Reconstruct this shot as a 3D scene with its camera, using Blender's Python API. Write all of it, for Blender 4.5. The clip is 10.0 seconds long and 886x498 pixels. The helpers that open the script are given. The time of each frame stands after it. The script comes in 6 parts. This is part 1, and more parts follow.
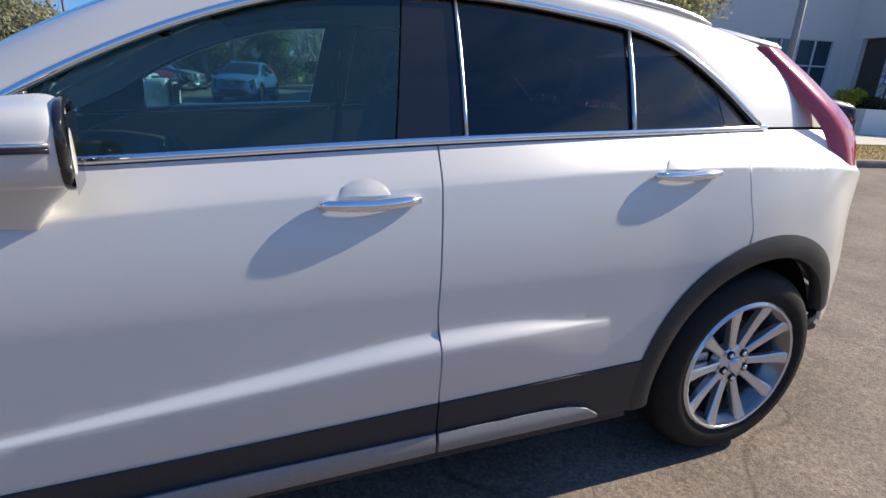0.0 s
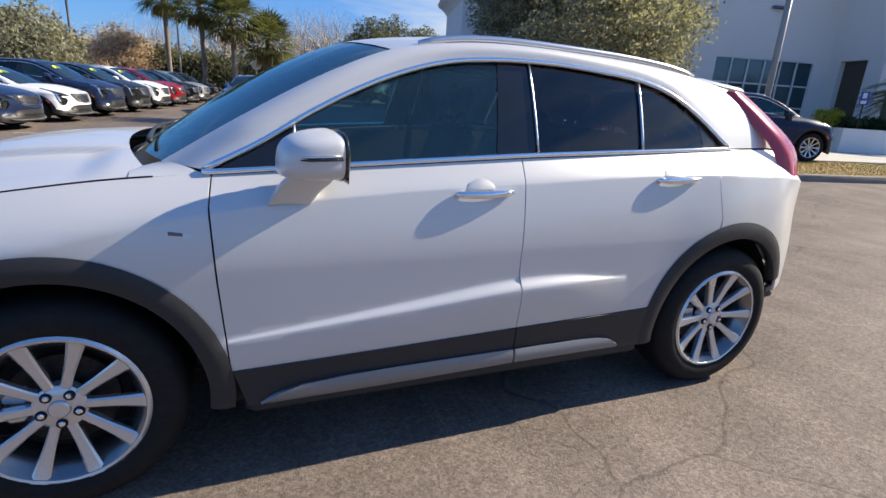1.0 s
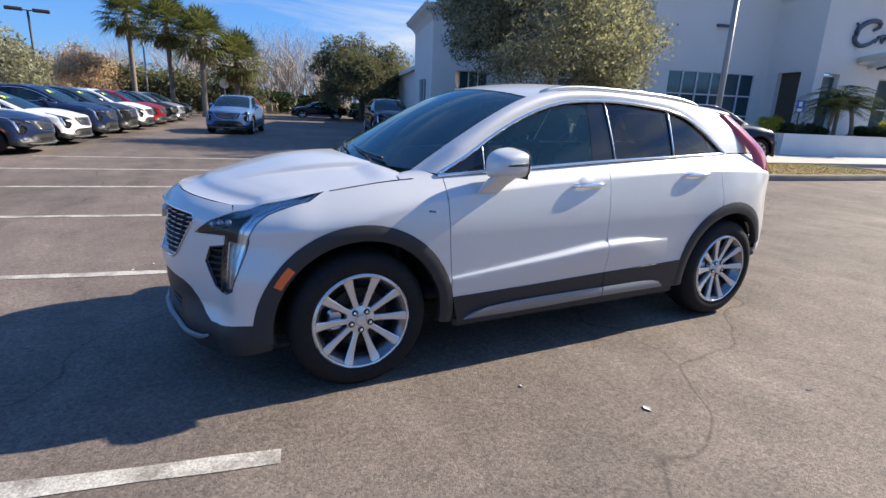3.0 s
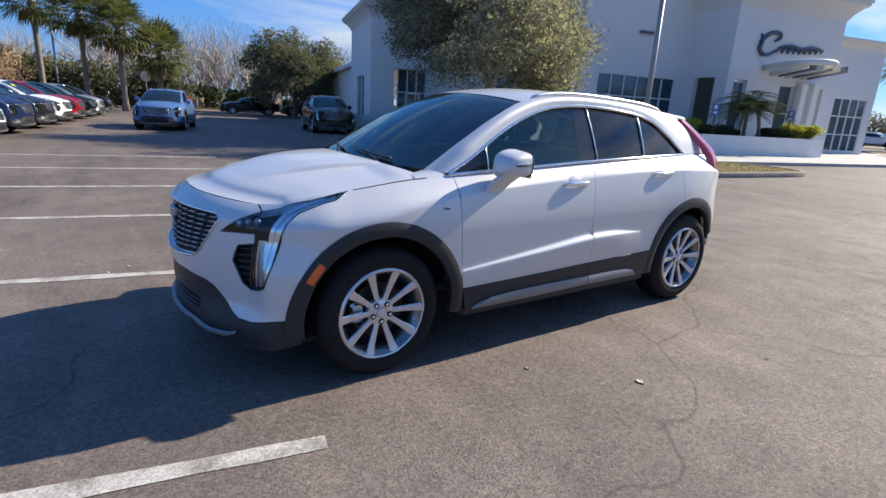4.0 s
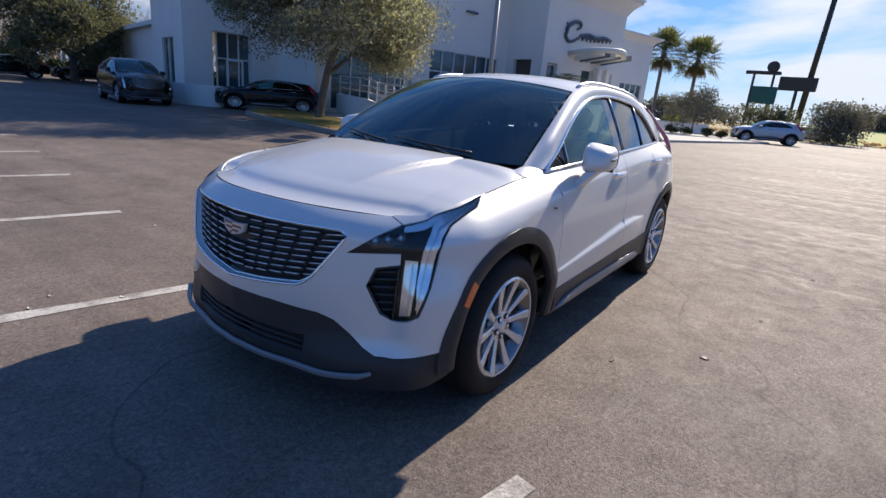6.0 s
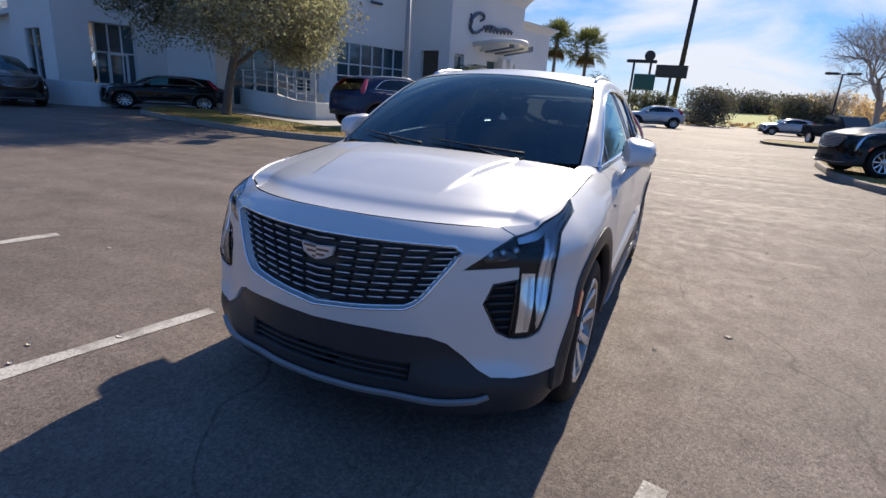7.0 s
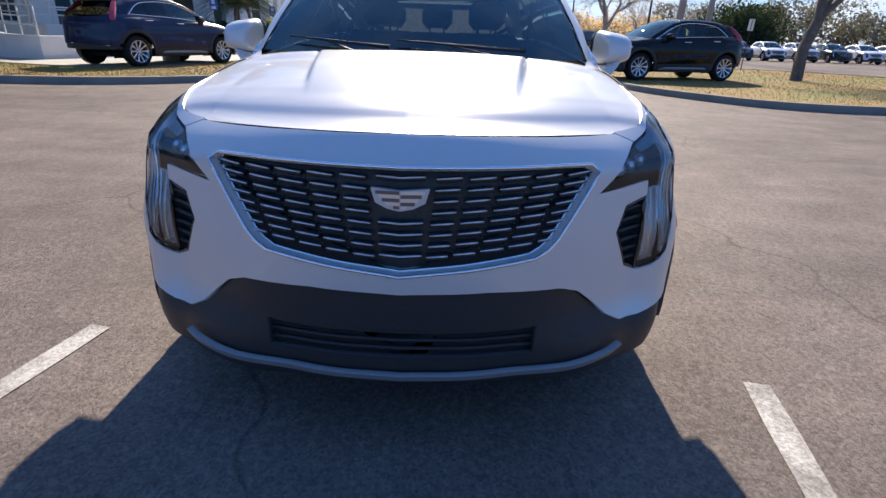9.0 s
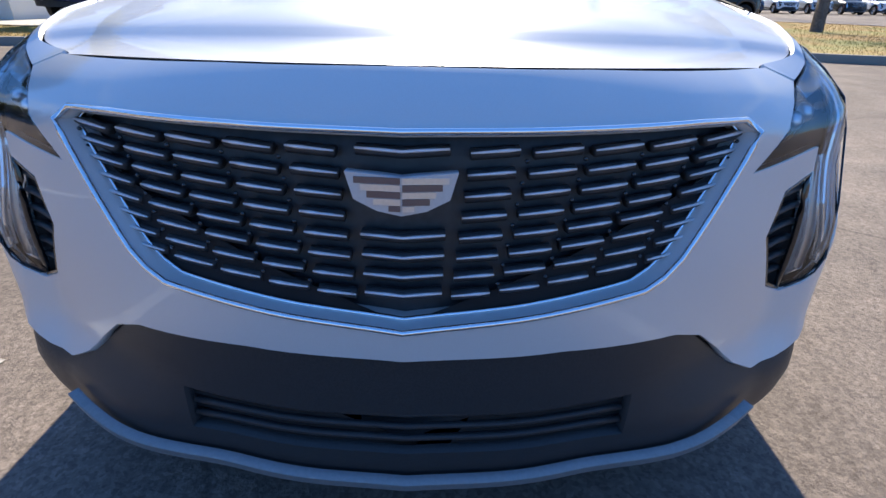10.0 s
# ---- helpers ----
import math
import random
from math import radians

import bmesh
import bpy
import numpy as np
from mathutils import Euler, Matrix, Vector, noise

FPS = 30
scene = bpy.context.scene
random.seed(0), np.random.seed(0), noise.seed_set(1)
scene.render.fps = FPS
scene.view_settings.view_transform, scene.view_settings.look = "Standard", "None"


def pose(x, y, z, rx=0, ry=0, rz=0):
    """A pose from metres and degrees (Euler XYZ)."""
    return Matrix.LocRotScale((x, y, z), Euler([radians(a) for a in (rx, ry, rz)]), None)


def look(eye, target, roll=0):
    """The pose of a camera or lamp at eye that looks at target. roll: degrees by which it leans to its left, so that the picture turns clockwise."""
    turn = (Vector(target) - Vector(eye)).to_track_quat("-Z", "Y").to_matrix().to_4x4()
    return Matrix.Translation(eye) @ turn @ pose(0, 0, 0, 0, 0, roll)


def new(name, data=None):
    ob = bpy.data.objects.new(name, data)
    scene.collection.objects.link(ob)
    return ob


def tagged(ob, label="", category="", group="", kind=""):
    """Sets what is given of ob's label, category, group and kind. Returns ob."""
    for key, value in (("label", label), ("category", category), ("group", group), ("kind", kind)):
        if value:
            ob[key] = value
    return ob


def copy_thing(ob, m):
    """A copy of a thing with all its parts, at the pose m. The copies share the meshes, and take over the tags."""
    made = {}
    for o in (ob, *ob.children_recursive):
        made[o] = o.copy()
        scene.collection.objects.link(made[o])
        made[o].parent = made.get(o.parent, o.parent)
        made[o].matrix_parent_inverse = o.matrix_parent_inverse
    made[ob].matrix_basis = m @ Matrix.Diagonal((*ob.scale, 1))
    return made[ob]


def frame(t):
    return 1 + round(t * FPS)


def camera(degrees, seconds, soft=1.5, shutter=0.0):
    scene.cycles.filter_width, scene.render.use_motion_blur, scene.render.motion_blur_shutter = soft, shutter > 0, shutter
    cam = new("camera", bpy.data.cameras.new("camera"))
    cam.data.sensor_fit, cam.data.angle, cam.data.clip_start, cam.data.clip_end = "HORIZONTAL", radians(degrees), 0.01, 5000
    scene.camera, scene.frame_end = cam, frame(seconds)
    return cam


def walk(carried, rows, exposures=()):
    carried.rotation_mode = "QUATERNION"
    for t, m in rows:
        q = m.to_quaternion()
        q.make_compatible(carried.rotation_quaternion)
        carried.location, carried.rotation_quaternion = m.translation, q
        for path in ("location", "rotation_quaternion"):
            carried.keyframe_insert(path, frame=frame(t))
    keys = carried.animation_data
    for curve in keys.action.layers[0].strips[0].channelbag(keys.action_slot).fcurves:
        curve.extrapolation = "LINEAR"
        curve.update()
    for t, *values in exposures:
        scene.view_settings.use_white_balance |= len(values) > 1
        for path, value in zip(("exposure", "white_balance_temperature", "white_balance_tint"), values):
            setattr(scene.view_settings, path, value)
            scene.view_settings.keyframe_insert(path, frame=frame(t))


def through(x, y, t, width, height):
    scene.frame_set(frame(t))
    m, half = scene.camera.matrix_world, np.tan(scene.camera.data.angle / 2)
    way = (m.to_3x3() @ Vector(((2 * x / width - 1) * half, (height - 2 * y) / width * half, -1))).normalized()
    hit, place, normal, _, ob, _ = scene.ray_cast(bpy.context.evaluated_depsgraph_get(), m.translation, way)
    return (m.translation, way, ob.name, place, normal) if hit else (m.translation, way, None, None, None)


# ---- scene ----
cam = camera(81.3, 10.0)
PATH = [
    (0, (-0.253, -2.052, 1.309), (0.455, -0.289, 0.685), 2.9),
    (0.5, (-0.552, -2.337, 1.351), (0.195, -0.578, 0.762), 3.0),
    (1, (-0.852, -2.615, 1.38), (-0.109, -0.851, 0.803), 3.6),
    (1.5, (-1.247, -2.806, 1.415), (-0.45, -1.062, 0.847), 3.0),
    (2, (-1.547, -3.073, 1.452), (-0.747, -1.329, 0.887), 2.9),
    (2.5, (-1.874, -3.214, 1.432), (-1.04, -1.475, 0.901), 2.4),
    (3.8, (-2.521, -3.314, 1.452), (-1.491, -1.682, 0.927), 3.2),
    (4, (-2.614, -3.23, 1.451), (-1.521, -1.638, 0.929), 3.3),
    (4.5, (-2.768, -2.891, 1.436), (-1.607, -1.356, 0.892), 3.6),
    (5, (-2.977, -2.561, 1.436), (-1.683, -1.139, 0.886), 4.4),
    (5.5, (-3.235, -2.267, 1.434), (-1.811, -0.982, 0.869), 4.8),
    (6.8, (-3.787, -1.379, 1.425), (-2.05, -0.563, 0.86), 4.5),
    (7, (-3.792, -1.206, 1.413), (-2.042, -0.424, 0.843), 4.0),
    (7.5, (-3.852, -0.867, 1.397), (-2.013, -0.345, 0.809), 4.3),
    (8, (-3.864, -0.563, 1.387), (-1.978, -0.283, 0.783), 2.2),
    (8.5, (-3.716, -0.314, 1.332), (-1.828, -0.114, 0.703), 0.9),
    (9, (-3.530, -0.112, 1.201), (-1.682, -0.114, 0.436), 2.0),
    (9.5, (-3.243, -0.039, 1.115), (-1.431, -0.059, 0.269), 1.1),
    (10, (-2.917, -0.054, 1.051), (-1.126, -0.061, 0.162), 1.2),
]
walk(cam, [(t, look(eye, target, roll)) for t, eye, target, roll in PATH],
     exposures=[(0, .80, 6500, 8), (2.5, 1.00, 6380, 8), (4.5, .72, 6080, 9), (5.5, .62, 6150, 12), (7.0, .55, 6350, 12), (8.0, .67, 6400, 13), (9, .90, 6350, 12), (10, 1.32, 6250, 8)])

# ---------- world, sun, exposure ----------
SUN_UP, SUN_FROM = 33.2, -1.5      # degrees above the horizon; the sun stands over +x
world = bpy.data.worlds.new("sky")
scene.world = world
world.use_nodes = True
wn, wl = world.node_tree.nodes, world.node_tree.links
wn.clear()
sky = wn.new("ShaderNodeTexSky")
sky.sky_type, sky.sun_disc = "NISHITA", False
sky.sun_elevation, sky.sun_rotation = radians(SUN_UP), radians(90 - SUN_FROM)
sky.air_density, sky.dust_density, sky.ozone_density = 1.0, 0.4, 3.0
# streaks of thin high cloud, thicker and brighter towards the sun
geo = wn.new("ShaderNodeTexCoord")
flat = wn.new("ShaderNodeMapping")
flat.inputs["Scale"].default_value = (1.6, 2.6, 9.0)
flat.inputs["Rotation"].default_value = (0.05, -0.04, 0.3)
cloud = wn.new("ShaderNodeTexNoise")
cloud.inputs["Scale"].default_value, cloud.inputs["Detail"].default_value = 1.3, 7.0
cloud.inputs["Roughness"].default_value, cloud.inputs["Distortion"].default_value = 0.55, 0.5
wl.new(geo.outputs["Generated"], flat.inputs["Vector"])
wl.new(flat.outputs["Vector"], cloud.inputs["Vector"])
toward = wn.new("ShaderNodeVectorMath")
toward.operation = "DOT_PRODUCT"
toward.inputs[1].default_value = (math.cos(radians(SUN_UP)), 0.0, math.sin(radians(SUN_UP)))
wl.new(geo.outputs["Generated"], toward.inputs[0])


def world_range(src, a, b, c, d):
    r = wn.new("ShaderNodeMapRange")
    for i, v in enumerate((a, b, c, d)):
        r.inputs[i + 1].default_value = v
    wl.new(src, r.inputs[0])
    return r.outputs[0]


def world_math(op, a, b):
    k = wn.new("ShaderNodeMath")
    k.operation = op
    wl.new(a, k.inputs[0])
    if isinstance(b, float):
        k.inputs[1].default_value = b
    else:
        wl.new(b, k.inputs[1])
    return k.outputs[0]


near_sun = toward.outputs["Value"]
cover = world_math("ADD", cloud.outputs["Fac"], world_range(near_sun, -0.3, 1.0, -0.12, 0.10))
up = wn.new("ShaderNodeSeparateXYZ")
wl.new(geo.outputs["Generated"], up.inputs[0])
cover = world_math("MULTIPLY", world_range(cover, 0.47, 0.68, 0.0, 0.92), world_range(up.outputs["Z"], 0.30, 0.62, 1.0, 0.12))
even = wn.new("ShaderNodeMix")
even.data_type = "RGBA"
even.inputs[0].default_value, even.inputs[7].default_value = 0.45, (1.15, 2.55, 5.2, 1)
blue = wn.new("ShaderNodeMix")
blue.data_type, blue.blend_type = "RGBA", "MULTIPLY"
blue.inputs[0].default_value = 1.0
blue.inputs[7].default_value = (0.66, 0.93, 1.28, 1)
white = wn.new("ShaderNodeVectorMath")
white.operation = "SCALE"
white.inputs[0].default_value = (1.0, 1.03, 1.08)
wl.new(world_range(near_sun, 0.1, 1.0, 5.0, 9.0), white.inputs["Scale"])
mixc = wn.new("ShaderNodeMix")
mixc.data_type = "RGBA"
back = wn.new("ShaderNodeBackground")
back.inputs["Strength"].default_value = 0.070
wout = wn.new("ShaderNodeOutputWorld")
wl.new(sky.outputs["Color"], even.inputs[6])
wl.new(even.outputs[2], blue.inputs[6])
wl.new(cover, mixc.inputs[0])
wl.new(blue.outputs[2], mixc.inputs[6])
wl.new(white.outputs[0], mixc.inputs[7])
wl.new(mixc.outputs[2], back.inputs["Color"])
wl.new(back.outputs["Background"], wout.inputs["Surface"])
sun_data = bpy.data.lights.new("sun", "SUN")
sun_data.energy, sun_data.angle, sun_data.color = 5.0, radians(0.53), (1.0, 0.875, 0.70)
sun = new("sun", sun_data)
_u, _f = radians(SUN_UP), radians(SUN_FROM)
sun.matrix_world = look((60 * math.cos(_f), 60 * math.sin(_f), 60 * math.tan(_u)), (0, 0, 0))


# ---------- materials ----------
def material(name, color, rough=0.5, metal=0.0, grain=0.0, scale=20.0, bump=0.0, bump_scale=80.0, coat=0.0, second=None, patch=0.0,
             patch_scale=1.5, transmission=0.0, ior=1.45, emit=0.0, island=0.0, rough_var=0.0, spec=0.5, each=0.0):
    """A surface with fine grain, larger patches of a second colour, relief, and gloss."""
    m = bpy.data.materials.new(name)
    m.use_nodes = True
    nt = m.node_tree
    n, l = nt.nodes, nt.links
    b = n["Principled BSDF"]
    b.inputs["Base Color"].default_value = (*color, 1)
    b.inputs["Roughness"].default_value, b.inputs["Metallic"].default_value = rough, metal
    b.inputs["Coat Weight"].default_value, b.inputs["Coat Roughness"].default_value = coat, 0.03
    b.inputs["Transmission Weight"].default_value, b.inputs["IOR"].default_value = transmission, ior
    b.inputs["Specular IOR Level"].default_value = spec
    tc = n.new("ShaderNodeTexCoord")
    base = None
    if grain or patch:
        def noise_of(s, detail):
            t = n.new("ShaderNodeTexNoise")
            t.inputs["Scale"].default_value, t.inputs["Detail"].default_value = s, detail
            l.new(tc.outputs["Object"], t.inputs["Vector"])
            return t
        col = n.new("ShaderNodeRGB")
        col.outputs[0].default_value = (*color, 1)
        base = col.outputs[0]
        if patch:
            t = noise_of(patch_scale, 5.0)
            r = n.new("ShaderNodeMapRange")
            r.inputs[1].default_value, r.inputs[2].default_value, r.inputs[4].default_value = 0.42, 0.66, patch
            x = n.new("ShaderNodeMix")
            x.data_type = "RGBA"
            x.inputs[7].default_value = (*(second or tuple(c * 0.6 for c in color)), 1)
            l.new(t.outputs["Fac"], r.inputs[0]), l.new(r.outputs[0], x.inputs[0]), l.new(base, x.inputs[6])
            base = x.outputs[2]
        if grain:
            t = noise_of(scale, 3.0)
            r = n.new("ShaderNodeMapRange")
            r.inputs[1].default_value, r.inputs[2].default_value = 0.3, 0.7
            r.inputs[3].default_value, r.inputs[4].default_value = 1 - grain, 1 + grain
            x = n.new("ShaderNodeVectorMath")
            x.operation = "SCALE"
            l.new(t.outputs["Fac"], r.inputs[0]), l.new(base, x.inputs[0]), l.new(r.outputs[0], x.inputs["Scale"])
            base = x.outputs[0]
    if island or each:
        g = n.new("ShaderNodeNewGeometry") if island else n.new("ShaderNodeObjectInfo")
        r = n.new("ShaderNodeMapRange")
        v = island or each
        r.inputs[3].default_value, r.inputs[4].default_value = 1 - v, 1 + v
        x = n.new("ShaderNodeVectorMath")
        x.operation = "SCALE"
        l.new(g.outputs["Random Per Island" if island else "Random"], r.inputs[0]), l.new(r.outputs[0], x.inputs["Scale"])
        if base is None:
            x.inputs[0].default_value = color
        else:
            l.new(base, x.inputs[0])
        base = x.outputs[0]
    if base is not None:
        l.new(base, b.inputs["Base Color"])
    if rough_var:
        t = n.new("ShaderNodeTexNoise")
        t.inputs["Scale"].default_value, t.inputs["Detail"].default_value = 2.0, 6.0
        r = n.new("ShaderNodeMapRange")
        r.inputs[3].default_value, r.inputs[4].default_value = rough - rough_var, rough + rough_var
        l.new(tc.outputs["Object"], t.inputs["Vector"]), l.new(t.outputs["Fac"], r.inputs[0]), l.new(r.outputs[0], b.inputs["Roughness"])
    if bump:
        t = n.new("ShaderNodeTexNoise")
        t.inputs["Scale"].default_value, t.inputs["Detail"].default_value = bump_scale, 4.0
        k = n.new("ShaderNodeBump")
        k.inputs["Strength"].default_value, k.inputs["Distance"].default_value = bump, 0.01
        l.new(tc.outputs["Object"], t.inputs["Vector"]), l.new(t.outputs["Fac"], k.inputs["Height"]), l.new(k.outputs["Normal"], b.inputs["Normal"])
    if emit:
        b.inputs["Emission Color"].default_value, b.inputs["Emission Strength"].default_value = (*color, 1), emit
    return m


def glass(name, tint, rough=0.0, ior=1.5, shine=(1, 1, 1), veil=0.0, veil_color=(0.4, 0.6, 0.62)):
    """Thin tinted glass: a glossy skin over a see-through tint."""
    m = bpy.data.materials.new(name)
    m.use_nodes = True
    n, l = m.node_tree.nodes, m.node_tree.links
    n.clear()
    f = n.new("ShaderNodeFresnel")
    f.inputs["IOR"].default_value = ior
    t = n.new("ShaderNodeBsdfTransparent")
    t.inputs["Color"].default_value = (*tint, 1)
    g = n.new("ShaderNodeBsdfGlossy")
    g.inputs["Roughness"].default_value = rough
    g.inputs["Color"].default_value = (*shine, 1)
    x, o = n.new("ShaderNodeMixShader"), n.new("ShaderNodeOutputMaterial")
    # an even diffuse share paints a bright haze over the glass
    if veil:
        d, y = n.new("ShaderNodeBsdfDiffuse"), n.new("ShaderNodeMixShader")
        d.inputs["Color"].default_value, y.inputs[0].default_value = (*veil_color, 1), veil
        l.new(t.outputs[0], y.inputs[1]), l.new(d.outputs[0], y.inputs[2])
        t = y
    l.new(f.outputs[0], x.inputs[0]), l.new(t.outputs[0], x.inputs[1]), l.new(g.outputs[0], x.inputs[2]), l.new(x.outputs[0], o.inputs["Surface"])
    return m


def leaf_material(name, color, vary=0.4, through=0.45):
    """Leaves: matt, and lit through from behind."""
    m = bpy.data.materials.new(name)
    m.use_nodes = True
    n, l = m.node_tree.nodes, m.node_tree.links
    n.clear()
    g, r, x = n.new("ShaderNodeNewGeometry"), n.new("ShaderNodeMapRange"), n.new("ShaderNodeVectorMath")
    r.inputs[3].default_value, r.inputs[4].default_value = 1 - vary, 1 + vary
    x.operation = "SCALE"
    x.inputs[0].default_value = color
    y = n.new("ShaderNodeVectorMath")
    y.operation = "MULTIPLY"
    y.inputs[1].default_value = (1.3, 1.3, 0.9)
    d, t, o, k = n.new("ShaderNodeBsdfDiffuse"), n.new("ShaderNodeBsdfTranslucent"), n.new("ShaderNodeOutputMaterial"), n.new("ShaderNodeMixShader")
    gl, k2 = n.new("ShaderNodeBsdfGlossy"), n.new("ShaderNodeMixShader")
    gl.inputs["Roughness"].default_value, k2.inputs[0].default_value, k.inputs[0].default_value = 0.6, 0.01, through
    l.new(g.outputs["Random Per Island"], r.inputs[0]), l.new(r.outputs[0], x.inputs["Scale"]), l.new(x.outputs[0], d.inputs["Color"])
    l.new(x.outputs[0], y.inputs[0]), l.new(y.outputs[0], t.inputs["Color"])
    l.new(d.outputs[0], k.inputs[1]), l.new(t.outputs[0], k.inputs[2]), l.new(k.outputs[0], k2.inputs[1]), l.new(gl.outputs[0], k2.inputs[2])
    l.new(k2.outputs[0], o.inputs["Surface"])
    return m


def paint(name, color, rough=0.38, metal=0.0):
    light = color[0] > 0.5
    return material(name, color, rough, metal, coat=0.6 if light else 0.55, grain=0.03, scale=600.0, patch=0.03, patch_scale=1.2, spec=0.5 if light else 0.08)


WHITE = paint("pearl_white_paint", (0.61, 0.605, 0.60), 0.40, 0.22)
BLACK_PLASTIC = material("black_plastic", (0.033, 0.033, 0.035), 0.42, grain=0.2, scale=300, bump=0.15, bump_scale=900, patch=0.2, second=(0.038, 0.038, 0.038), patch_scale=3, spec=0.35)
GLOSS_BLACK = material("gloss_black", (0.01, 0.01, 0.011), 0.08, coat=0.6)
CHROME = material("chrome", (0.86, 0.87, 0.89), 0.08, 1.0)
SATIN = material("satin_aluminium", (0.62, 0.62, 0.64), 0.28, 1.0, grain=0.05, scale=200)
ALLOY = material("alloy_wheel", (0.66, 0.67, 0.69), 0.26, 0.72, grain=0.04, scale=150)
BRAKE_IRON = material("dark_iron", (0.045, 0.043, 0.042), 0.5, 0.7, grain=0.25, scale=60, patch=0.5, second=(0.05, 0.034, 0.025), patch_scale=8)
TYRE = material("tyre_rubber", (0.010, 0.010, 0.011), 0.7, spec=0.3, grain=0.25, scale=60, bump=0.2, bump_scale=200, patch=0.4, second=(0.016, 0.015, 0.014), patch_scale=5)
# near-black for gaps and recesses, their shade put into the colour
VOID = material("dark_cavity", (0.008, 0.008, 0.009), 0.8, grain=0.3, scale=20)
CLEAR = glass("lamp_lens_glass", (0.93, 0.95, 0.97))
# the last two values of these panes paint in a teal haze
GLASS_FRONT = glass("tinted_side_glass", (0.42, 0.66, 0.68), 0.0, 1.65, (.66, .96, 1), .03, (.25, .5, .58))
GLASS_SCREEN = glass("windscreen_glass", (0.17, 0.26, 0.30), 0.0, 1.6, (.7, .95, 1), .05, (.25, .38, .46))
GLASS_REAR = glass("privacy_glass", (0.05, 0.06, 0.075), 0.0, 1.6)
AMBER = material("amber_reflector", (0.75, 0.13, 0.02), 0.25, coat=0.6, bump=0.2, bump_scale=400)
RED_LENS = material("red_tail_lens", (0.42, 0.012, 0.03), 0.15, coat=1.0)
LAMP_DARK = material("dark_lamp_housing", (0.03, 0.032, 0.036), 0.2, grain=0.3, scale=40)
LAMP_GUIDE = material("light_guide", (0.86, 0.87, 0.88), 0.16, 0.8, coat=0.8)
SEAT = material("dark_seat_leather", (0.03, 0.03, 0.032), 0.5, grain=0.1, scale=80, bump=0.1, bump_scale=300)
DASH = material("dashboard_vinyl", (0.02, 0.021, 0.024), 0.6, grain=0.15, scale=120, bump=0.15, bump_scale=400)
PAPER = material("paper_sheet", (0.55, 0.72, 0.55), 0.7, grain=0.05, scale=30)
GRILLE_BLACK = material("grille_black", (0.036, 0.036, 0.038), 0.45, grain=0.2, scale=60)


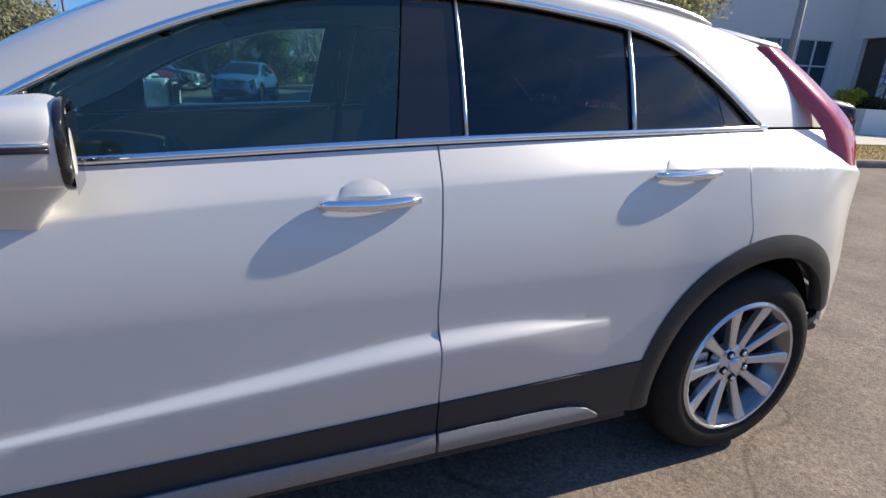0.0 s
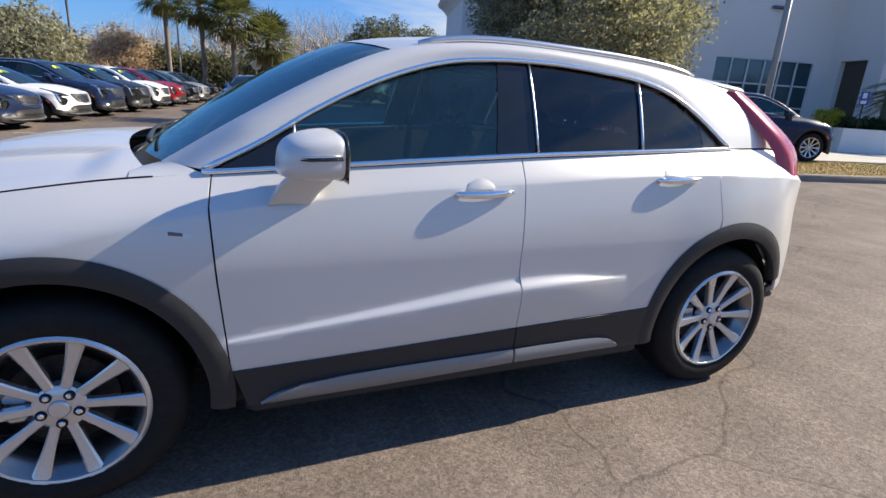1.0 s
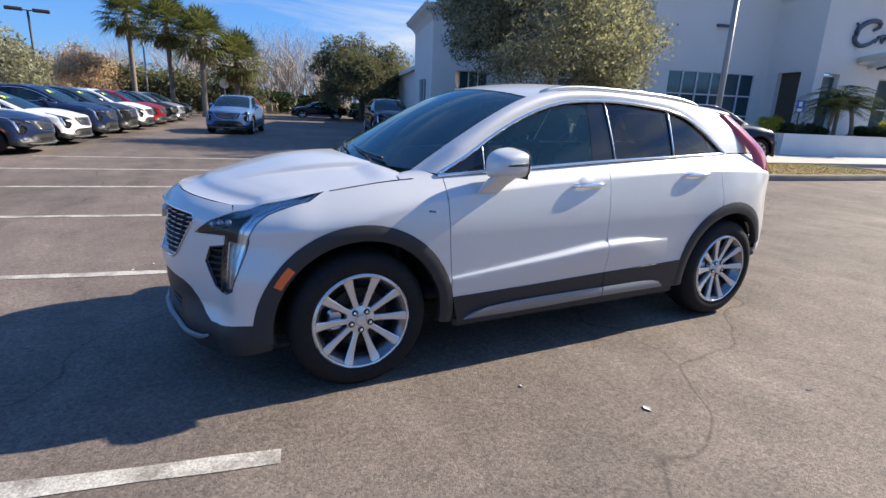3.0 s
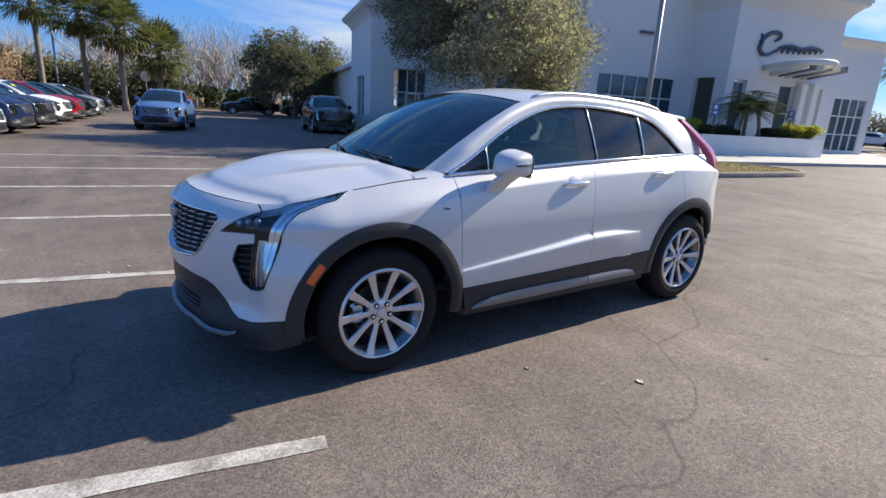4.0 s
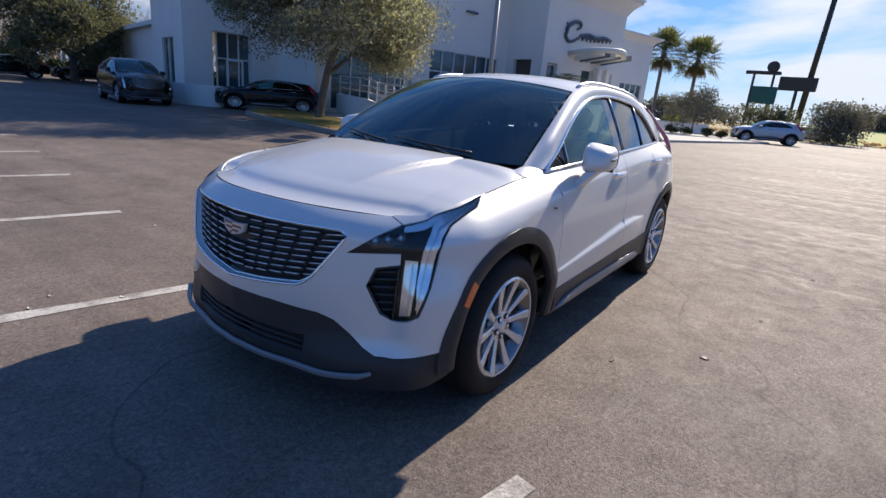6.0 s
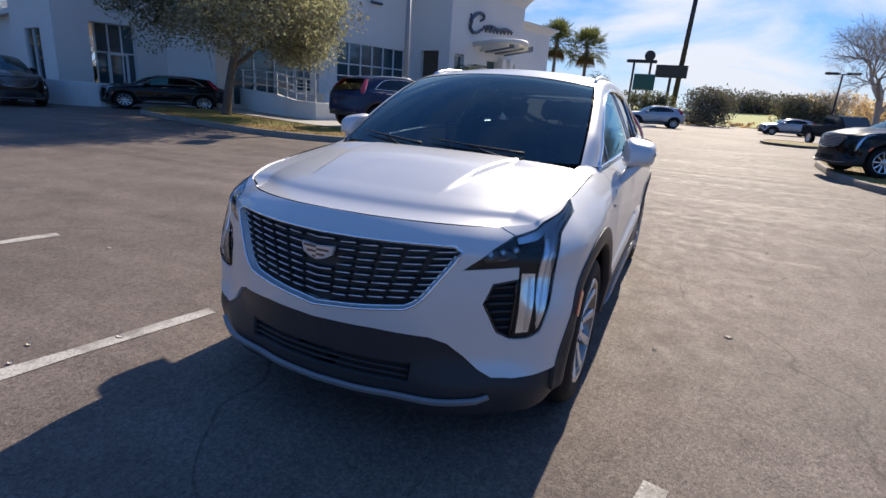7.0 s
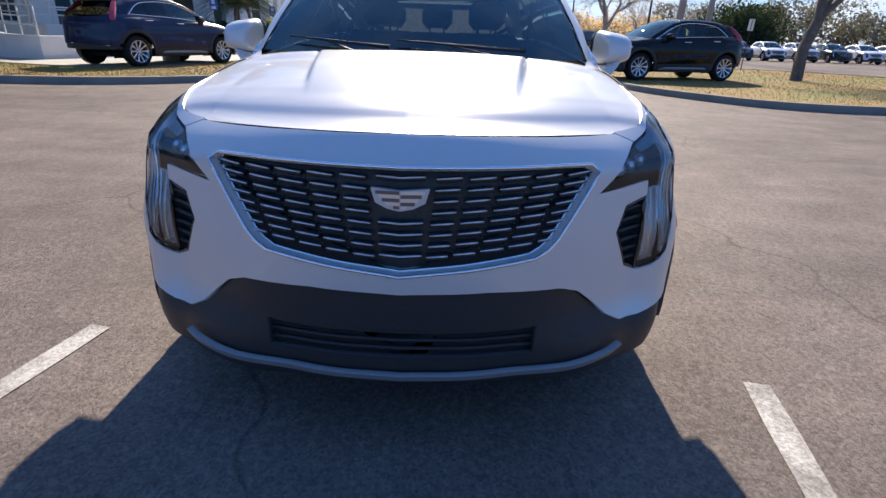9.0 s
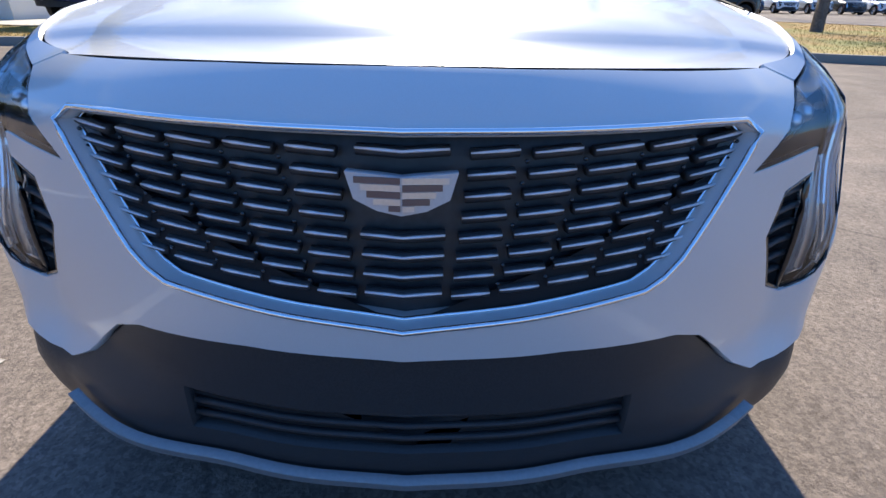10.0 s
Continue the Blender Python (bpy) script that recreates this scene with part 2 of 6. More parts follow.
# ---------- small builders ----------
class Shape:
    """Collects points and faces of one mesh."""
    def __init__(self):
        self.v, self.f = [], []

    def add(self, pts, faces):
        k = len(self.v)
        self.v += [tuple(p) for p in pts]
        self.f += [tuple(i + k for i in q) for q in faces]
        return self

    def box(self, lo, hi, m=None, bevel=0.0):
        x0, y0, z0 = lo
        x1, y1, z1 = hi
        b = min(bevel, (x1 - x0) / 2.01, (y1 - y0) / 2.01, (z1 - z0) / 2.01)
        if b <= 0:
            p = [(x0, y0, z0), (x1, y0, z0), (x1, y1, z0), (x0, y1, z0), (x0, y0, z1), (x1, y0, z1), (x1, y1, z1), (x0, y1, z1)]
            f = [(3, 2, 1, 0), (4, 5, 6, 7), (0, 1, 5, 4), (1, 2, 6, 5), (2, 3, 7, 6), (3, 0, 4, 7)]
        else:
            p, f = [], []
            rings = [(z0, b), (z0 + b, 0), (z1 - b, 0), (z1, b)]
            for z, i in rings:
                c = b if i == 0 else b * 2
                p += [(x0 + c, y0 + i, z), (x1 - c, y0 + i, z), (x1 - i, y0 + c, z), (x1 - i, y1 - c, z),
                      (x1 - c, y1 - i, z), (x0 + c, y1 - i, z), (x0 + i, y1 - c, z), (x0 + i, y0 + c, z)]
            for r in range(3):
                for i in range(8):
                    j = (i + 1) % 8
                    f.append((r * 8 + i, r * 8 + j, r * 8 + 8 + j, r * 8 + 8 + i))
            f += [tuple(range(7, -1, -1)), tuple(range(24, 32))]
        if m is not None:
            p = [tuple(m @ Vector(q)) for q in p]
        return self.add(p, f)

    def tube(self, pts, radius, sides=6, flat=1.0, closed=False, caps=True):
        """A round (or flattened) bar along points; radius a number or one for each point."""
        pts = [Vector(p) for p in pts]
        n = len(pts)
        rad = radius if isinstance(radius, (list, tuple)) else [radius] * n
        out, up = [], Vector((0, 0, 1))
        for i, p in enumerate(pts):
            a = pts[(i - 1) % n] if (i or closed) else p
            c = pts[(i + 1) % n] if (i < n - 1 or closed) else p
            d = (c - a)
            d = d.normalized() if d.length > 1e-9 else Vector((1, 0, 0))
            s = d.cross(up)
            if s.length < 0.15:
                s = d.cross(Vector((1, 0, 0)))
            s.normalize()
            u = s.cross(d)
            for k in range(sides):
                w = 2 * math.pi * k / sides
                out.append(p + s * (rad[i] * math.cos(w)) + u * (rad[i] * flat * math.sin(w)))
        f = []
        for i in range(n if closed else n - 1):
            j = (i + 1) % n
            for k in range(sides):
                q = (k + 1) % sides
                f.append((i * sides + k, i * sides + q, j * sides + q, j * sides + k))
        if caps and not closed:
            f += [tuple(range(sides - 1, -1, -1)), tuple(range((n - 1) * sides, n * sides))]
        return self.add(out, f)

    def lathe(self, profile, sides=32, m=None, closed=False):
        """Turned about the z axis from (radius, z) points."""
        p, f, n = [], [], len(profile)
        for k in range(sides):
            w = 2 * math.pi * k / sides
            p += [(r * math.cos(w), r * math.sin(w), z) for r, z in profile]
        for k in range(sides):
            q = (k + 1) % sides
            for i in range(n if closed else n - 1):
                j = (i + 1) % n
                f.append((k * n + i, q * n + i, q * n + j, k * n + j))
        if m is not None:
            p = [tuple(m @ Vector(q)) for q in p]
        return self.add(p, f)

    def sheet(self, fn, nu, nv):
        """A patch of points fn(u, v) with u and v from 0 to 1."""
        p = [fn(i / nu, j / nv) for i in range(nu + 1) for j in range(nv + 1)]
        f = [(i * (nv + 1) + j, (i + 1) * (nv + 1) + j, (i + 1) * (nv + 1) + j + 1, i * (nv + 1) + j + 1) for i in range(nu) for j in range(nv)]
        return self.add(p, f)

    def prism(self, outline, lo, hi, m=None):
        """An upright block over a plan outline."""
        n = len(outline)
        p = [(x, y, lo) for x, y in outline] + [(x, y, hi) for x, y in outline]
        f = [tuple(range(n - 1, -1, -1)), tuple(range(n, 2 * n))] + [(i, (i + 1) % n, n + (i + 1) % n, n + i) for i in range(n)]
        if m is not None:
            p = [tuple(m @ Vector(q)) for q in p]
        return self.add(p, f)

    def mesh(self, name, mat, smooth=False, angle=None):
        me = bpy.data.meshes.new(name)
        me.from_pydata(self.v, [], self.f)
        me.materials.append(mat)
        if smooth:
            me.polygons.foreach_set("use_smooth", [True] * len(me.polygons))
            if angle:
                me.set_sharp_from_angle(angle=radians(angle))
        me.update()
        return me

    def tidy(self):
        """Faces turned outwards."""
        bm = bmesh.new()
        vs = [bm.verts.new(p) for p in self.v]
        for q in self.f:
            try:
                bm.faces.new([vs[i] for i in q])
            except ValueError:
                pass
        bmesh.ops.recalc_face_normals(bm, faces=bm.faces)
        bm.verts.index_update()
        self.v = [tuple(v.co) for v in bm.verts]
        self.f = [tuple(v.index for v in q.verts) for q in bm.faces]
        bm.free()
        return self


def part(name, shape, mat, parent=None, label="", smooth=False, angle=None):
    """Links a shape (or a mesh) as one object under a thing or a part."""
    me = shape if isinstance(shape, bpy.types.Mesh) else shape.mesh(name, mat, smooth, angle)
    ob = new(name, me)
    if parent is not None:
        ob.parent = parent
    return tagged(ob, label) if label else ob


def thing(name, label, category, group="", kind="", m=None):
    ob = new(name)
    ob.empty_display_size = 0.2
    if m is not None:
        ob.matrix_world = m
    return tagged(ob, label, category, group, kind)


def inside(poly, pts):
    """Which of pts lie in the polygon."""
    x, y = pts[:, 0], pts[:, 1]
    r = np.zeros(len(pts), bool)
    n = len(poly)
    for i in range(n):
        (x0, y0), (x1, y1) = poly[i - 1], poly[i]
        if y0 == y1:
            continue
        r ^= ((y0 > y) != (y1 > y)) & (x < (x1 - x0) * (y - y0) / (y1 - y0) + x0)
    return r


def dense(outline, step):
    out = []
    for i, p in enumerate(outline):
        q = outline[(i + 1) % len(outline)]
        k = max(1, int(math.hypot(q[0] - p[0], q[1] - p[1]) / step + 0.5))
        out += [(p[0] + (q[0] - p[0]) * j / k, p[1] + (q[1] - p[1]) * j / k) for j in range(k)]
    return out


def panel(name, outline, fn, mat, parent, step=0.05, depth=0.012, holes=(), label="", centre=(0, 0, 0.7), ridge=None):
    """A pressed sheet: a plan outline, filled with points and laid on the surface fn, its edges turned in by depth."""
    from mathutils.geometry import delaunay_2d_cdt
    loops = [dense(outline, step)] + [dense(h, step) for h in holes]
    pts, edges = [], []
    for lp in loops:
        k = len(pts)
        pts += lp
        edges += [(k + i, k + (i + 1) % len(lp)) for i in range(len(lp))]
    rim = np.array(pts)
    x0, y0 = rim[:len(loops[0])].min(0)
    x1, y1 = rim[:len(loops[0])].max(0)
    gx, gy = np.meshgrid(np.arange(x0 + step / 2, x1, step), np.arange(y0 + step / 2, y1, step))
    gx[1::2] += step / 2
    grid = np.stack([gx.ravel(), gy.ravel()], 1)
    if ridge is not None:
        # rows of points along a crease
        lines = np.array([(a, z) for a in np.arange(x0 + step / 2, x1, step) for rows in ridge(a) for z in rows])
        keep = [all(z < rows[0] - .006 or z > rows[-1] + .006 for rows in ridge(a)) for a, z in grid]
        grid = np.concatenate([grid[np.array(keep, bool)], lines])
    if len(grid):
        ok = inside(loops[0], grid)
        for h in loops[1:]:
            ok &= ~inside(h, grid)
        grid = grid[ok]
        if len(grid):
            near = np.array([np.min(np.hypot(rim[:, 0] - g[0], rim[:, 1] - g[1])) for g in grid])
            grid = grid[near > step * 0.45]
    allp = [Vector(p) for p in pts] + [Vector(g) for g in grid]
    v, _, f, vi, _, _ = delaunay_2d_cdt(allp, edges, [], 0, 1e-6)
    v = [tuple(p) for p in v]
    if not f:
        return None
    mids = np.array([[sum(v[i][0] for i in t) / 3, sum(v[i][1] for i in t) / 3] for t in f])
    ok = inside(loops[0], mids)
    for h in loops[1:]:
        ok &= ~inside(h, mids)
    f = [t for t, g in zip(f, ok) if g]
    e = 0.004
    pos, nor = [], []
    c = Vector(centre)
    for a, b in v:
        p = Vector(fn(a, b))
        da, db = Vector(fn(a + e, b)) - Vector(fn(a - e, b)), Vector(fn(a, b + e)) - Vector(fn(a, b - e))
        n = da.cross(db)
        n = n.normalized() if n.length > 1e-12 else Vector((0, 0, 1))
        pos.append(p), nor.append(n)
    # outward side by the middle of the sheet
    k = sum(1 if n.dot(p - c) > 0 else -1 for p, n in zip(pos, nor))
    if k < 0:
        nor = [-n for n in nor]
    faces = []
    for t in f:
        a, b, d = (pos[i] for i in t)
        faces.append(t if (b - a).cross(d - a).dot(nor[t[0]]) >= 0 else t[::-1])
    # turned-in edge
    count = {}
    for t in faces:
        for i in range(3):
            e0, e1 = t[i], t[(i + 1) % 3]
            count[(e0, e1)] = count.get((e0, e1), 0) + 1
    P, N, F = [tuple(p) for p in pos], list(nor), list(faces)
    if depth:
        for (e0, e1) in list(count):
            if (e1, e0) in count:
                continue
            d = (pos[e1] - pos[e0])
            w = d.cross(nor[e0])
            w = w.normalized() if w.length > 1e-12 else nor[e0]
            k = len(P)
            P += [tuple(pos[e0]), tuple(pos[e1]), tuple(pos[e1] - nor[e1] * depth), tuple(pos[e0] - nor[e0] * depth)]
            N += [(nor[e0] + w).normalized(), (nor[e1] + w).normalized(), w, w]
            F.append((k + 1, k, k + 3, k + 2))
    me = bpy.data.meshes.new(name)
    me.from_pydata(P, [], F)
    me.materials.append(mat)
    me.polygons.foreach_set("use_smooth", [True] * len(me.polygons))
    me.normals_split_custom_set_from_vertices([tuple(n) for n in N])
    me.update()
    ob = new(name, me)
    ob.parent = parent
    return tagged(ob, label) if label else ob


# ---------- the car's surface ----------
# body surface of the main car: plan line round the car, with the height and inset of its shoulder
# x, y, top of the side, crease, inset of the top from the crease
PLAN = [
    (-2.295, 0.0, .964, .86, .10), (-2.272, .22, .962, .86, .10), (-2.21, .42, .956, .86, .10), (-2.13, .57, .95, .855, .10),
    (-2.035, .71, .948, .845, .11), (-1.93, .84, .965, .845, .12), (-1.77, .898, .995, .85, .13), (-1.55, .926, 1.025, .86, .14),
    (-1.2, .938, 1.07, .92, .134), (-.92, .94, 1.09, .98, .111), (-.4, .94, 1.125, 1.03, .073), (.2, .94, 1.16, 1.06, .061),
    (.9, .94, 1.185, 1.09, .084), (1.45, .938, 1.2, 1.09, .134), (1.8, .88, 1.2, 1.07, .145), (2.05, .75, 1.19, 1.03, .14),
    (2.18, .56, 1.17, 1.0, .12), (2.26, .3, 1.15, 1.0, .12), (2.28, 0.0, 1.15, 1.0, .12)]


def spline(knots, rows, a):
    """Smooth line through rows at knots (Catmull-Rom on uneven knots)."""
    n = len(knots)
    i = max(0, min(n - 2, int(np.searchsorted(knots, a) - 1)))
    p, k = rows, knots
    h = k[i + 1] - k[i]
    q = (a - k[i]) / h

    def slope(j):
        if j == 0:
            return (p[1] - p[0]) / (k[1] - k[0])
        if j == n - 1:
            return (p[-1] - p[-2]) / (k[-1] - k[-2])
        l, r = k[j] - k[j - 1], k[j + 1] - k[j]
        return ((p[j] - p[j - 1]) / l * r + (p[j + 1] - p[j]) / r * l) / (l + r)
    m0, m1 = slope(i) * h, slope(i + 1) * h
    return (2 * q**3 - 3 * q**2 + 1) * p[i] + (q**3 - 2 * q**2 + q) * m0 + (-2 * q**3 + 3 * q**2) * p[i + 1] + (q**3 - q**2) * m1


class Line:
    """A smooth line y(x) or a row of values through a few knots."""
    def __init__(self, *pts):
        self.k = np.array([p[0] for p in pts], float)
        self.v = np.array([p[1:] for p in pts], float)
        self.one = len(pts[0]) == 2

    def __call__(self, a):
        r = spline(self.k, self.v, a)
        return float(r[0]) if self.one else r


PL = np.array(PLAN)
_xy = PL[:, :2]
ARC = np.concatenate([[0], np.cumsum(np.hypot(*np.diff(_xy, axis=0).T))])
_dx = [(a, spline(ARC, PL, a)[0]) for a in np.linspace(0, ARC[-1], 1500)]
_DA, _DX = np.array([d[0] for d in _dx]), np.array([d[1] for d in _dx])


def a_of(x):
    """The way along the plan line at which it passes x."""
    return float(np.interp(x, _DX, _DA))


def bump(q):
    q = max(0.0, min(1.0, q))
    return q * q * (3 - 2 * q)


# lower crease of the doors and the height of the ledge above it
SWAGE = Line((-.95, .545), (-.6, .575), (-.25, .605), (.2, .645), (.6, .652), (1.0, .65))
LEDGE = Line((-.95, .012), (-.7, .02), (-.3, .036), (.2, .05), (.45, .042), (.68, .010), (.8, .0), (1.0, .0))
LEDGE_IN = .55


def inset(a, x, z):
    """How far the surface lies inside the plan line below the crease."""
    side = bump((x + 1.95) / .3) * bump((1.95 - x) / .2)
    # front: tucked in below
    f = .0
    if z < .36:
        f = (.36 - z) ** 2 * 1.2
    front = f + .02 * bump((z - .62) / .3)
    # the lower corners stand forward
    front -= .045 * bump((.46 - z) / .14) * bump((a - .30) / .30) * bump((1.02 - a) / .25)
    # side: leans in above the waist, lower crease with a lit ledge, tuck under below
    xx = min(max(x, -.95), 1.0)
    zs, hb = SWAGE(xx), LEDGE(xx)
    s = .042 * max(0.0, (z - .80) / (1.06 - .80)) ** 1.5 * bump((x + 1.6) / .5)
    s -= LEDGE_IN * hb * (1 - bump((z - zs) / hb)) * bump((z - zs + .20) / .20) if hb > .004 else 0.0
    s += .025 * bump((.56 - z) / .4)
    if z < .3:
        s += (.3 - z) * .5
    corner = .032 * bump((.80 - z) / .2) * bump((a - .74) / .16) * bump((1.22 - a) / .2)
    return front * (1 - side) + s * side - corner


def W(a, z, out=0.0):
    """The point of the body surface (y positive) at the way a along the plan line and the height z."""
    x, y, zt, zc, ins = spline(ARC, PL, min(max(a, 0.0), ARC[-1]))
    e = .01
    p0, p1 = spline(ARC, PL, max(a - e, 0)), spline(ARC, PL, min(a + e, ARC[-1]))
    tx, ty = p1[0] - p0[0], p1[1] - p0[1]
    if a < e or a > ARC[-1] - e:
        tx, ty = 0.0, (1.0 if a < 1 else -1.0)
    l = math.hypot(tx, ty)
    nx, ny = -ty / l, tx / l
    d = inset(a, x, min(z, zc))
    if z > zc:
        q = (z - zc) / (zt - zc)
        k = 1.7 - .55 * bump((x + 1.3) / .5)
        d += ins * (q ** k if q < 1 else 1 + k * (q - 1))
    d -= out
    return (x - nx * d, y - ny * d, z)


# ---------- ground ----------
def asphalt_material():
    """Worn asphalt: pale stones in a dark binder, broad stains, darker sealed patches and hairline cracks."""
    m = material("worn_asphalt", (0.185, 0.17, 0.155), 0.62, bump=0.0, spec=0.23)
    n, l = m.node_tree.nodes, m.node_tree.links
    b, tc = n["Principled BSDF"], n.new("ShaderNodeTexCoord")

    def noise_of(scale, detail=4.0, rough=.55):
        t = n.new("ShaderNodeTexNoise")
        t.inputs["Scale"].default_value, t.inputs["Detail"].default_value, t.inputs["Roughness"].default_value = scale, detail, rough
        l.new(tc.outputs["Object"], t.inputs["Vector"])
        return t.outputs["Fac"]

    def ranged(fac, lo, hi, a, c):
        r = n.new("ShaderNodeMapRange")
        for i, v in enumerate((lo, hi, a, c)):
            r.inputs[i + 1].default_value = v
        l.new(fac, r.inputs[0])
        return r.outputs[0]

    def mult(a, c):
        k = n.new("ShaderNodeMath")
        k.operation = "MULTIPLY"
        l.new(a, k.inputs[0]), l.new(c, k.inputs[1])
        return k.outputs[0]
    stones = n.new("ShaderNodeTexVoronoi")
    stones.inputs["Scale"].default_value = 105.0
    l.new(tc.outputs["Object"], stones.inputs["Vector"])
    sep = n.new("ShaderNodeSeparateColor")
    l.new(stones.outputs["Color"], sep.inputs[0])
    # where the binder is worn off, more stone shows
    worn = ranged(noise_of(.9, 6, .65), .40, .62, 0, 1)
    v = ranged(sep.outputs[0], 0, 1, .74, 1.28)
    v = mult(v, ranged(noise_of(.22, 6), .3, .7, .72, 1.28))
    v = mult(v, ranged(noise_of(1.6, 6, .65), .3, .7, .80, 1.20))
    v = mult(v, ranged(noise_of(30, 3), .3, .7, .82, 1.18))
    # wheel tracks and wash marks drawn out along the lane
    mp = n.new("ShaderNodeMapping")
    mp.inputs["Rotation"].default_value, mp.inputs["Scale"].default_value = (0, 0, radians(8)), (1.7, .22, 1)
    l.new(tc.outputs["Object"], mp.inputs["Vector"])
    tr = n.new("ShaderNodeTexNoise")
    tr.inputs["Scale"].default_value, tr.inputs["Detail"].default_value, tr.inputs["Distortion"].default_value = 1.1, 8.0, .8
    l.new(mp.outputs["Vector"], tr.inputs["Vector"])
    v = mult(v, ranged(tr.outputs["Fac"], .32, .68, .84, 1.16))
    # fine pale scuff lines, here and there
    sc = n.new("ShaderNodeTexNoise")
    sc.inputs["Scale"].default_value, sc.inputs["Detail"].default_value, sc.inputs["Distortion"].default_value = .8, 5.0, 1.2
    l.new(mp.outputs["Vector"], sc.inputs["Vector"])
    dist = n.new("ShaderNodeMath")
    dist.operation = "SUBTRACT"
    dist.inputs[1].default_value = .5
    l.new(sc.outputs["Fac"], dist.inputs[0])
    near = n.new("ShaderNodeMath")
    near.operation = "ABSOLUTE"
    l.new(dist.outputs[0], near.inputs[0])
    scuff = ranged(near.outputs[0], .0, .010, 1.0, .0)
    scuff = mult(scuff, ranged(noise_of(.5, 3), .46, .6, 0, 1))
    v = mult(v, ranged(scuff, 0, 1, 1, 1.10))
    # pale dusty spots
    v = mult(v, ranged(noise_of(7, 8, .7), .60, .74, 1.0, 1.35))
    # cracks
    warp = n.new("ShaderNodeTexNoise")
    warp.inputs["Scale"].default_value = 0.9
    l.new(tc.outputs["Object"], warp.inputs["Vector"])
    addv = n.new("ShaderNodeVectorMath")
    addv.operation = "ADD"
    l.new(tc.outputs["Object"], addv.inputs[0]), l.new(warp.outputs["Color"], addv.inputs[1])
    crack = n.new("ShaderNodeTexVoronoi")
    crack.feature = "DISTANCE_TO_EDGE"
    crack.inputs["Scale"].default_value = 0.24
    l.new(addv.outputs[0], crack.inputs["Vector"])
    line = ranged(crack.outputs["Distance"], .0, .0034, .62, 1.0)
    fine = n.new("ShaderNodeTexVoronoi")
    fine.feature = "DISTANCE_TO_EDGE"
    fine.inputs["Scale"].default_value = 1.3
    l.new(addv.outputs[0], fine.inputs["Vector"])
    hair = n.new("ShaderNodeMix")
    hair.inputs[2].default_value = 1.0
    l.new(ranged(noise_of(.35, 4), .56, .64, 0, 1), hair.inputs[0]), l.new(ranged(fine.outputs["Distance"], .0, .006, .70, 1.0), hair.inputs[3])
    line = mult(line, hair.outputs[0])
    v = mult(v, line)
    x = n.new("ShaderNodeVectorMath")
    x.operation = "SCALE"
    x.inputs[0].default_value = (0.155, 0.126, 0.106)
    l.new(v, x.inputs["Scale"]), l.new(x.outputs[0], b.inputs["Base Color"])
    # polished streaks shine towards the sun
    gloss = mult(ranged(tr.outputs["Fac"], .36, .60, .90, 1.0), ranged(noise_of(5, 10, .75), .34, .66, .68, .90))
    l.new(mult(gloss, ranged(scuff, 0, 1, 1, .90)), b.inputs["Roughness"])
    k = n.new("ShaderNodeBump")
    k.inputs["Strength"].default_value, k.inputs["Distance"].default_value = 0.8, 0.008
    l.new(mult(mult(noise_of(80, 5, .7), ranged(worn, 0, 1, .55, 1.0)), line), k.inputs["Height"]), l.new(k.outputs["Normal"], b.inputs["Normal"])
    return m


ASPHALT = asphalt_material()
GRASS_MAT = material("dry_grass_ground", (0.29, 0.18, 0.055), 0.9, grain=0.4, scale=30, bump=0.8, bump_scale=40, patch=0.8, second=(0.17, 0.185, 0.045), patch_scale=0.35)
CONCRETE = material("kerb_concrete", (0.25, 0.215, 0.175), 0.85, grain=0.15, scale=60, bump=0.25, bump_scale=90, patch=0.6, second=(0.17, 0.15, 0.13), patch_scale=2.0)
PAVING = material("pale_concrete_paving", (0.47, 0.45, 0.41), 0.85, grain=0.12, scale=40, bump=0.2, bump_scale=60, patch=0.5, second=(0.34, 0.32, 0.3), patch_scale=0.7)
LINE = material("worn_line_paint", (0.47, 0.44, 0.39), 0.75, grain=0.35, scale=90, bump=0.3, bump_scale=120, patch=0.8, second=(0.20, 0.175, 0.15), patch_scale=7)
ground = tagged(part("ground", Shape().sheet(lambda u, v: (-2500 + 5000 * u, -2500 + 5000 * v, -.04), 2, 2), GRASS_MAT), "dry grass and earth beyond the lot", "ground", kind="structure")
lot = Shape().prism([(-45, -60), (70, -60), (74, 14), (74, 30), (60, 60), (-45, 60)], -.05, 0.0)
tagged(part("road", lot, ASPHALT), "worn grey asphalt of a parking lot", "road", kind="structure")


def stall_line(x, y, length, width=.10, turn=169.0):
    d = Vector((math.cos(radians(turn)), math.sin(radians(turn)), 0))
    n = Vector((-d.y, d.x, 0))
    sh = Shape()
    k = max(2, int(length / .25))
    rnd = random.Random(int(x * 100 + y * 10))
    p = []
    for i in range(k + 1):
        c = Vector((x, y, .004)) + d * (length * i / k)
        w = width / 2 * (1 + rnd.uniform(-.16, .16))
        p += [c + n * w, c - n * w]
    sh.add(p, [(2 * i, 2 * i + 1, 2 * i + 3, 2 * i + 2) for i in range(k)])
    return tagged(part("parking_line", sh, LINE), "worn white painted parking line", "line", "parking lines", "structure")


for x, y in ((-1.88, -1.335), (-1.63, 1.34), (-1.2, 3.70), (-.84, 6.0), (-.48, 8.22), (-.10, 10.5)):
    stall_line(x, y, 5.2, .11)


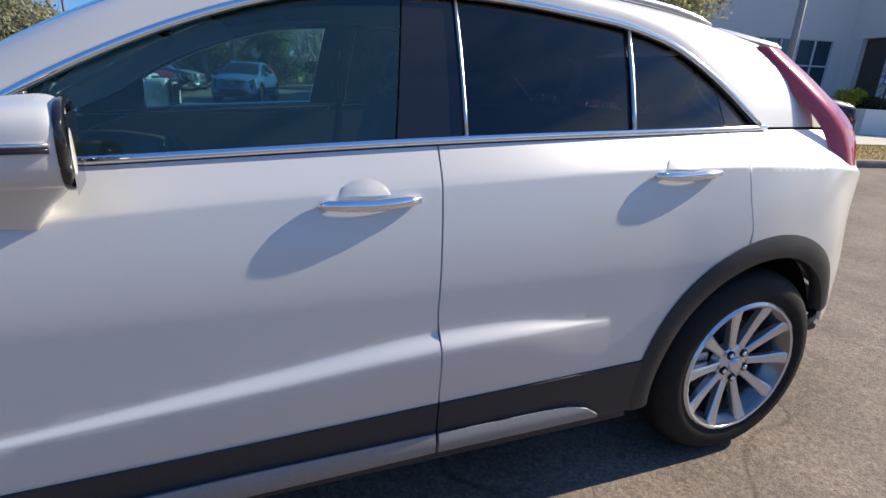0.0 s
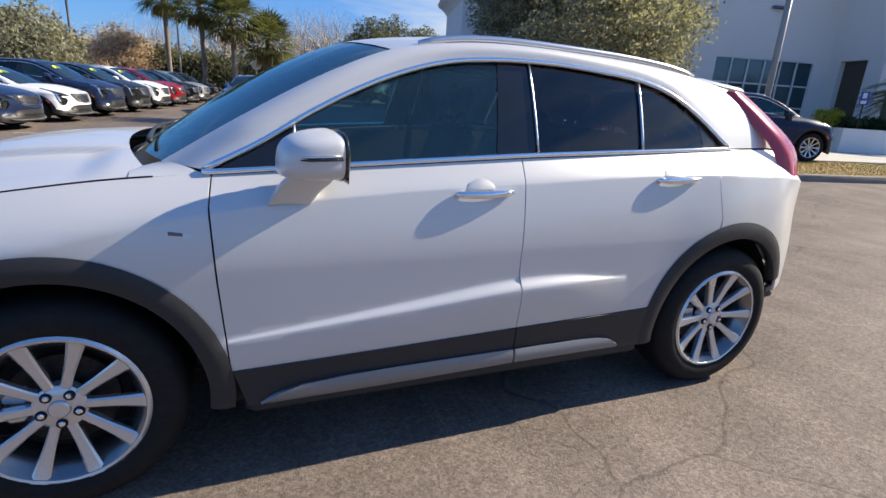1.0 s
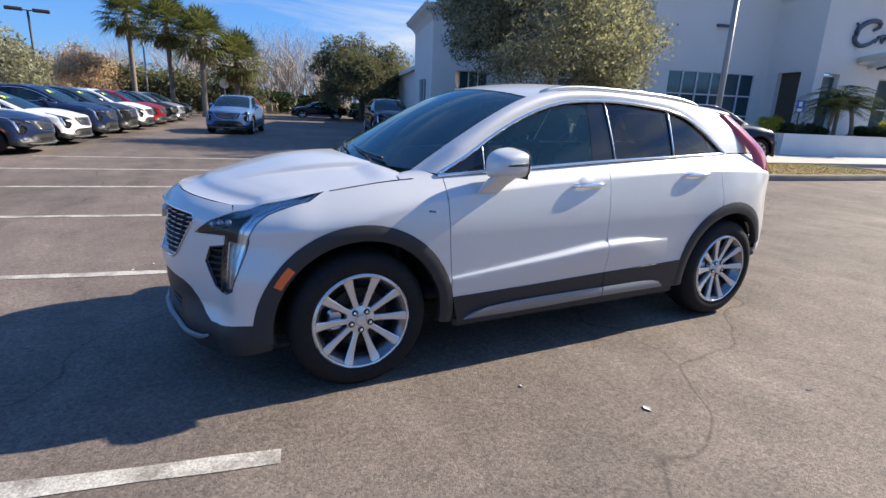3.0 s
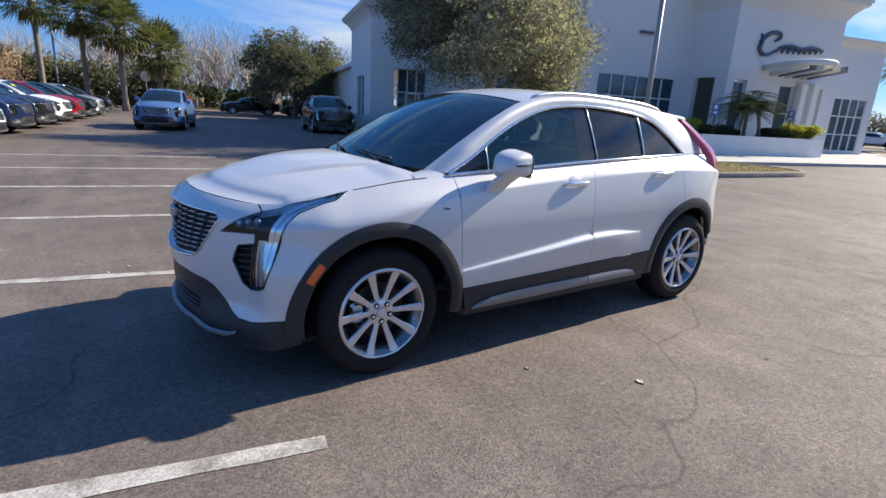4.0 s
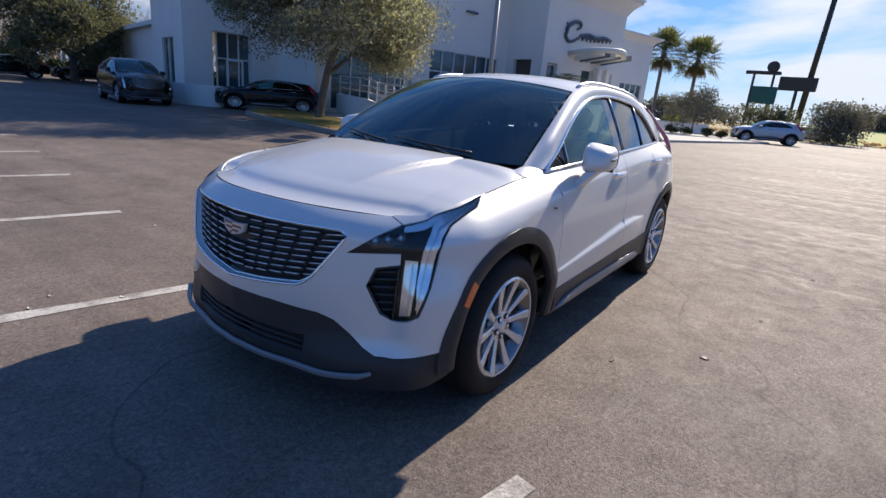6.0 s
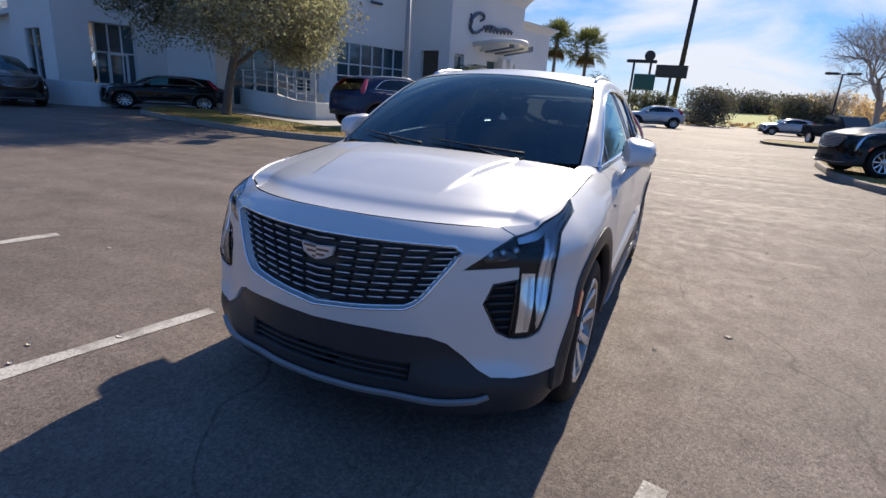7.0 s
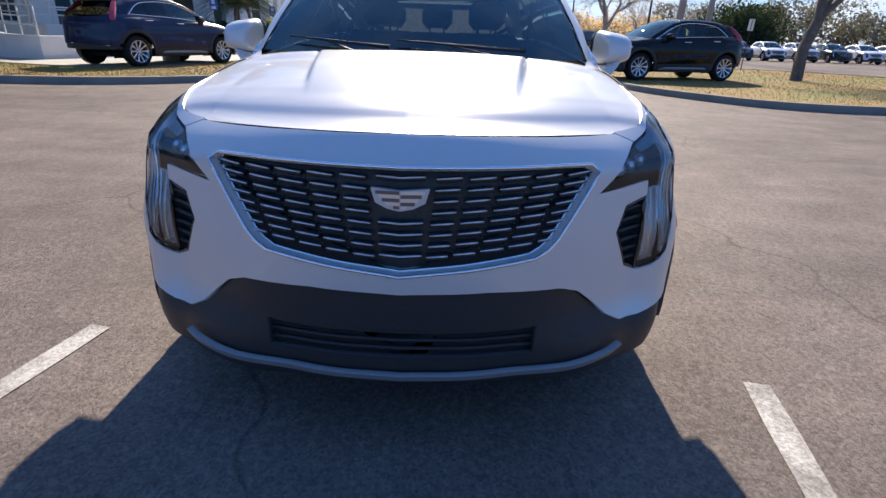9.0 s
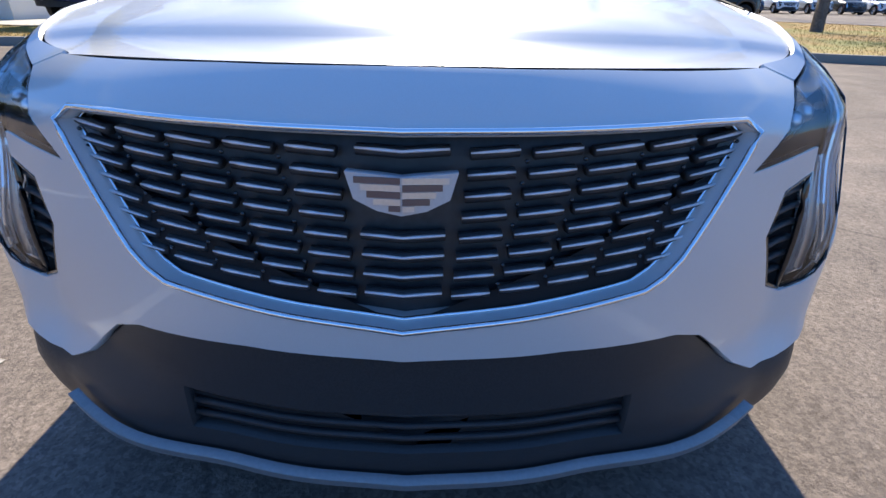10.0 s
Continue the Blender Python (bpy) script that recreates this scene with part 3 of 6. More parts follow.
def smooth_ring(pts, n=8):
    """A closed line rounded through corner points."""
    out, k = [], len(pts)
    for i in range(k):
        p0, p1, p2, p3 = (Vector(pts[(i + j - 1) % k]) for j in range(4))
        for j in range(n):
            t = j / n
            out.append(0.5 * ((2 * p1) + (p2 - p0) * t + (2 * p0 - 5 * p1 + 4 * p2 - p3) * t * t + (3 * p1 - p0 - 3 * p2 + p3) * t ** 3))
    return [(p.x, p.y) for p in out]


def offset_ring(ring_pts, d):
    out, k = [], len(ring_pts)
    for i in range(k):
        a, b = Vector(ring_pts[i - 1]), Vector(ring_pts[(i + 1) % k])
        t = (b - a).normalized()
        out.append((ring_pts[i][0] - t.y * d, ring_pts[i][1] + t.x * d))
    return out


def island(pts, name, label, high=.15, kerb=.16, rounded=6):
    """A planted island: a kerb step and a bed of dry grass with blades."""
    line = smooth_ring(pts, rounded)
    inner = offset_ring(line, kerb)
    k = len(line)
    sh = Shape()
    p = [(x, y, 0) for x, y in line] + [(x, y, high - .02) for x, y in offset_ring(line, .012)] + [(x, y, high) for x, y in offset_ring(line, .03)] + [(x, y, high) for x, y in inner] + [(x, y, high - .06) for x, y in inner]
    f = [(r * k + i, r * k + (i + 1) % k, (r + 1) * k + (i + 1) % k, (r + 1) * k + i) for r in range(4) for i in range(k)]
    sh.add(p, f)
    tagged(part("kerb", sh, CONCRETE, smooth=True, angle=40), "grey concrete kerb round a planted bed", "kerb", "kerbs", "structure")
    bed = Shape().add([(x, y, high - .02) for x, y in inner], [tuple(range(k))])
    me = bed.mesh("lawn", GRASS_MAT)
    tagged(part(name, me, GRASS_MAT), label, "grass", kind="structure")
    return inner


LAWN_LINE = [(9.4, 17.4), (8.1, 12.8), (7.5, 9.6), (7.9, 7.2), (9.3, 5.4), (11.2, 4.8), (14.4, 4.3), (16.6, 4.2), (17.4, 5.4), (16.9, 7.2), (13.0, 7.9), (10.9, 9.6), (11.9, 14.0), (13.2, 18.6), (12.2, 19.6)]
bed_a = island(LAWN_LINE, "lawn", "dry patchy lawn behind the kerb")
ISLE_B = [(14.3, -4.9), (11.2, -4.95), (9.2, -5.7), (7.6, -7.1), (7.3, -9.5), (8.4, -14.0), (12.0, -19.0), (20.0, -19.0), (24.0, -14.0), (22.0, -8.0), (18.5, -5.5)]
bed_b = island(ISLE_B, "lawn", "dry yellow-green lawn on a kerbed island")
tagged(part("pavement", Shape().prism([(10.8, 9.9), (13.2, 8.1), (17.2, 7.4), (24.0, 6.0), (45, 1.5), (47, 9.0), (24, 15), (14.0, 19.5), (13.0, 18.0)], -.02, .13), PAVING), "pale concrete apron before the showroom", "pavement", kind="structure")
island([(30.5, -5.2), (34, -5.6), (35, -7.2), (33, -8.2), (29.5, -7.0)], "lawn", "small kerbed bed", .14)


def blades(name, ring_pts, count, mat, label, high=.15, size=.04, seed=1):
    rnd = np.random.RandomState(seed)
    poly = np.array(ring_pts)
    lo, hi = poly.min(0), poly.max(0)
    pts = lo + rnd.rand(count * 3, 2) * (hi - lo)
    pts = pts[inside(ring_pts, pts)][:count]
    v, f = [], []
    for x, y in pts:
        w, h = rnd.uniform(0, 6.28), size * rnd.uniform(.5, 1.4)
        dx, dy = math.cos(w) * .006, math.sin(w) * .006
        lx, ly = rnd.uniform(-.6, .6) * h, rnd.uniform(-.6, .6) * h
        k = len(v)
        v += [(x - dx, y - dy, high - .03), (x + dx, y + dy, high - .03), (x + lx, y + ly, high - .02 + h)]
        f.append((k, k + 1, k + 2))
    sh = Shape()
    sh.v, sh.f = v, f
    return tagged(part(name, sh, mat), label, "grass", kind="stuff")


BLADE = material("grass_blades", (0.32, 0.21, 0.06), 0.8, grain=0.2, scale=3, island=0.25, patch=0.8, second=(0.22, 0.23, 0.045), patch_scale=0.35)
blades("grass", bed_a, 26000, BLADE, "thin dry grass blades", seed=2)
blades("grass", bed_b, 26000, BLADE, "thin yellow-green grass blades", seed=3)


# ---------- the showroom ----------
STUCCO = material("pale_stucco", (0.78, 0.745, 0.69), 0.9, grain=0.06, scale=60, bump=0.25, bump_scale=120, patch=0.25, second=(0.66, 0.63, 0.58), patch_scale=0.35)
STUCCO_B = material("cream_stucco", (0.77, 0.745, 0.70), 0.9, grain=0.06, scale=60, bump=0.25, bump_scale=120, patch=0.25, second=(0.63, 0.60, 0.55), patch_scale=0.35)
WHITE_WALL = material("white_wall_paint", (0.78, 0.77, 0.74), 0.85, grain=0.06, scale=60, bump=0.2, bump_scale=90, patch=0.3, second=(0.58, 0.57, 0.54), patch_scale=0.8)
DARK_FRAME = material("white_window_frame", (0.72, 0.72, 0.70), 0.5, grain=0.05, scale=30)
WINDOW_GLASS = material("dark_reflecting_glass", (0.045, 0.078, 0.092), 0.05, coat=0.6, spec=0.9)
RAIL_PAINT = material("white_rail_paint", (0.72, 0.72, 0.71), 0.4, grain=0.06, scale=30)
SIGN_GREY = material("slate_sign_metal", (0.10, 0.12, 0.16), 0.4, 0.3, grain=0.1, scale=20)
CANOPY = material("ivory_canopy_metal", (0.74, 0.70, 0.60), 0.5, grain=0.06, scale=20)
MB = Matrix.Rotation(radians(-15), 4, "Z")     # building axes: u along the front, v away from the lot
building = thing("showroom_building", "large pale stucco car showroom with tall windows", "building")


def wall(name, u0, u1, v0, v1, z0, z1, mat=STUCCO, openings=()):
    """One solid wall along u or v with openings (along, along, low, high) through it."""
    along_u = (u1 - u0) >= (v1 - v0)
    a0, a1, b0, b1 = (u0, u1, v0, v1) if along_u else (v0, v1, u0, u1)
    xs = sorted({a0, a1, *[o[0] for o in openings], *[o[1] for o in openings]})
    zs = sorted({z0, z1, *[o[2] for o in openings], *[o[3] for o in openings]})
    solid = lambda i, j: 0 <= i < len(xs) - 1 and 0 <= j < len(zs) - 1 and not any(o[0] < (xs[i] + xs[i + 1]) / 2 < o[1] and o[2] < (zs[j] + zs[j + 1]) / 2 < o[3] for o in openings)
    pts, faces = {}, []

    def at(i, j, side):
        p = (xs[i], b1 if side else b0, zs[j]) if along_u else (b1 if side else b0, xs[i], zs[j])
        return pts.setdefault(p, len(pts))
    for i in range(len(xs) - 1):
        for j in range(len(zs) - 1):
            if not solid(i, j):
                continue
            for s in (0, 1):
                q = (at(i, j, s), at(i + 1, j, s), at(i + 1, j + 1, s), at(i, j + 1, s))
                faces.append(q if s == 0 else q[::-1])
            for di, dj, (p, r) in ((-1, 0, ((i, j), (i, j + 1))), (1, 0, ((i + 1, j), (i + 1, j + 1))), (0, -1, ((i, j), (i + 1, j))), (0, 1, ((i, j + 1), (i + 1, j + 1)))):
                if not solid(i + di, j + dj):
                    faces.append((at(*p, 0), at(*r, 0), at(*r, 1), at(*p, 1)))
    sh = Shape().add([tuple(MB @ Vector(p)) for p in pts], faces).tidy()
    return part(name, sh, mat, building)


def glazing(u0, u1, v, z0, z1, nu, rows, along="u"):
    """A window of panes in a frame, set in an opening."""
    w = part("window", Shape().box((u0, v + .10, z0), (u1, v + .14, z1), MB) if along == "u" else Shape().box((v + .10, u0, z0), (v + .14, u1, z1), MB), WINDOW_GLASS, building, "dark reflecting window")
    f = Shape()
    bar = lambda a0, a1, b0, b1: f.box((a0, v + .03, b0), (a1, v + .105, b1), MB) if along == "u" else f.box((v + .03, a0, b0), (v + .105, a1, b1), MB)
    for i in range(nu + 1):
        u = u0 + (u1 - u0) * i / nu
        bar(u - .035, u + .035, z0, z1)
    for z in [z0, z1] + list(rows):
        bar(u0, u1, z - .035, z + .035)
    part("window_frame", f, DARK_FRAME, w, "white metal glazing bars")
    return w


def cornice(u0, u1, v0, v1, z, over=.55, high=.9):
    """A flared parapet cornice round a block."""
    sh = Shape()
    prof = [(0, 0), (.06, .12), (.12, .25), (.22, .4), (.36, .55), (.5, .66), (.5, .78), (.56, .78), (.56, .9), (0, .9)]
    k = 4
    p, f = [], []
    for o, h in prof:
        o, h = o * over / .56, h * high / .9
        p += [(u0 - o, v0 - o, z + h), (u1 + o, v0 - o, z + h), (u1 + o, v1 + o, z + h), (u0 - o, v1 + o, z + h)]
    for r in range(len(prof) - 1):
        for i in range(4):
            j = (i + 1) % 4
            f.append((r * 4 + i, r * 4 + j, r * 4 + 4 + j, r * 4 + 4 + i))
    f.append((len(prof) * 4 - 4, len(prof) * 4 - 3, len(prof) * 4 - 2, len(prof) * 4 - 1))
    sh.add([tuple(MB @ Vector(q)) for q in p], f)
    part("cornice", sh, STUCCO_B, building, "flared stucco cornice")


# long front with two glazed bays
wall("wall", 9.3, 22.0, 22.0, 22.35, 0, 8.6, STUCCO, [(9.8, 14.3, .3, 4.1), (15.95, 21.2, .75, 3.9)])
glazing(9.8, 14.3, 22.0, .3, 4.1, 4, [3.2])
glazing(15.95, 21.2, 22.0, .75, 3.9, 6, [1.7, 2.75])
wall("wall", 9.0, 9.3, 22.0, 27.0, 0, 8.6)
wall("wall", 14.55, 15.7, 21.72, 22.0, 0, 8.6)
cornice(9.0, 22.0, 22.0, 40.0, 8.6)
# entrance block with the sign
wall("wall", 22.0, 22.35, 19.35, 22.35, 0, 7.5, STUCCO, [(19.85, 21.3, 0, 4.0)])
part("door", Shape().box((22.25, 19.85, 0), (22.3, 21.3, 4.0), MB), material("bronze_door", (0.10, 0.075, 0.055), 0.5, grain=0.15, scale=12), building, "tall bronze recessed door")
wall("wall", 22.0, 29.9, 19.0, 19.35, 0, 7.5, STUCCO_B, [(22.5, 23.45, 0, 3.9), (25.9, 27.1, 0, 3.8), (28.45, 29.3, 0, 3.8)])
for u0, u1 in ((22.5, 23.45), (25.9, 27.1), (28.45, 29.3)):
    glazing(u0, u1, 19.15, 0.1, 3.8, 1, [2.3])
for u in (27.3, 28.2):
    part("column", Shape().box((u - .22, 18.55, 0), (u + .22, 18.99, 4.0), MB, .04), STUCCO_B, building, "square stucco column")
cornice(22.0, 29.9, 19.0, 30.0, 7.5, .75, 1.1)
wall("wall", 29.9, 34.8, 19.6, 19.95, 0, 6.3, STUCCO_B, [(31.3, 34.2, .3, 3.45)])
glazing(31.3, 34.2, 19.6, .3, 3.45, 4, [1.3, 2.4])
wall("wall", 34.45, 34.8, 19.95, 30, 0, 6.3, STUCCO_B)
cornice(29.9, 34.8, 19.6, 30.0, 6.3, .5, .5)
# tower and low wing at the far end
wall("wall", 4.2, 9.0, 27.0, 27.35, 0, 6.2, STUCCO_B, [(5.6, 7.6, 0, 3.6)])
glazing(5.9, 7.6, 27.3, .1, 3.6, 3, [2.3])
part("door_frame", Shape().box((6.35, 27.25, 0), (6.45, 27.33, 2.3), MB).box((7.15, 27.25, 0), (7.25, 27.33, 2.3), MB).box((6.35, 27.25, 2.2), (7.25, 27.33, 2.3), MB), DARK_FRAME, building, "white metal door frame")
wall("wall", 4.2, 4.55, 27.35, 34.0, 0, 6.2, STUCCO, [(29.0, 31.6, .5, 3.2)])
glazing(29.0, 31.6, 4.2, .5, 3.2, 2, [], "v")
cornice(4.2, 9.0, 27.0, 34.0, 6.2, .6, .8)
wall("wall", 4.6, 4.95, 34.0, 52.0, 0, 4.0, STUCCO)
part("roof", Shape().prism([(4.2, 34.0), (12, 34.0), (12, 52.4), (4.2, 52.4)], 4.0, 4.25, MB), STUCCO_B, building, "flat roof with a low edge")
part("roof", Shape().prism([(9.3, 22.35), (22.0, 22.35), (22.0, 40), (9.3, 40)], 8.4, 8.58, MB), STUCCO_B, building)
for u in (18.7,):
    part("wall_light", Shape().box((u - .45, 21.82, 6.15), (u + .45, 21.97, 6.28), MB, .03), SIGN_GREY, building, "slim dark wall light")
# sign: plain strokes for the script
sign = tagged(new("wall_sign"), "slate grey script sign as plain strokes", "sign")
def stroke(pts, r):
    line = Line(*[(i, *p) for i, p in enumerate(pts)])
    rows = [line((len(pts) - 1) * k / 24) for k in range(25)]
    part("stroke", Shape().tube([MB @ Vector((p[0], 18.93, p[1])) for p in rows], [r * (.55 + .45 * math.sin(math.pi * k / 24)) for k in range(25)], 6), SIGN_GREY, sign, "", True)


# a broad open curl, a plain rolling wave and a line below it
stroke([(24.75, 6.02), (25.1, 6.20), (25.0, 6.42), (24.4, 6.40), (23.85, 6.02), (23.75, 5.55), (24.1, 5.28), (24.6, 5.36), (25.0, 5.60)], .12)
stroke([(23.7, 6.3), (23.9, 6.05), (23.8, 5.5), (24.0, 5.25)], .08)
stroke([(25.0 + .21 * k, 5.60 + .012 * k + (.17 if k % 2 else -.14)) for k in range(17)], .085)
stroke([(25.1 + .85 * k, 5.74 + .015 * k + (.12 if k % 2 else 0)) for k in range(5)], .10)
# curved canopy: a rounded rim standing out over the door and slanting slats under it
can = tagged(new("entrance_canopy"), "ivory curved metal canopy with slats", "canopy")
arc = [(24.35, 18.98)] + [(24.95 + 1.2 * math.cos(w) * 1.0, 16.85 + 1.15 * math.sin(w)) for w in np.linspace(math.pi * .97, math.pi * 2.02, 14)] + [(27.9, 18.98)]
part("canopy_rim", Shape().tube([MB @ Vector((u, v, 4.62 + .10 * (19 - v) / 3)) for u, v in arc], .10, 8, 1.5), CANOPY, can, "", True)
part("canopy_back", Shape().box((24.3, 18.86, 4.42), (28.0, 18.98, 4.62), MB, .02), CANOPY, can)
for k in range(6):
    u = 24.4 + .56 * k
    part("slat", Shape().box((-.045, -1.35, -.16), (.045, 1.35, .16), MB @ Matrix.Translation((u + .35, 17.75, 4.5)) @ Matrix.Rotation(radians(-14), 4, "Z") @ Matrix.Rotation(radians(-5), 4, "X"), .015), (CANOPY, SIGN_GREY)[k % 2], can)
# ramp with rails
ramp_t = tagged(new("ramp"), "white walled wheelchair ramp with tube rails", "ramp")
face = [(16.2, 19.9), (14.95, 17.1), (14.15, 15.1), (13.6, 13.6), (13.25, 12.35), (14.9, 11.95), (18.4, 11.1)]
face_z = [1.12, 1.05, .98, .82, .80, .80, .80]


def low_wall(line, tops, thick, name="wall"):
    """A wall of even thickness along a line, its top following the heights."""
    n, rows = len(line), []
    for i, (x, y) in enumerate(line):
        a, b = Vector(line[max(i - 1, 0)]), Vector(line[min(i + 1, n - 1)])
        d = (b - a).normalized()
        nx, ny = -d.y * thick / 2, d.x * thick / 2
        t = tops[i]
        rows.append([(x - nx, y - ny, .0), (x - nx, y - ny, t - .015), (x - nx * .85, y - ny * .85, t), (x + nx * .85, y + ny * .85, t), (x + nx, y + ny, t - .015), (x + nx, y + ny, .0)])
    sh = Shape().add([p for r in rows for p in r], [(i * 6 + k, i * 6 + 6 + k, i * 6 + 7 + k, i * 6 + 1 + k) for i in range(n - 1) for k in range(5)])
    sh.add(rows[0], [(5, 4, 3, 2, 1, 0)]).add(rows[-1], [(0, 1, 2, 3, 4, 5)])
    return part(name, sh.tidy(), WHITE_WALL, ramp_t)


low_wall(face, face_z, .2)
behind = [(17.9, 19.2), (16.6, 16.6), (15.9, 14.9), (15.5, 13.7), (18.9, 12.7)]
low_wall(behind, [1.25, 1.22, 1.18, 1.12, 1.12], .18)
part("ramp_floor", Shape().add([(x, y, z) for (x, y), z in zip([face[0], face[1], face[2], face[3], behind[3], behind[2], behind[1], behind[0]], (.85, .75, .62, .5, .5, .62, .75, .85))], [(0, 1, 6, 7), (1, 2, 5, 6), (2, 3, 4, 5)]), PAVING, ramp_t)
for line, tops, count in ((face[:5], face_z, 9), (behind, [1.25, 1.22, 1.18, 1.12, 1.12], 10)):
    fine = Line(*[(i, *p, z) for i, (p, z) in enumerate(zip(line, tops))])
    end = len(line) - 1
    for h in (.30, .55, .85):
        part("rail", Shape().tube([(q[0], q[1], q[2] + h) for q in (fine(end * k / 16) for k in range(17))], .026, 6), RAIL_PAINT, ramp_t, "", True)
    for k in range(count):
        q = fine(end * k / (count - 1))
        part("rail_post", Shape().tube([(q[0], q[1], q[2] - .05), (q[0], q[1], q[2] + .86)], .026, 6), RAIL_PAINT, ramp_t, "", True)
# planter wall before the entrance
def planter(pts, high, label):
    t = tagged(new("planter"), label, "planter")
    line = [tuple((MB @ Vector((u, v, 0))).xy) for u, v in pts]
    outer = line
    k = len(outer)
    inner = [(x + (sum(p[0] for p in line) / k - x) * .05, y + (sum(p[1] for p in line) / k - y) * .05) for x, y in line]
    p = [(x, y, 0) for x, y in outer] + [(x, y, high) for x, y in outer] + [(x, y, high) for x, y in inner] + [(x, y, high - .12) for x, y in inner]
    part("planter_wall", Shape().add(p, [(r * k + i, r * k + (i + 1) % k, (r + 1) * k + (i + 1) % k, (r + 1) * k + i) for r in range(3) for i in range(k)]), WHITE_WALL, t)
    part("soil", Shape().add([(x, y, high - .1) for x, y in inner], [tuple(range(k))]), material("mulch", (0.09, 0.06, 0.04), 0.95, grain=0.4, scale=20, bump=0.6, bump_scale=30), t)
    return t


low = tagged(new("garden_wall"), "low curved white wall beside the lane", "wall")
gw = [(9.0, 25.2), (9.4, 23.2), (9.8, 21.7), (10.7, 21.0), (12.0, 22.2)]
part("wall_face", Shape().sheet(lambda u, v: (lambda p, q: (p[0], p[1], q))(tuple(np.array(Line(*[(i, *g) for i, g in enumerate(gw)])(4 * u))), .95 * v), 20, 1).sheet(lambda u, v: (lambda p: (p[0] + .25 * v, p[1] + .3 * v, .95))(tuple(np.array(Line(*[(i, *g) for i, g in enumerate(gw)])(4 * u)))), 20, 1), WHITE_WALL, low)
planter([(17.6, 15.6), (20.5, 15.35), (24.3, 15.3), (25.5, 15.5), (26.1, 16.3), (25.4, 17.2), (21.5, 17.3), (17.8, 17.2)], 1.02, "low white planter wall before the showroom")
planter([(46.5, 23.0), (48.0, 21.6), (50.5, 21.4), (51.6, 22.6), (50.5, 25.4), (47.0, 25.2)], .95, "low white round planter by the drive")


# ---------- poles and signs ----------
POLE = material("grey_pole_paint", (0.36, 0.35, 0.34), 0.5, 0.2, grain=0.08, scale=15)
BRONZE = material("dark_bronze_pole", (0.05, 0.045, 0.042), 0.5, 0.3, grain=0.1, scale=15)
BLUE_SIGN = material("blue_sign_face", (0.03, 0.12, 0.42), 0.4, grain=0.05, scale=20)


def light_pole(x, y, high, mat, heads=2, turn=0.0, r=.075, label="grey parking lot light pole on a concrete foot", base=.5):
    t = tagged(new("light_pole"), label, "light pole", "lot lights")
    t.matrix_world = Matrix.Translation((x, y, 0)) @ Matrix.Rotation(radians(turn), 4, "Z")
    part("pole", Shape().tube([(0, 0, 0), (0, 0, high)], [r * 1.2, r], 10), mat, t, "", True)
    part("pole_base", Shape().lathe([(0, base), (.24, base), (.26, base - .03), (.26, 0)], 16), CONCRETE, t, "", True, 40)
    for k in range(heads):
        s = 1 if k else -1
        part("lamp_head", Shape().box((.25 * s if s > 0 else -1.2, -.27, high - .05), (1.2 if s > 0 else -.25, .27, high + .14), None, .04), BRONZE, t, "dark box lamp head")
        part("arm", Shape().tube([(0, 0, high), (.3 * s, 0, high + .02)], .04, 6), mat, t)
    return t


light_pole(14.6, 9.1, 5.95, POLE, 2, 30, .085)
light_pole(-10.5, 42.0, 6.5, BRONZE, 2, 10, .07, "dark parking lot light pole")
light_pole(38.2, -14.7, 6.0, BRONZE, 2, 75, .07, "dark parking lot light pole")
light_pole(50.0, -11.6, 5.2, BRONZE, 2, 75, .07, "dark parking lot light pole")
light_pole(-4.2, 46, 6.2, POLE, 0, 0, .06, "thin plain grey metal pole", .3)
up = tagged(new("utility_pole"), "tall pale concrete utility pole", "pole")
part("pole", Shape().tube([(46.0, -20.0, 0), (46.3, -20.6, 16)], [.34, .22], 12), POLE, up, "", True)
up = tagged(new("utility_pole"), "slim pale concrete utility pole", "pole")
part("pole", Shape().tube([(44.0, -21.6, 0), (44.3, -22.2, 15)], [.26, .16], 12), POLE, up, "", True)
for x, y, h in ((22.6, -14.0, 2.3), (33.0, -17.3, 2.2), (36.0, -17.6, 2.1)):
    t = tagged(new("sign_post"), "thin post with a small white plate on the lawn", "sign", "lawn signs")
    part("post", Shape().tube([(x, y, 0), (x, y, h)], .025, 6), BRONZE, t)
    part("sign_plate", Shape().box((x - .015, y - .13, h - .45), (x + .015, y + .13, h + .05), None, .004), RAIL_PAINT, t, "plain white plate")
island([(44.0, 11.0), (41.5, 8.0), (40.0, 4.0), (41.5, 2.6), (44.5, 5.0), (47.5, 9.0), (47.0, 11.4)], "lawn", "kerbed bed of mulch by the drive", .14)
fp = tagged(new("tall_pole"), "very tall dark pole beyond the road", "pole")
part("pole", Shape().tube([(104, 2.6, 0), (104.6, 1.6, 34)], [.5, .3], 10), BRONZE, fp, "", True)
bb = tagged(new("billboard"), "dark weathered billboard on a post seen against the sky", "sign")
part("board", Shape().box((103.2, 1.1, 7.2), (103.5, 6.5, 9.4), None, .05), BRONZE, bb)
part("post", Shape().tube([(103.6, 3.8, 0), (103.6, 3.8, 7.4)], .25, 8), BRONZE, bb)
tb = tagged(new("billboard"), "teal green road sign board on two posts", "sign")
part("board", Shape().box((90, 5.4, 4.4), (90.15, 8.7, 6.9), None, .04), material("teal_sign_face", (0.02, 0.10, 0.09), 0.5, grain=0.1, scale=4), tb)
for y in (6.0, 8.1):
    part("post", Shape().tube([(90.25, y, 0), (90.25, y, 4.6)], .1, 6), BRONZE, tb)
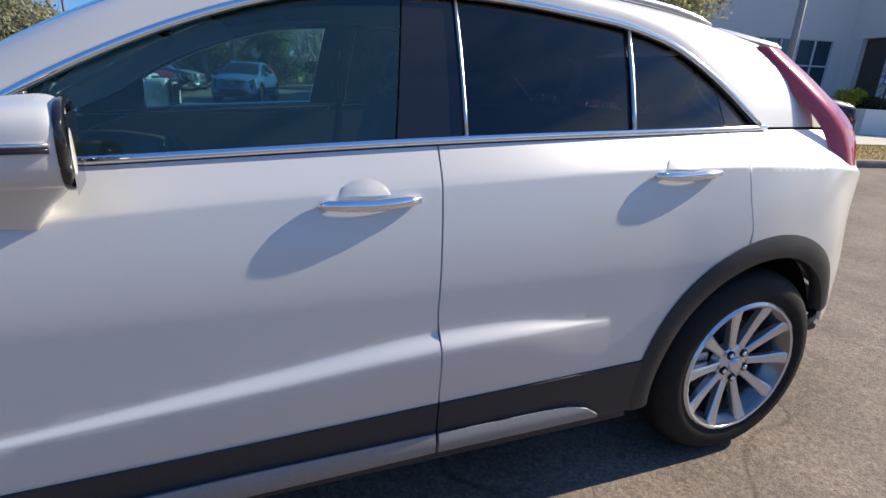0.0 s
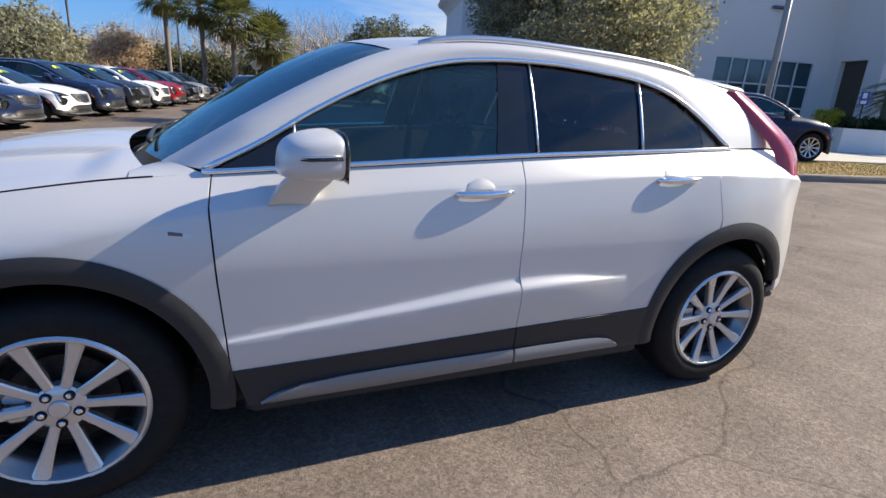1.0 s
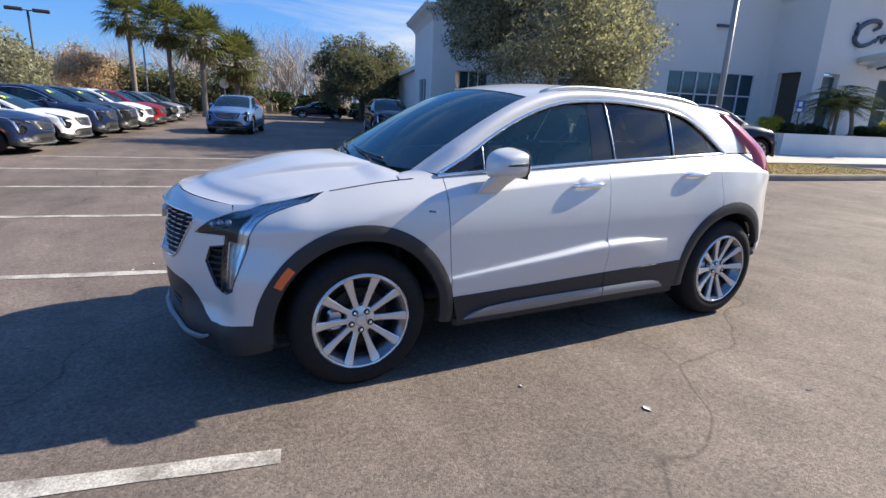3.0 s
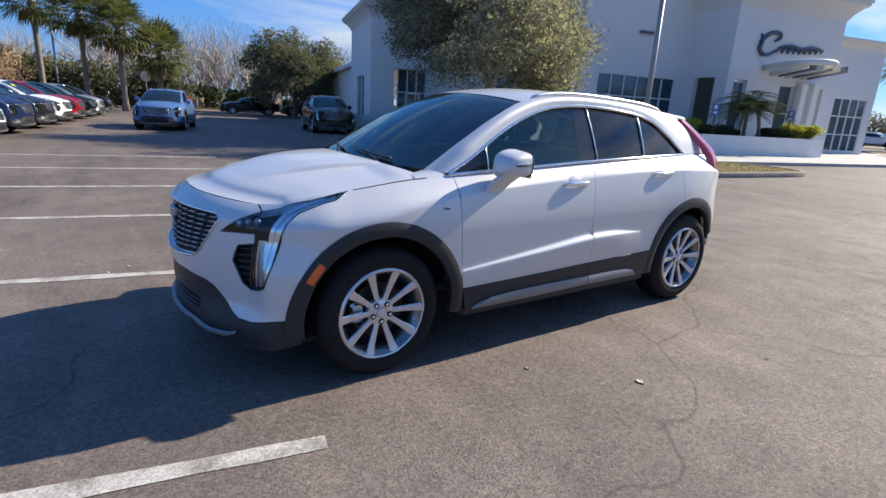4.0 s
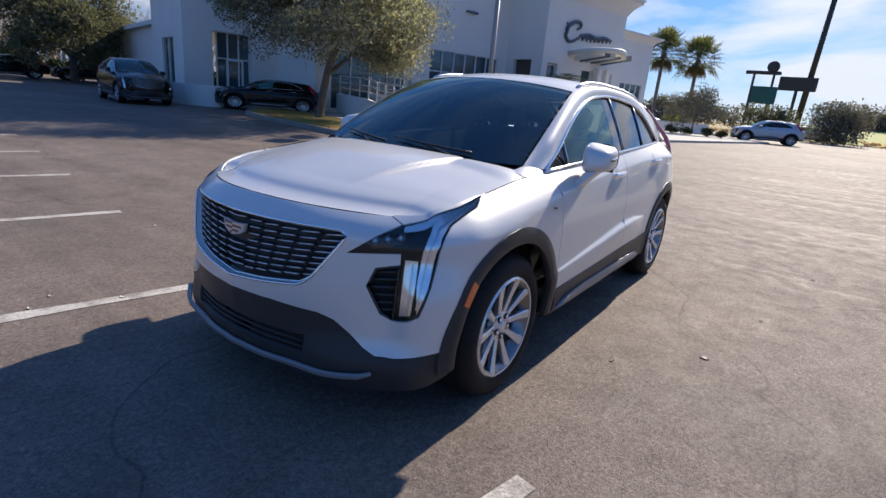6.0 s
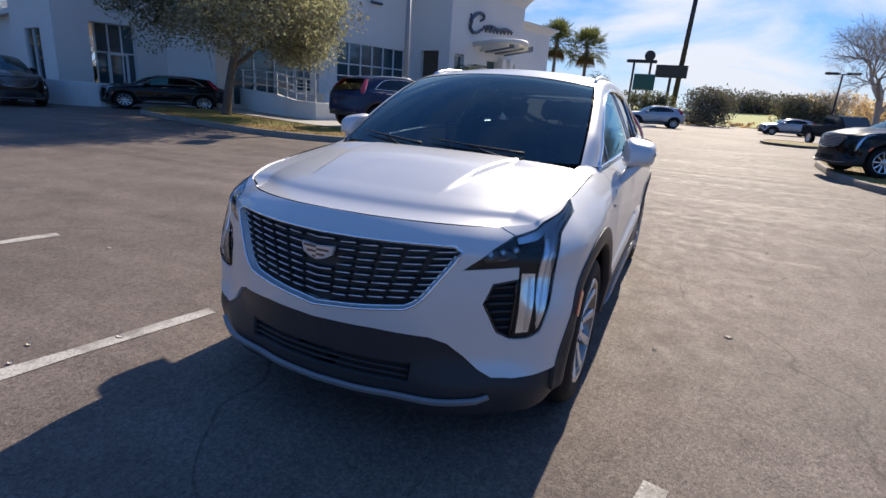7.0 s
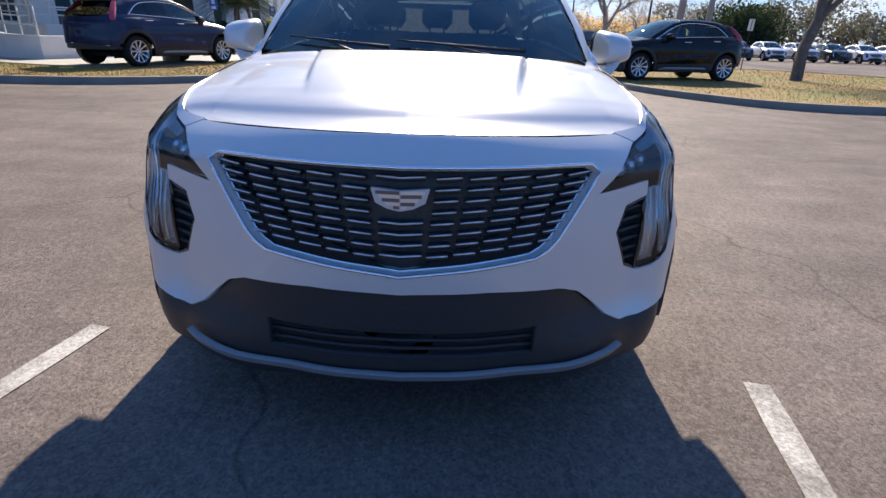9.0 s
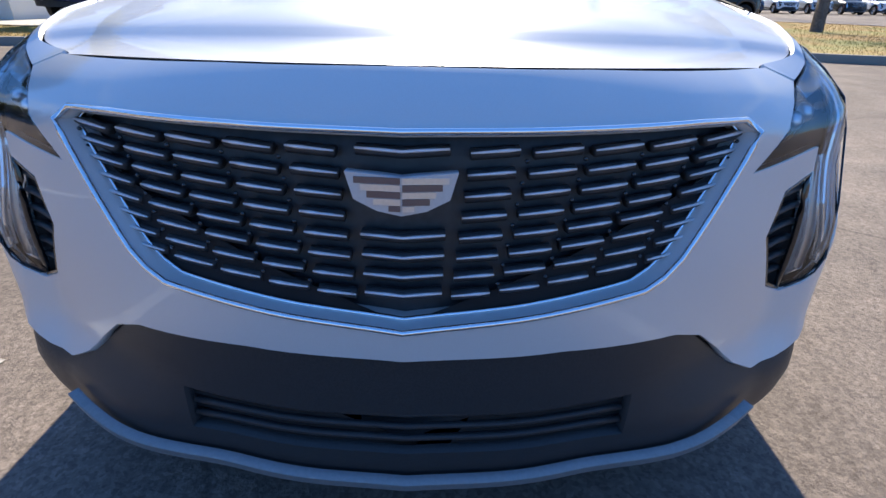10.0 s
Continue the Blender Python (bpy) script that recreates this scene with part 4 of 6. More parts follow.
py = tagged(new("pylon_sign"), "tall road sign on two posts with a round head", "sign")
for y in (7.6, 10.6):
    part("post", Shape().tube([(105, y, 0), (105, y, 10.2)], .2, 8), BRONZE, py)
part("board", Shape().box((104.8, 6.6, 9.7), (105.2, 12.0, 10.3), None, .1), BRONZE, py)
part("round_head", Shape().lathe([(0, .2), (.85, .2), (.95, .1), (.95, -.1), (.85, -.2), (0, -.2)], 20, Matrix.Translation((105, 8.0, 11.0)) @ Matrix.Rotation(radians(90), 4, "Y")), BRONZE, py)
for x, y, h in ((21.6, 10.4, 2.35), (27.0, 9.5, 2.3)):
    t = tagged(new("sign_post"), "small blue parking sign on a dark post", "sign", "parking signs")
    part("post", Shape().tube([(x, y, .1), (x, y, h)], .03, 6), BRONZE, t)
    part("sign_plate", Shape().box((x - .02, y - .16, h - .45), (x + .01, y + .16, h + .05), None, .004), BLUE_SIGN, t, "blue sign plate with plain bars")
    part("sign_bar", Shape().box((x - .03, y - .1, h - .40), (x - .021, y + .1, h - .28)), RAIL_PAINT, t)
    part("sign_bar", Shape().box((x - .03, y - .07, h - .2), (x - .021, y + .07, h - .0)), RAIL_PAINT, t)
st = tagged(new("stop_sign"), "round road sign seen from behind", "sign")
part("post", Shape().tube([(1.6, 47, 0), (1.6, 47, 2.9)], .04, 6), POLE, st)
part("sign_plate", Shape().lathe([(0, .01), (.42, .01), (.42, -.01), (0, -.01)], 8, Matrix.Translation((1.6, 46.95, 2.7)) @ Matrix.Rotation(radians(90), 4, "X") @ Matrix.Scale(1.0, 4)), RAIL_PAINT, st)


# ---------- the sport-utility car ----------
CREST = material("crest_silver", (0.50, 0.50, 0.52), 0.38, 0.5, grain=0.04, scale=200)
CREST_GREY = material("crest_bronze", (0.17, 0.12, 0.11), 0.35, 0.5, grain=0.04, scale=200)
RIM_INNER = material("inner_rim_metal", (0.22, 0.22, 0.23), 0.25, 0.9, grain=0.1, scale=60)
DASH_METAL = material("pale_dash_metal", (0.72, 0.71, 0.73), 0.42, 0.45, grain=0.05, scale=150)
SKID = material("dull_skid_silver", (0.26, 0.262, 0.27), 0.5, 0.5, grain=0.06, scale=120)

def ztop(a):
    return spline(ARC, PL, min(max(a, 0), ARC[-1]))[2]


def body(out=0.0, side=0):
    """The body surface as a function of the way a and the height; side -1: the car's left, 1: its right, 0: by the sign of a."""
    def fn(a, z):
        p = W(abs(a), z, out)
        s = side if side else (1 if a >= 0 else -1)
        return (p[0], p[1] * s, p[2])
    return fn


# outline of the side windows, from the foot of the front pillar over the roof line
DLO_TOP = Line((-.93, 1.10), (-.75, 1.19), (-.6, 1.28), (-.42, 1.372), (-.25, 1.44), (-.06, 1.492), (.14, 1.515), (.4, 1.521), (.68, 1.505), (.93, 1.475),
               (1.08, 1.43), (1.2, 1.36), (1.4, 1.207))


def pillar(x, z, s, out=0.0):
    """Surface of the side glass."""
    a = a_of(x)
    zt = ztop(a)
    yb = W(a, zt)[1]
    h = z - zt
    return (x, s * (yb - .44 * h - .25 * h * h + out), z)


def ring(cx, cz, r, w0, w1, n=28):
    return [(a_of(cx + r * math.cos(radians(w0 + (w1 - w0) * i / n))), cz + r * math.sin(radians(w0 + (w1 - w0) * i / n))) for i in range(n + 1)]


FRONT_AXLE, REAR_AXLE, HUB_Z = -1.39, 1.39, .365
# line of the windscreen's edge and the roof's edge
ROOF_EDGE = Line((0, -1.06, .73, 1.118), (.25, -.80, .70, 1.275), (.55, -.50, .655, 1.435), (.8, -.27, .612, 1.527), (1.1, 0.0, .59, 1.575), (1.7, .6, .58, 1.583),
                 (2.2, 1.1, .57, 1.555), (2.7, 1.55, .56, 1.485))


def crease(a):
    """Heights of the rows that follow the doors' lower crease."""
    x = min(max(float(np.interp(a, _DA, _DX)), -.95), 1.0)
    zs, hb = SWAGE(x), max(LEDGE(x), .006)
    zc = spline(ARC, PL, min(max(a, 0), ARC[-1]))[3]
    return ([zs + hb * q for q in (0, .17, .33, .5, .67, .83, 1.0)], [zc - .005, zc, zc + .005])


def shoulder(a):
    zc = spline(ARC, PL, min(max(a, 0), ARC[-1]))[3]
    return ([zc - .005, zc, zc + .005],)


def wheel(car, x, side, full):
    """A ten-spoke alloy wheel with its tyre, brake and nuts."""
    m = Matrix.Translation((x, side * .80, HUB_Z)) @ Matrix.Rotation(radians(-90 * side), 4, "X")   # local z points outwards
    n = 48 if full else 28
    turn = -90 if side < 0 else 54
    barrel = Shape().lathe([(.250, .122), (.258, .115), (.255, .10), (.240, .095), (.226, .06), (.215, -.05), (.238, -.095), (.236, -.1), (.205, -.05), (.19, .02), (.214, .085), (.230, .105), (.242, .12)], n, m, closed=True)
    w = part("wheel", barrel, RIM_INNER, car, "bright alloy wheel", True, 40)
    part("rim_lip", Shape().lathe([(.250, .1235), (.259, .1155), (.256, .1), (.241, .0955), (.240, .115), (.243, .121)], n, m, closed=True), ALLOY, w, "", True, 40)
    tyre = [(.252, .105), (.263, .118), (.29, .127), (.325, .122), (.346, .108), (.360, .09), (.367, .07), (.368, .03), (.368, -.03), (.367, -.07), (.360, -.09), (.335, -.115), (.29, -.12), (.245, -.1)]
    part("tyre", Shape().lathe(tyre, n, m), TYRE, w, "black rubber tyre", True, 60)
    disc = Shape().lathe([(.0, .028), (.155, .028), (.158, .024), (.158, .008), (.0, .008)], n, m)
    part("brake_disc", disc, BRAKE_IRON, w, "", True, 40)
    # added black disc that stands in for the shade behind the spokes
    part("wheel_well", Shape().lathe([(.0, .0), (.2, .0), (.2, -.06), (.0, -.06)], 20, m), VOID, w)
    if full:
        cal = Shape().box((-.165, -.06, .0), (-.085, .06, .055), None, .012)
        cal.v = [tuple(m @ Vector(p)) for p in cal.v]
        part("brake_caliper", cal, SATIN, w)
    prof = [(.045, .021, .086, .022), (.08, .0155, .089, .02), (.13, .0165, .096, .018), (.18, .0200, .104, .016), (.225, .0245, .1135, .014), (.246, .0275, .1205, .012), (.2535, .029, .1225, .010)]
    p, f = [], []
    for r, hw, z, dep in prof:
        p += [(r, -hw, z - .005), (r, -hw * .7, z), (r, hw * .7, z), (r, hw, z - .005), (r, hw * .8, z - dep - .012), (r, -hw * .8, z - dep - .012)]
    for i in range(len(prof) - 1):
        for k in range(6):
            q = (k + 1) % 6
            f.append((i * 6 + k, i * 6 + 6 + k, i * 6 + 6 + q, i * 6 + q))
    for k in range(10):
        base = 36 * k + 18 + turn
        rot = m @ Matrix.Rotation(radians(base), 4, "Z")
        sp = Shape().add([tuple(rot @ Vector(q)) for q in p], f).tidy()
        part("spoke", sp, ALLOY, w, "", True, 30)
    hub = Shape().lathe([(.0, .104), (.026, .103), (.030, .099), (.032, .093), (.064, .091), (.076, .083), (.078, .05), (.0, .05)], 32, m)
    part("hub", hub, ALLOY, w, "", True, 40)
    for k in range(5):
        rot = m @ Matrix.Rotation(radians(72 * k + turn), 4, "Z") @ Matrix.Translation((.053, 0, .090))
        # raised black disc paints the shade of a hole round the nut
        part("nut_recess", Shape().lathe([(.0, .0075), (.0155, .0075), (.0165, .006), (.0165, 0)], 12, rot), VOID, w, "", True, 30)
        part("wheel_nut", Shape().lathe([(.0, .0125), (.007, .012), (.0105, .009), (.0105, .0), (.0, .0)], 6, rot), CHROME, w)


def headlamp(car, s, step, full):
    outline = [(.588, .805), (.70, .878), (.79, .917), (.86, .934), (1.0, .962), (1.15, .988), (1.318, 1.024), (1.244, .985), (1.13, .96), (1.045, .93), (.985, .885), (.955, .83), (.918, .69), (.878, .575), (.835, .548),
               (.789, .54), (.80, .70), (.806, .822)]
    sh = lambda pts: [(a, z) for a, z in pts]
    h = panel("headlamp", sh(outline), body(-.035, s), LAMP_DARK, car, step, 0.03, label="slim L-shaped headlamp with a dark upper lens")
    if not full:
        panel("lamp_glass", sh(outline), body(.0, s), CLEAR, h, step, 0)
        panel("light_strip", [(.82, .57), (.865, .585), (.90, .70), (.935, .83), (1.03, .925), (1.2, .975), (1.15, .992), (1.0, .965), (.89, .86), (.85, .75)], body(-.012, s), LAMP_GUIDE, h, step, .012)
        return
    panel("lamp_glass", sh(outline), body(-.001, s), CLEAR, h, step, .012)
    panel("light_strip", [(.875, .580), (.914, .69), (.951, .832), (.982, .885), (1.042, .929), (1.126, .959), (1.236, .985), (1.29, 1.010), (1.15, .979), (1.02, .953), (.945, .925), (.905, .88), (.885, .83), (.868, .70)], body(-.008, s), LAMP_GUIDE, h, step / 2, .014, label="bright chrome edge strip")
    panel("inner_line", [(.868, .60), (.876, .60), (.90, .75), (.925, .85), (.98, .91), (1.1, .958), (1.25, .994), (1.25, .999), (1.1, .965), (.975, .918), (.915, .855), (.892, .75)], body(-.0065, s), SATIN, h, step / 2, .002)
    panel("light_guide", [(.806, .556), (.85, .566), (.864, .70), (.868, .79), (.815, .79), (.812, .70)], body(-.016, s), LAMP_GUIDE, h, step / 2, .012, label="pale vertical light guide")
    panel("divider", [(.832, .57), (.842, .57), (.852, .78), (.842, .78)], body(-.012, s), SATIN, h, step / 2, .004)
    panel("upper_strip", [(.80, .914), (.86, .930), (1.0, .958), (1.2, .993), (1.2, .986), (1.0, .944), (.88, .910), (.80, .896)], body(-.008, s), LAMP_GUIDE, h, step / 2, .006)
    edge = [(1.318, 1.022), (1.244, .983), (1.13, .958), (1.045, .928), (.985, .883), (.955, .828), (.918, .69), (.885, .590), (.862, .562), (.835, .550), (.795, .542)]
    part("lamp_seal", Shape().tube([(p[0], s * p[1], p[2]) for p in (W(a, z, .001) for a, z in edge)], .0022, 6), GLOSS_BLACK, h, "black seal along the outer edge", True)
    panel("reflector_bowl", [(.64, .82), (.79, .835), (.80, .87), (.70, .868)], body(-.03, s), GLOSS_BLACK, h, step / 2, .01)
    for k in range(3):
        c = W(.69 + .05 * k, .855 + .008 * k, -.022)
        n = Vector(W(.69 + .05 * k, .855, 0.02)) - Vector(W(.69 + .05 * k, .855, 0))
        mm = Matrix.Translation((c[0], s * c[1], c[2])) @ Vector((n.x, s * n.y, n.z)).to_track_quat("Z", "Y").to_matrix().to_4x4()
        part("projector", Shape().lathe([(.0, .012), (.012, .009), (.018, .0), (.018, -.01)], 16, mm), SATIN, h, "", True, 60)


def vent(car, s, step, full):
    o = [(.796, .768), (.703, .749), (.672, .676), (.732, .563), (.782, .54)]
    v = panel("corner_vent", o, body(-.045, s), VOID, car, step, .0, label="black slatted corner vent")
    fr = Shape().tube([(p[0], s * p[1], p[2]) for p in [W(a, z, -.006) for a, z in dense(o, .02)]], .006, 6, closed=True)
    part("vent_frame", fr, GLOSS_BLACK, v, "", True)
    for k in range(6 if full else 3):
        z = .575 + (.032 if full else .064) * k
        a0 = float(np.interp(z, [.563, .676, .749], [.735, .68, .71]))
        a1 = float(np.interp(z, [.54, .768], [.783, .797]))
        pts = [W(a0 + (a1 - a0) * i / 4, z + .006 * i / 4, -.018 - .004 * (i == 0)) for i in range(5)]
        part("slat", Shape().tube([(p[0], s * p[1], p[2]) for p in pts], .009, 6, 0.7), BLACK_PLASTIC, v, "", True)


def grille(car, full, coat):
    half = [(0.0, .892), (.25, .893), (.45, .892), (.552, .888), (.580, .868), (.440, .688), (.41, .662), (.375, .644), (.17, .620), (0.0, .603)]
    outer = half + [(-a, z) for a, z in half[-2:0:-1]]
    g = panel("grille", outer, body(-.05), GRILLE_BLACK, car, .05, 0, label="black grille with rows of short chrome dashes")
    line = dense(outer, .025)
    inner = [(a * .984, .752 + (z - .752) * .962) for a, z in line]
    n = len(line)
    band = Shape().add([body(-.002)(*q) for q in line] + [body(-.030)(*q) for q in inner] + [body(-.05)(*q) for q in inner], [(r * n + k, r * n + (k + 1) % n, (r + 1) * n + (k + 1) % n, (r + 1) * n + k) for r in range(2) for k in range(n)]).tidy()
    part("grille_surround", band, coat, g, "painted bevel round the grille", True, 30)
    part("chrome_edge", Shape().tube([body(-.028)(*q) for q in inner], .004, 6, closed=True), CHROME, g, "", True)
    part("chrome_surround", Shape().tube([body(.001)(*q) for q in line], .005, 8, closed=True), CHROME, g, "thin chrome line round the grille", True)
    if not full:
        for k in range(7):
            z = .66 + k * .034
            w = float(np.interp(z, [.64, .69, .87], [.30, .40, .52]))
            part("bar", Shape().tube([body(-.02)(-w + 2 * w * i / 12, z) for i in range(13)], .006, 5), SATIN, g, "", True)
        return
    # a chrome dash on each black rib, the columns set half a row apart
    a_cols, top_row = [0.0, .128, .220, .3155, .4145, .5235], .8640
    for k, a in enumerate(a_cols):
        for s in ((-1, 1) if k else (1,)):
            pitch = .0300 - .0012 * max(0, k - 1)
            for r in range(8):
                if k == 0 and 0 < r < 4:
                    continue
                z = top_row - pitch * r
                q0 = (top_row - z) / .207
                aa = a * (1 - .215 * q0)
                hw = (.032 + .0022 * k) * (1 - .16 * q0) if k else .066 - .008 * q0
                pts = [body(-.020)(s * (aa + hw * q), z + (.0022 * q if k else .003 * abs(q))) for q in (-1, -.5, 0, .5, 1)]
                part("grille_dash", Shape().tube(pts, [.0014, .0021, .0024, .0030, .0016] if k else [.0020, .0027, .0023, .0027, .0020], 6, .95), DASH_METAL, g, "", True)
                part("grille_rib", Shape().tube([(q[0] + .014, q[1], q[2] - .005) for q in pts], .0105, 6, .8), GRILLE_BLACK, g, "", True)
                if k and r:
                    c = body(-.024)(s * (aa + a_cols[1] * .40 * (1 - .2 * q0)), z + pitch * .5)
                    part("grille_stud", Shape().lathe([(.0, .003), (.003, .002), (.0035, .0)], 8, Matrix.Translation(c) @ Matrix.Rotation(radians(-90), 4, "Y")), GLOSS_BLACK, g, "", True)
    # plain crest
    em = [(0, .834), (.077, .840), (.066, .803), (.035, .788), (0, .782), (-.035, .788), (-.066, .803), (-.077, .840)]
    e = panel("crest", em, body(-.004), CREST, g, .02, .02, label="chrome crest with plain grey bars")
    rows = ((.8255, .834), (.816, .8245), (.8065, .815), (.797, .8055), (.7885, .796))
    for i, (z0, z1) in enumerate(rows):
        w = .066 - .0085 * i - (.012 if i > 3 else 0)
        for j in range(2):
            a0, a1 = -w + w * j + .0015, -w + w * (j + 1) - .0015
            panel("crest_bar", [(a0, z0), (a1, z0), (a1, z1), (a0, z1)], body(-.002), (SATIN, CREST_GREY)[(i + j) % 2], e, .02, .002)


def mirror_of(car, s, coat):
    """A boxy door mirror: rounded cap, dark rim behind, wedge foot, slim indicator."""
    m = Matrix.Translation((-.60, s * .968, 1.158)) @ Matrix.Rotation(radians(-8 * s), 4, "Z")
    sh = Shape()

    def cap(u, v):
        w, h = 2 * math.pi * u, math.pi * (v - .5)
        ce = lambda q, e: math.copysign(abs(q) ** e, q)
        x, y, z = ce(math.cos(h), .42) * ce(math.cos(w), .62), ce(math.cos(h), .42) * ce(math.sin(w), .55), ce(math.sin(h), .55)
        nose = max(0.0, -x)
        x = x * (.150 if x < 0 else .045) * (1 - .05 * z)
        y = y * .090
        k = 1 - .22 * nose ** 2
        return m @ Vector((x + .03 + y * s * .10, y * (1 - .10 * nose), z * .076 * k * (1 - .16 * y * s / .090) + .012 - .010 * nose))
    sh.sheet(cap, 44, 28)
    mo = part("mirror", sh, coat, car, "painted door mirror with a slim indicator", True)
    foot = Shape()
    rows = [(-.760, -.615, .890, .990, .034), (-.752, -.610, .905, 1.01, .038), (-.735, -.590, .926, 1.045, .045), (-.715, -.555, .950, 1.082, .052), (-.70, -.545, .962, 1.10, .055)]
    foot.sheet(lambda u, v: (lambda r: (r[0] + (r[1] - r[0]) * (.5 - .5 * math.copysign(abs(math.cos(2 * math.pi * v)) ** .7, math.cos(2 * math.pi * v))), s * (r[2] + r[4] * math.copysign(abs(math.sin(2 * math.pi * v)) ** .7, math.sin(2 * math.pi * v))), r[3] + .02 * math.sin(2 * math.pi * v)))(rows[min(4, int(round(u * 4)))]), 4, 20)
    part("mirror_foot", foot, coat, mo, "", True)
    part("mirror_plate", Shape().sheet(lambda u, v: m @ Vector((.0765 + .001 * u, (u - .5) * .145, (v - .5) * .135)), 2, 2), GLOSS_BLACK, mo)
    rim_pts = [m @ Vector((.066, .083 * math.copysign(abs(math.cos(w)) ** .55, math.cos(w)), .012 + .071 * math.copysign(abs(math.sin(w)) ** .55, math.sin(w)) * (1 - .14 * s * math.cos(w)))) for w in np.linspace(0, 2 * math.pi, 33)[:-1]]
    part("mirror_rim", Shape().tube(rim_pts, .010, 6, closed=True), GLOSS_BLACK, mo, "", True)
    for zz, rr, mt in ((.018, .0042, CHROME), (.009, .0050, GLOSS_BLACK)):
        part("indicator", Shape().tube([m @ Vector((-.075 + .125 * q, s * (.079 + .012 * q ** .6), zz + .003 * q)) for q in (0.0, .2, .45, .7, 1.0)], [.0015, rr, rr, rr, rr], 6), mt, mo, "", True)


def seat_of(car, x, y, m_seat):
    s = part("seat", Shape().box((x - .25, y - .25, .56), (x + .27, y + .25, .72), None, .05), m_seat, car, "dark leather seat", True, 50)
    t = Matrix.Translation((x + .24, y, .68)) @ Matrix.Rotation(radians(18), 4, "Y")
    part("backrest", Shape().box((-.07, -.24, 0), (.07, .24, .56), t, .05), m_seat, s, "", True, 50)
    t2 = Matrix.Translation((x + .24, y, .68)) @ Matrix.Rotation(radians(16), 4, "Y")
    part("headrest", Shape().box((-.05, -.13, .60), (.05, .13, .78), t2, .045), m_seat, s, "", True, 50)
    part("headrest_post", Shape().tube([t2 @ Vector((0, -.06, .54)), t2 @ Vector((0, -.06, .62))], .007).tube([t2 @ Vector((0, .06, .54)), t2 @ Vector((0, .06, .62))], .007), CHROME, s)


def suv(label, coat, full, group=""):
    """The car, its nose towards -x. full: the near one, with its cabin and small parts."""
    step = .035 if full else .09
    car = thing("suv", label, "car", group)
    end = ARC[-1]
    for_sides = (-1, 1)
    # inner shell, dark, behind every joint
    holes = [ring(FRONT_AXLE, HUB_Z, .43, -10, 190, 20), ring(REAR_AXLE, HUB_Z, .43, -10, 190, 20)]
    for s in for_sides:
        panel("inner_shell", [(0.0, .24), (3.6, .34), (4.25, .58), (end, .62), (end, .95), (4.2, 1.1), (3.1, 1.08), (2.0, 1.0), (1.3, .93), (.7, .88), (0, .6)], body(-.03, s), VOID, car, .11, 0,
              [[p for p in h if p[1] > .2] for h in holes])
    # bumper
    half = [(0.0, .961), (.3, .957), (.6, .947), (.745, .943), (.787, .9215), (.70, .884), (.58, .803), (.798, .817), (.798, .774), (.70, .755), (.666, .676), (.728, .558), (.785, .533), (.838, .541),
            (.885, .57), (.924, .69), (.958, .80), (1.06, .785)] + [p for p in ring(FRONT_AXLE, HUB_Z, .49, 128.1, 176, 10)] + [(1.0, .415), (.92, .407), (.80, .383), (.72, .383), (.665, .412), (.605, .465), (.54, .515), (.47, .538), (.25, .553), (0.0, .550)]
    g_half = [(0.0, .892), (.25, .893), (.45, .892), (.552, .888), (.580, .868), (.440, .688), (.41, .662), (.375, .644), (.17, .620), (0.0, .603)]
    b = panel("front_bumper", half + [(-a, z) for a, z in half[-2:0:-1]], body(), coat, car, step, .02, [g_half + [(-a, z) for a, z in g_half[-2:0:-1]]], "painted front bumper")
    grille(car, full, coat)
    low_half = [(0.0, .546), (.25, .549), (.465, .534), (.535, .511), (.60, .461), (.66, .408), (.718, .379), (.80, .379), (.92, .403), (1.0, .411)] + ring(FRONT_AXLE, HUB_Z, .45, 177, 192, 3) + [(.95, .25), (.80, .222), (.70, .205), (.45, .215), (0.0, .245)]
    slot = [(-.40, .335), (-.41, .42), (0, .432), (.41, .42), (.40, .335), (0, .343)]
    lo = panel("lower_bumper", low_half + [(-a, z) for a, z in low_half[-2:0:-1]], body(-.012), BLACK_PLASTIC, car, step, .03, [slot], "matt black lower bumper")
    panel("air_intake", slot, body(-.06), VOID, lo, .06, 0)
    for k in range(3):
        zz = .358 + .027 * k
        part("slat", Shape().tube([body(-.028)(-.40 + .8 * i / 14, zz + .008 * (1 - abs(i / 7 - 1))) for i in range(15)], .008, 6, .8), BLACK_PLASTIC, lo, "", True)
    skid = [(0.0, .291), (.25, .288), (.5, .287), (.66, .299), (.705, .315), (.712, .307), (.66, .283), (.5, .270), (.25, .272), (0.0, .275)]
    panel("skid_strip", skid + [(-a, z) for a, z in skid[-2:0:-1]], body(.016), SKID, lo, step * .6, .02, label="satin silver skid strip")
    # hood
    def hood_fn(u, v):
        q = abs(v)
        ex = _hx[0] + (-1.085 - _hx[0]) * u
        y = v * (hood_edge(ex) - .0015)
        xb = -1.228 + .13 * q ** 2 + .018 * q ** 6
        x = (float(np.interp(abs(y), HOOD_Y, HOOD_X)) + .004 if u < 1 else 0) * (1 - u) + xb * u
        z = hood_z(ex) + hood_crown(ex) * (1 - q ** 2.0) - .004 * q ** 8
        r = .315 + (x + 1.9) * .155
        z += .026 * bump((x + 1.94) / .40) * (1 - bump((abs(y) - r) / .020))
        z += .022 * bump((x + 1.32) / .13) * bump((abs(y) - r) / .026) * (1 - q ** 8)
        return (x, y, z)
    n1, n2 = (60, 180) if full else (10, 16)
    part("hood", Shape().sheet(lambda u, v: hood_fn(u, v * 2 - 1), n1, n2), coat, car, "painted hood with two raised creases", True)
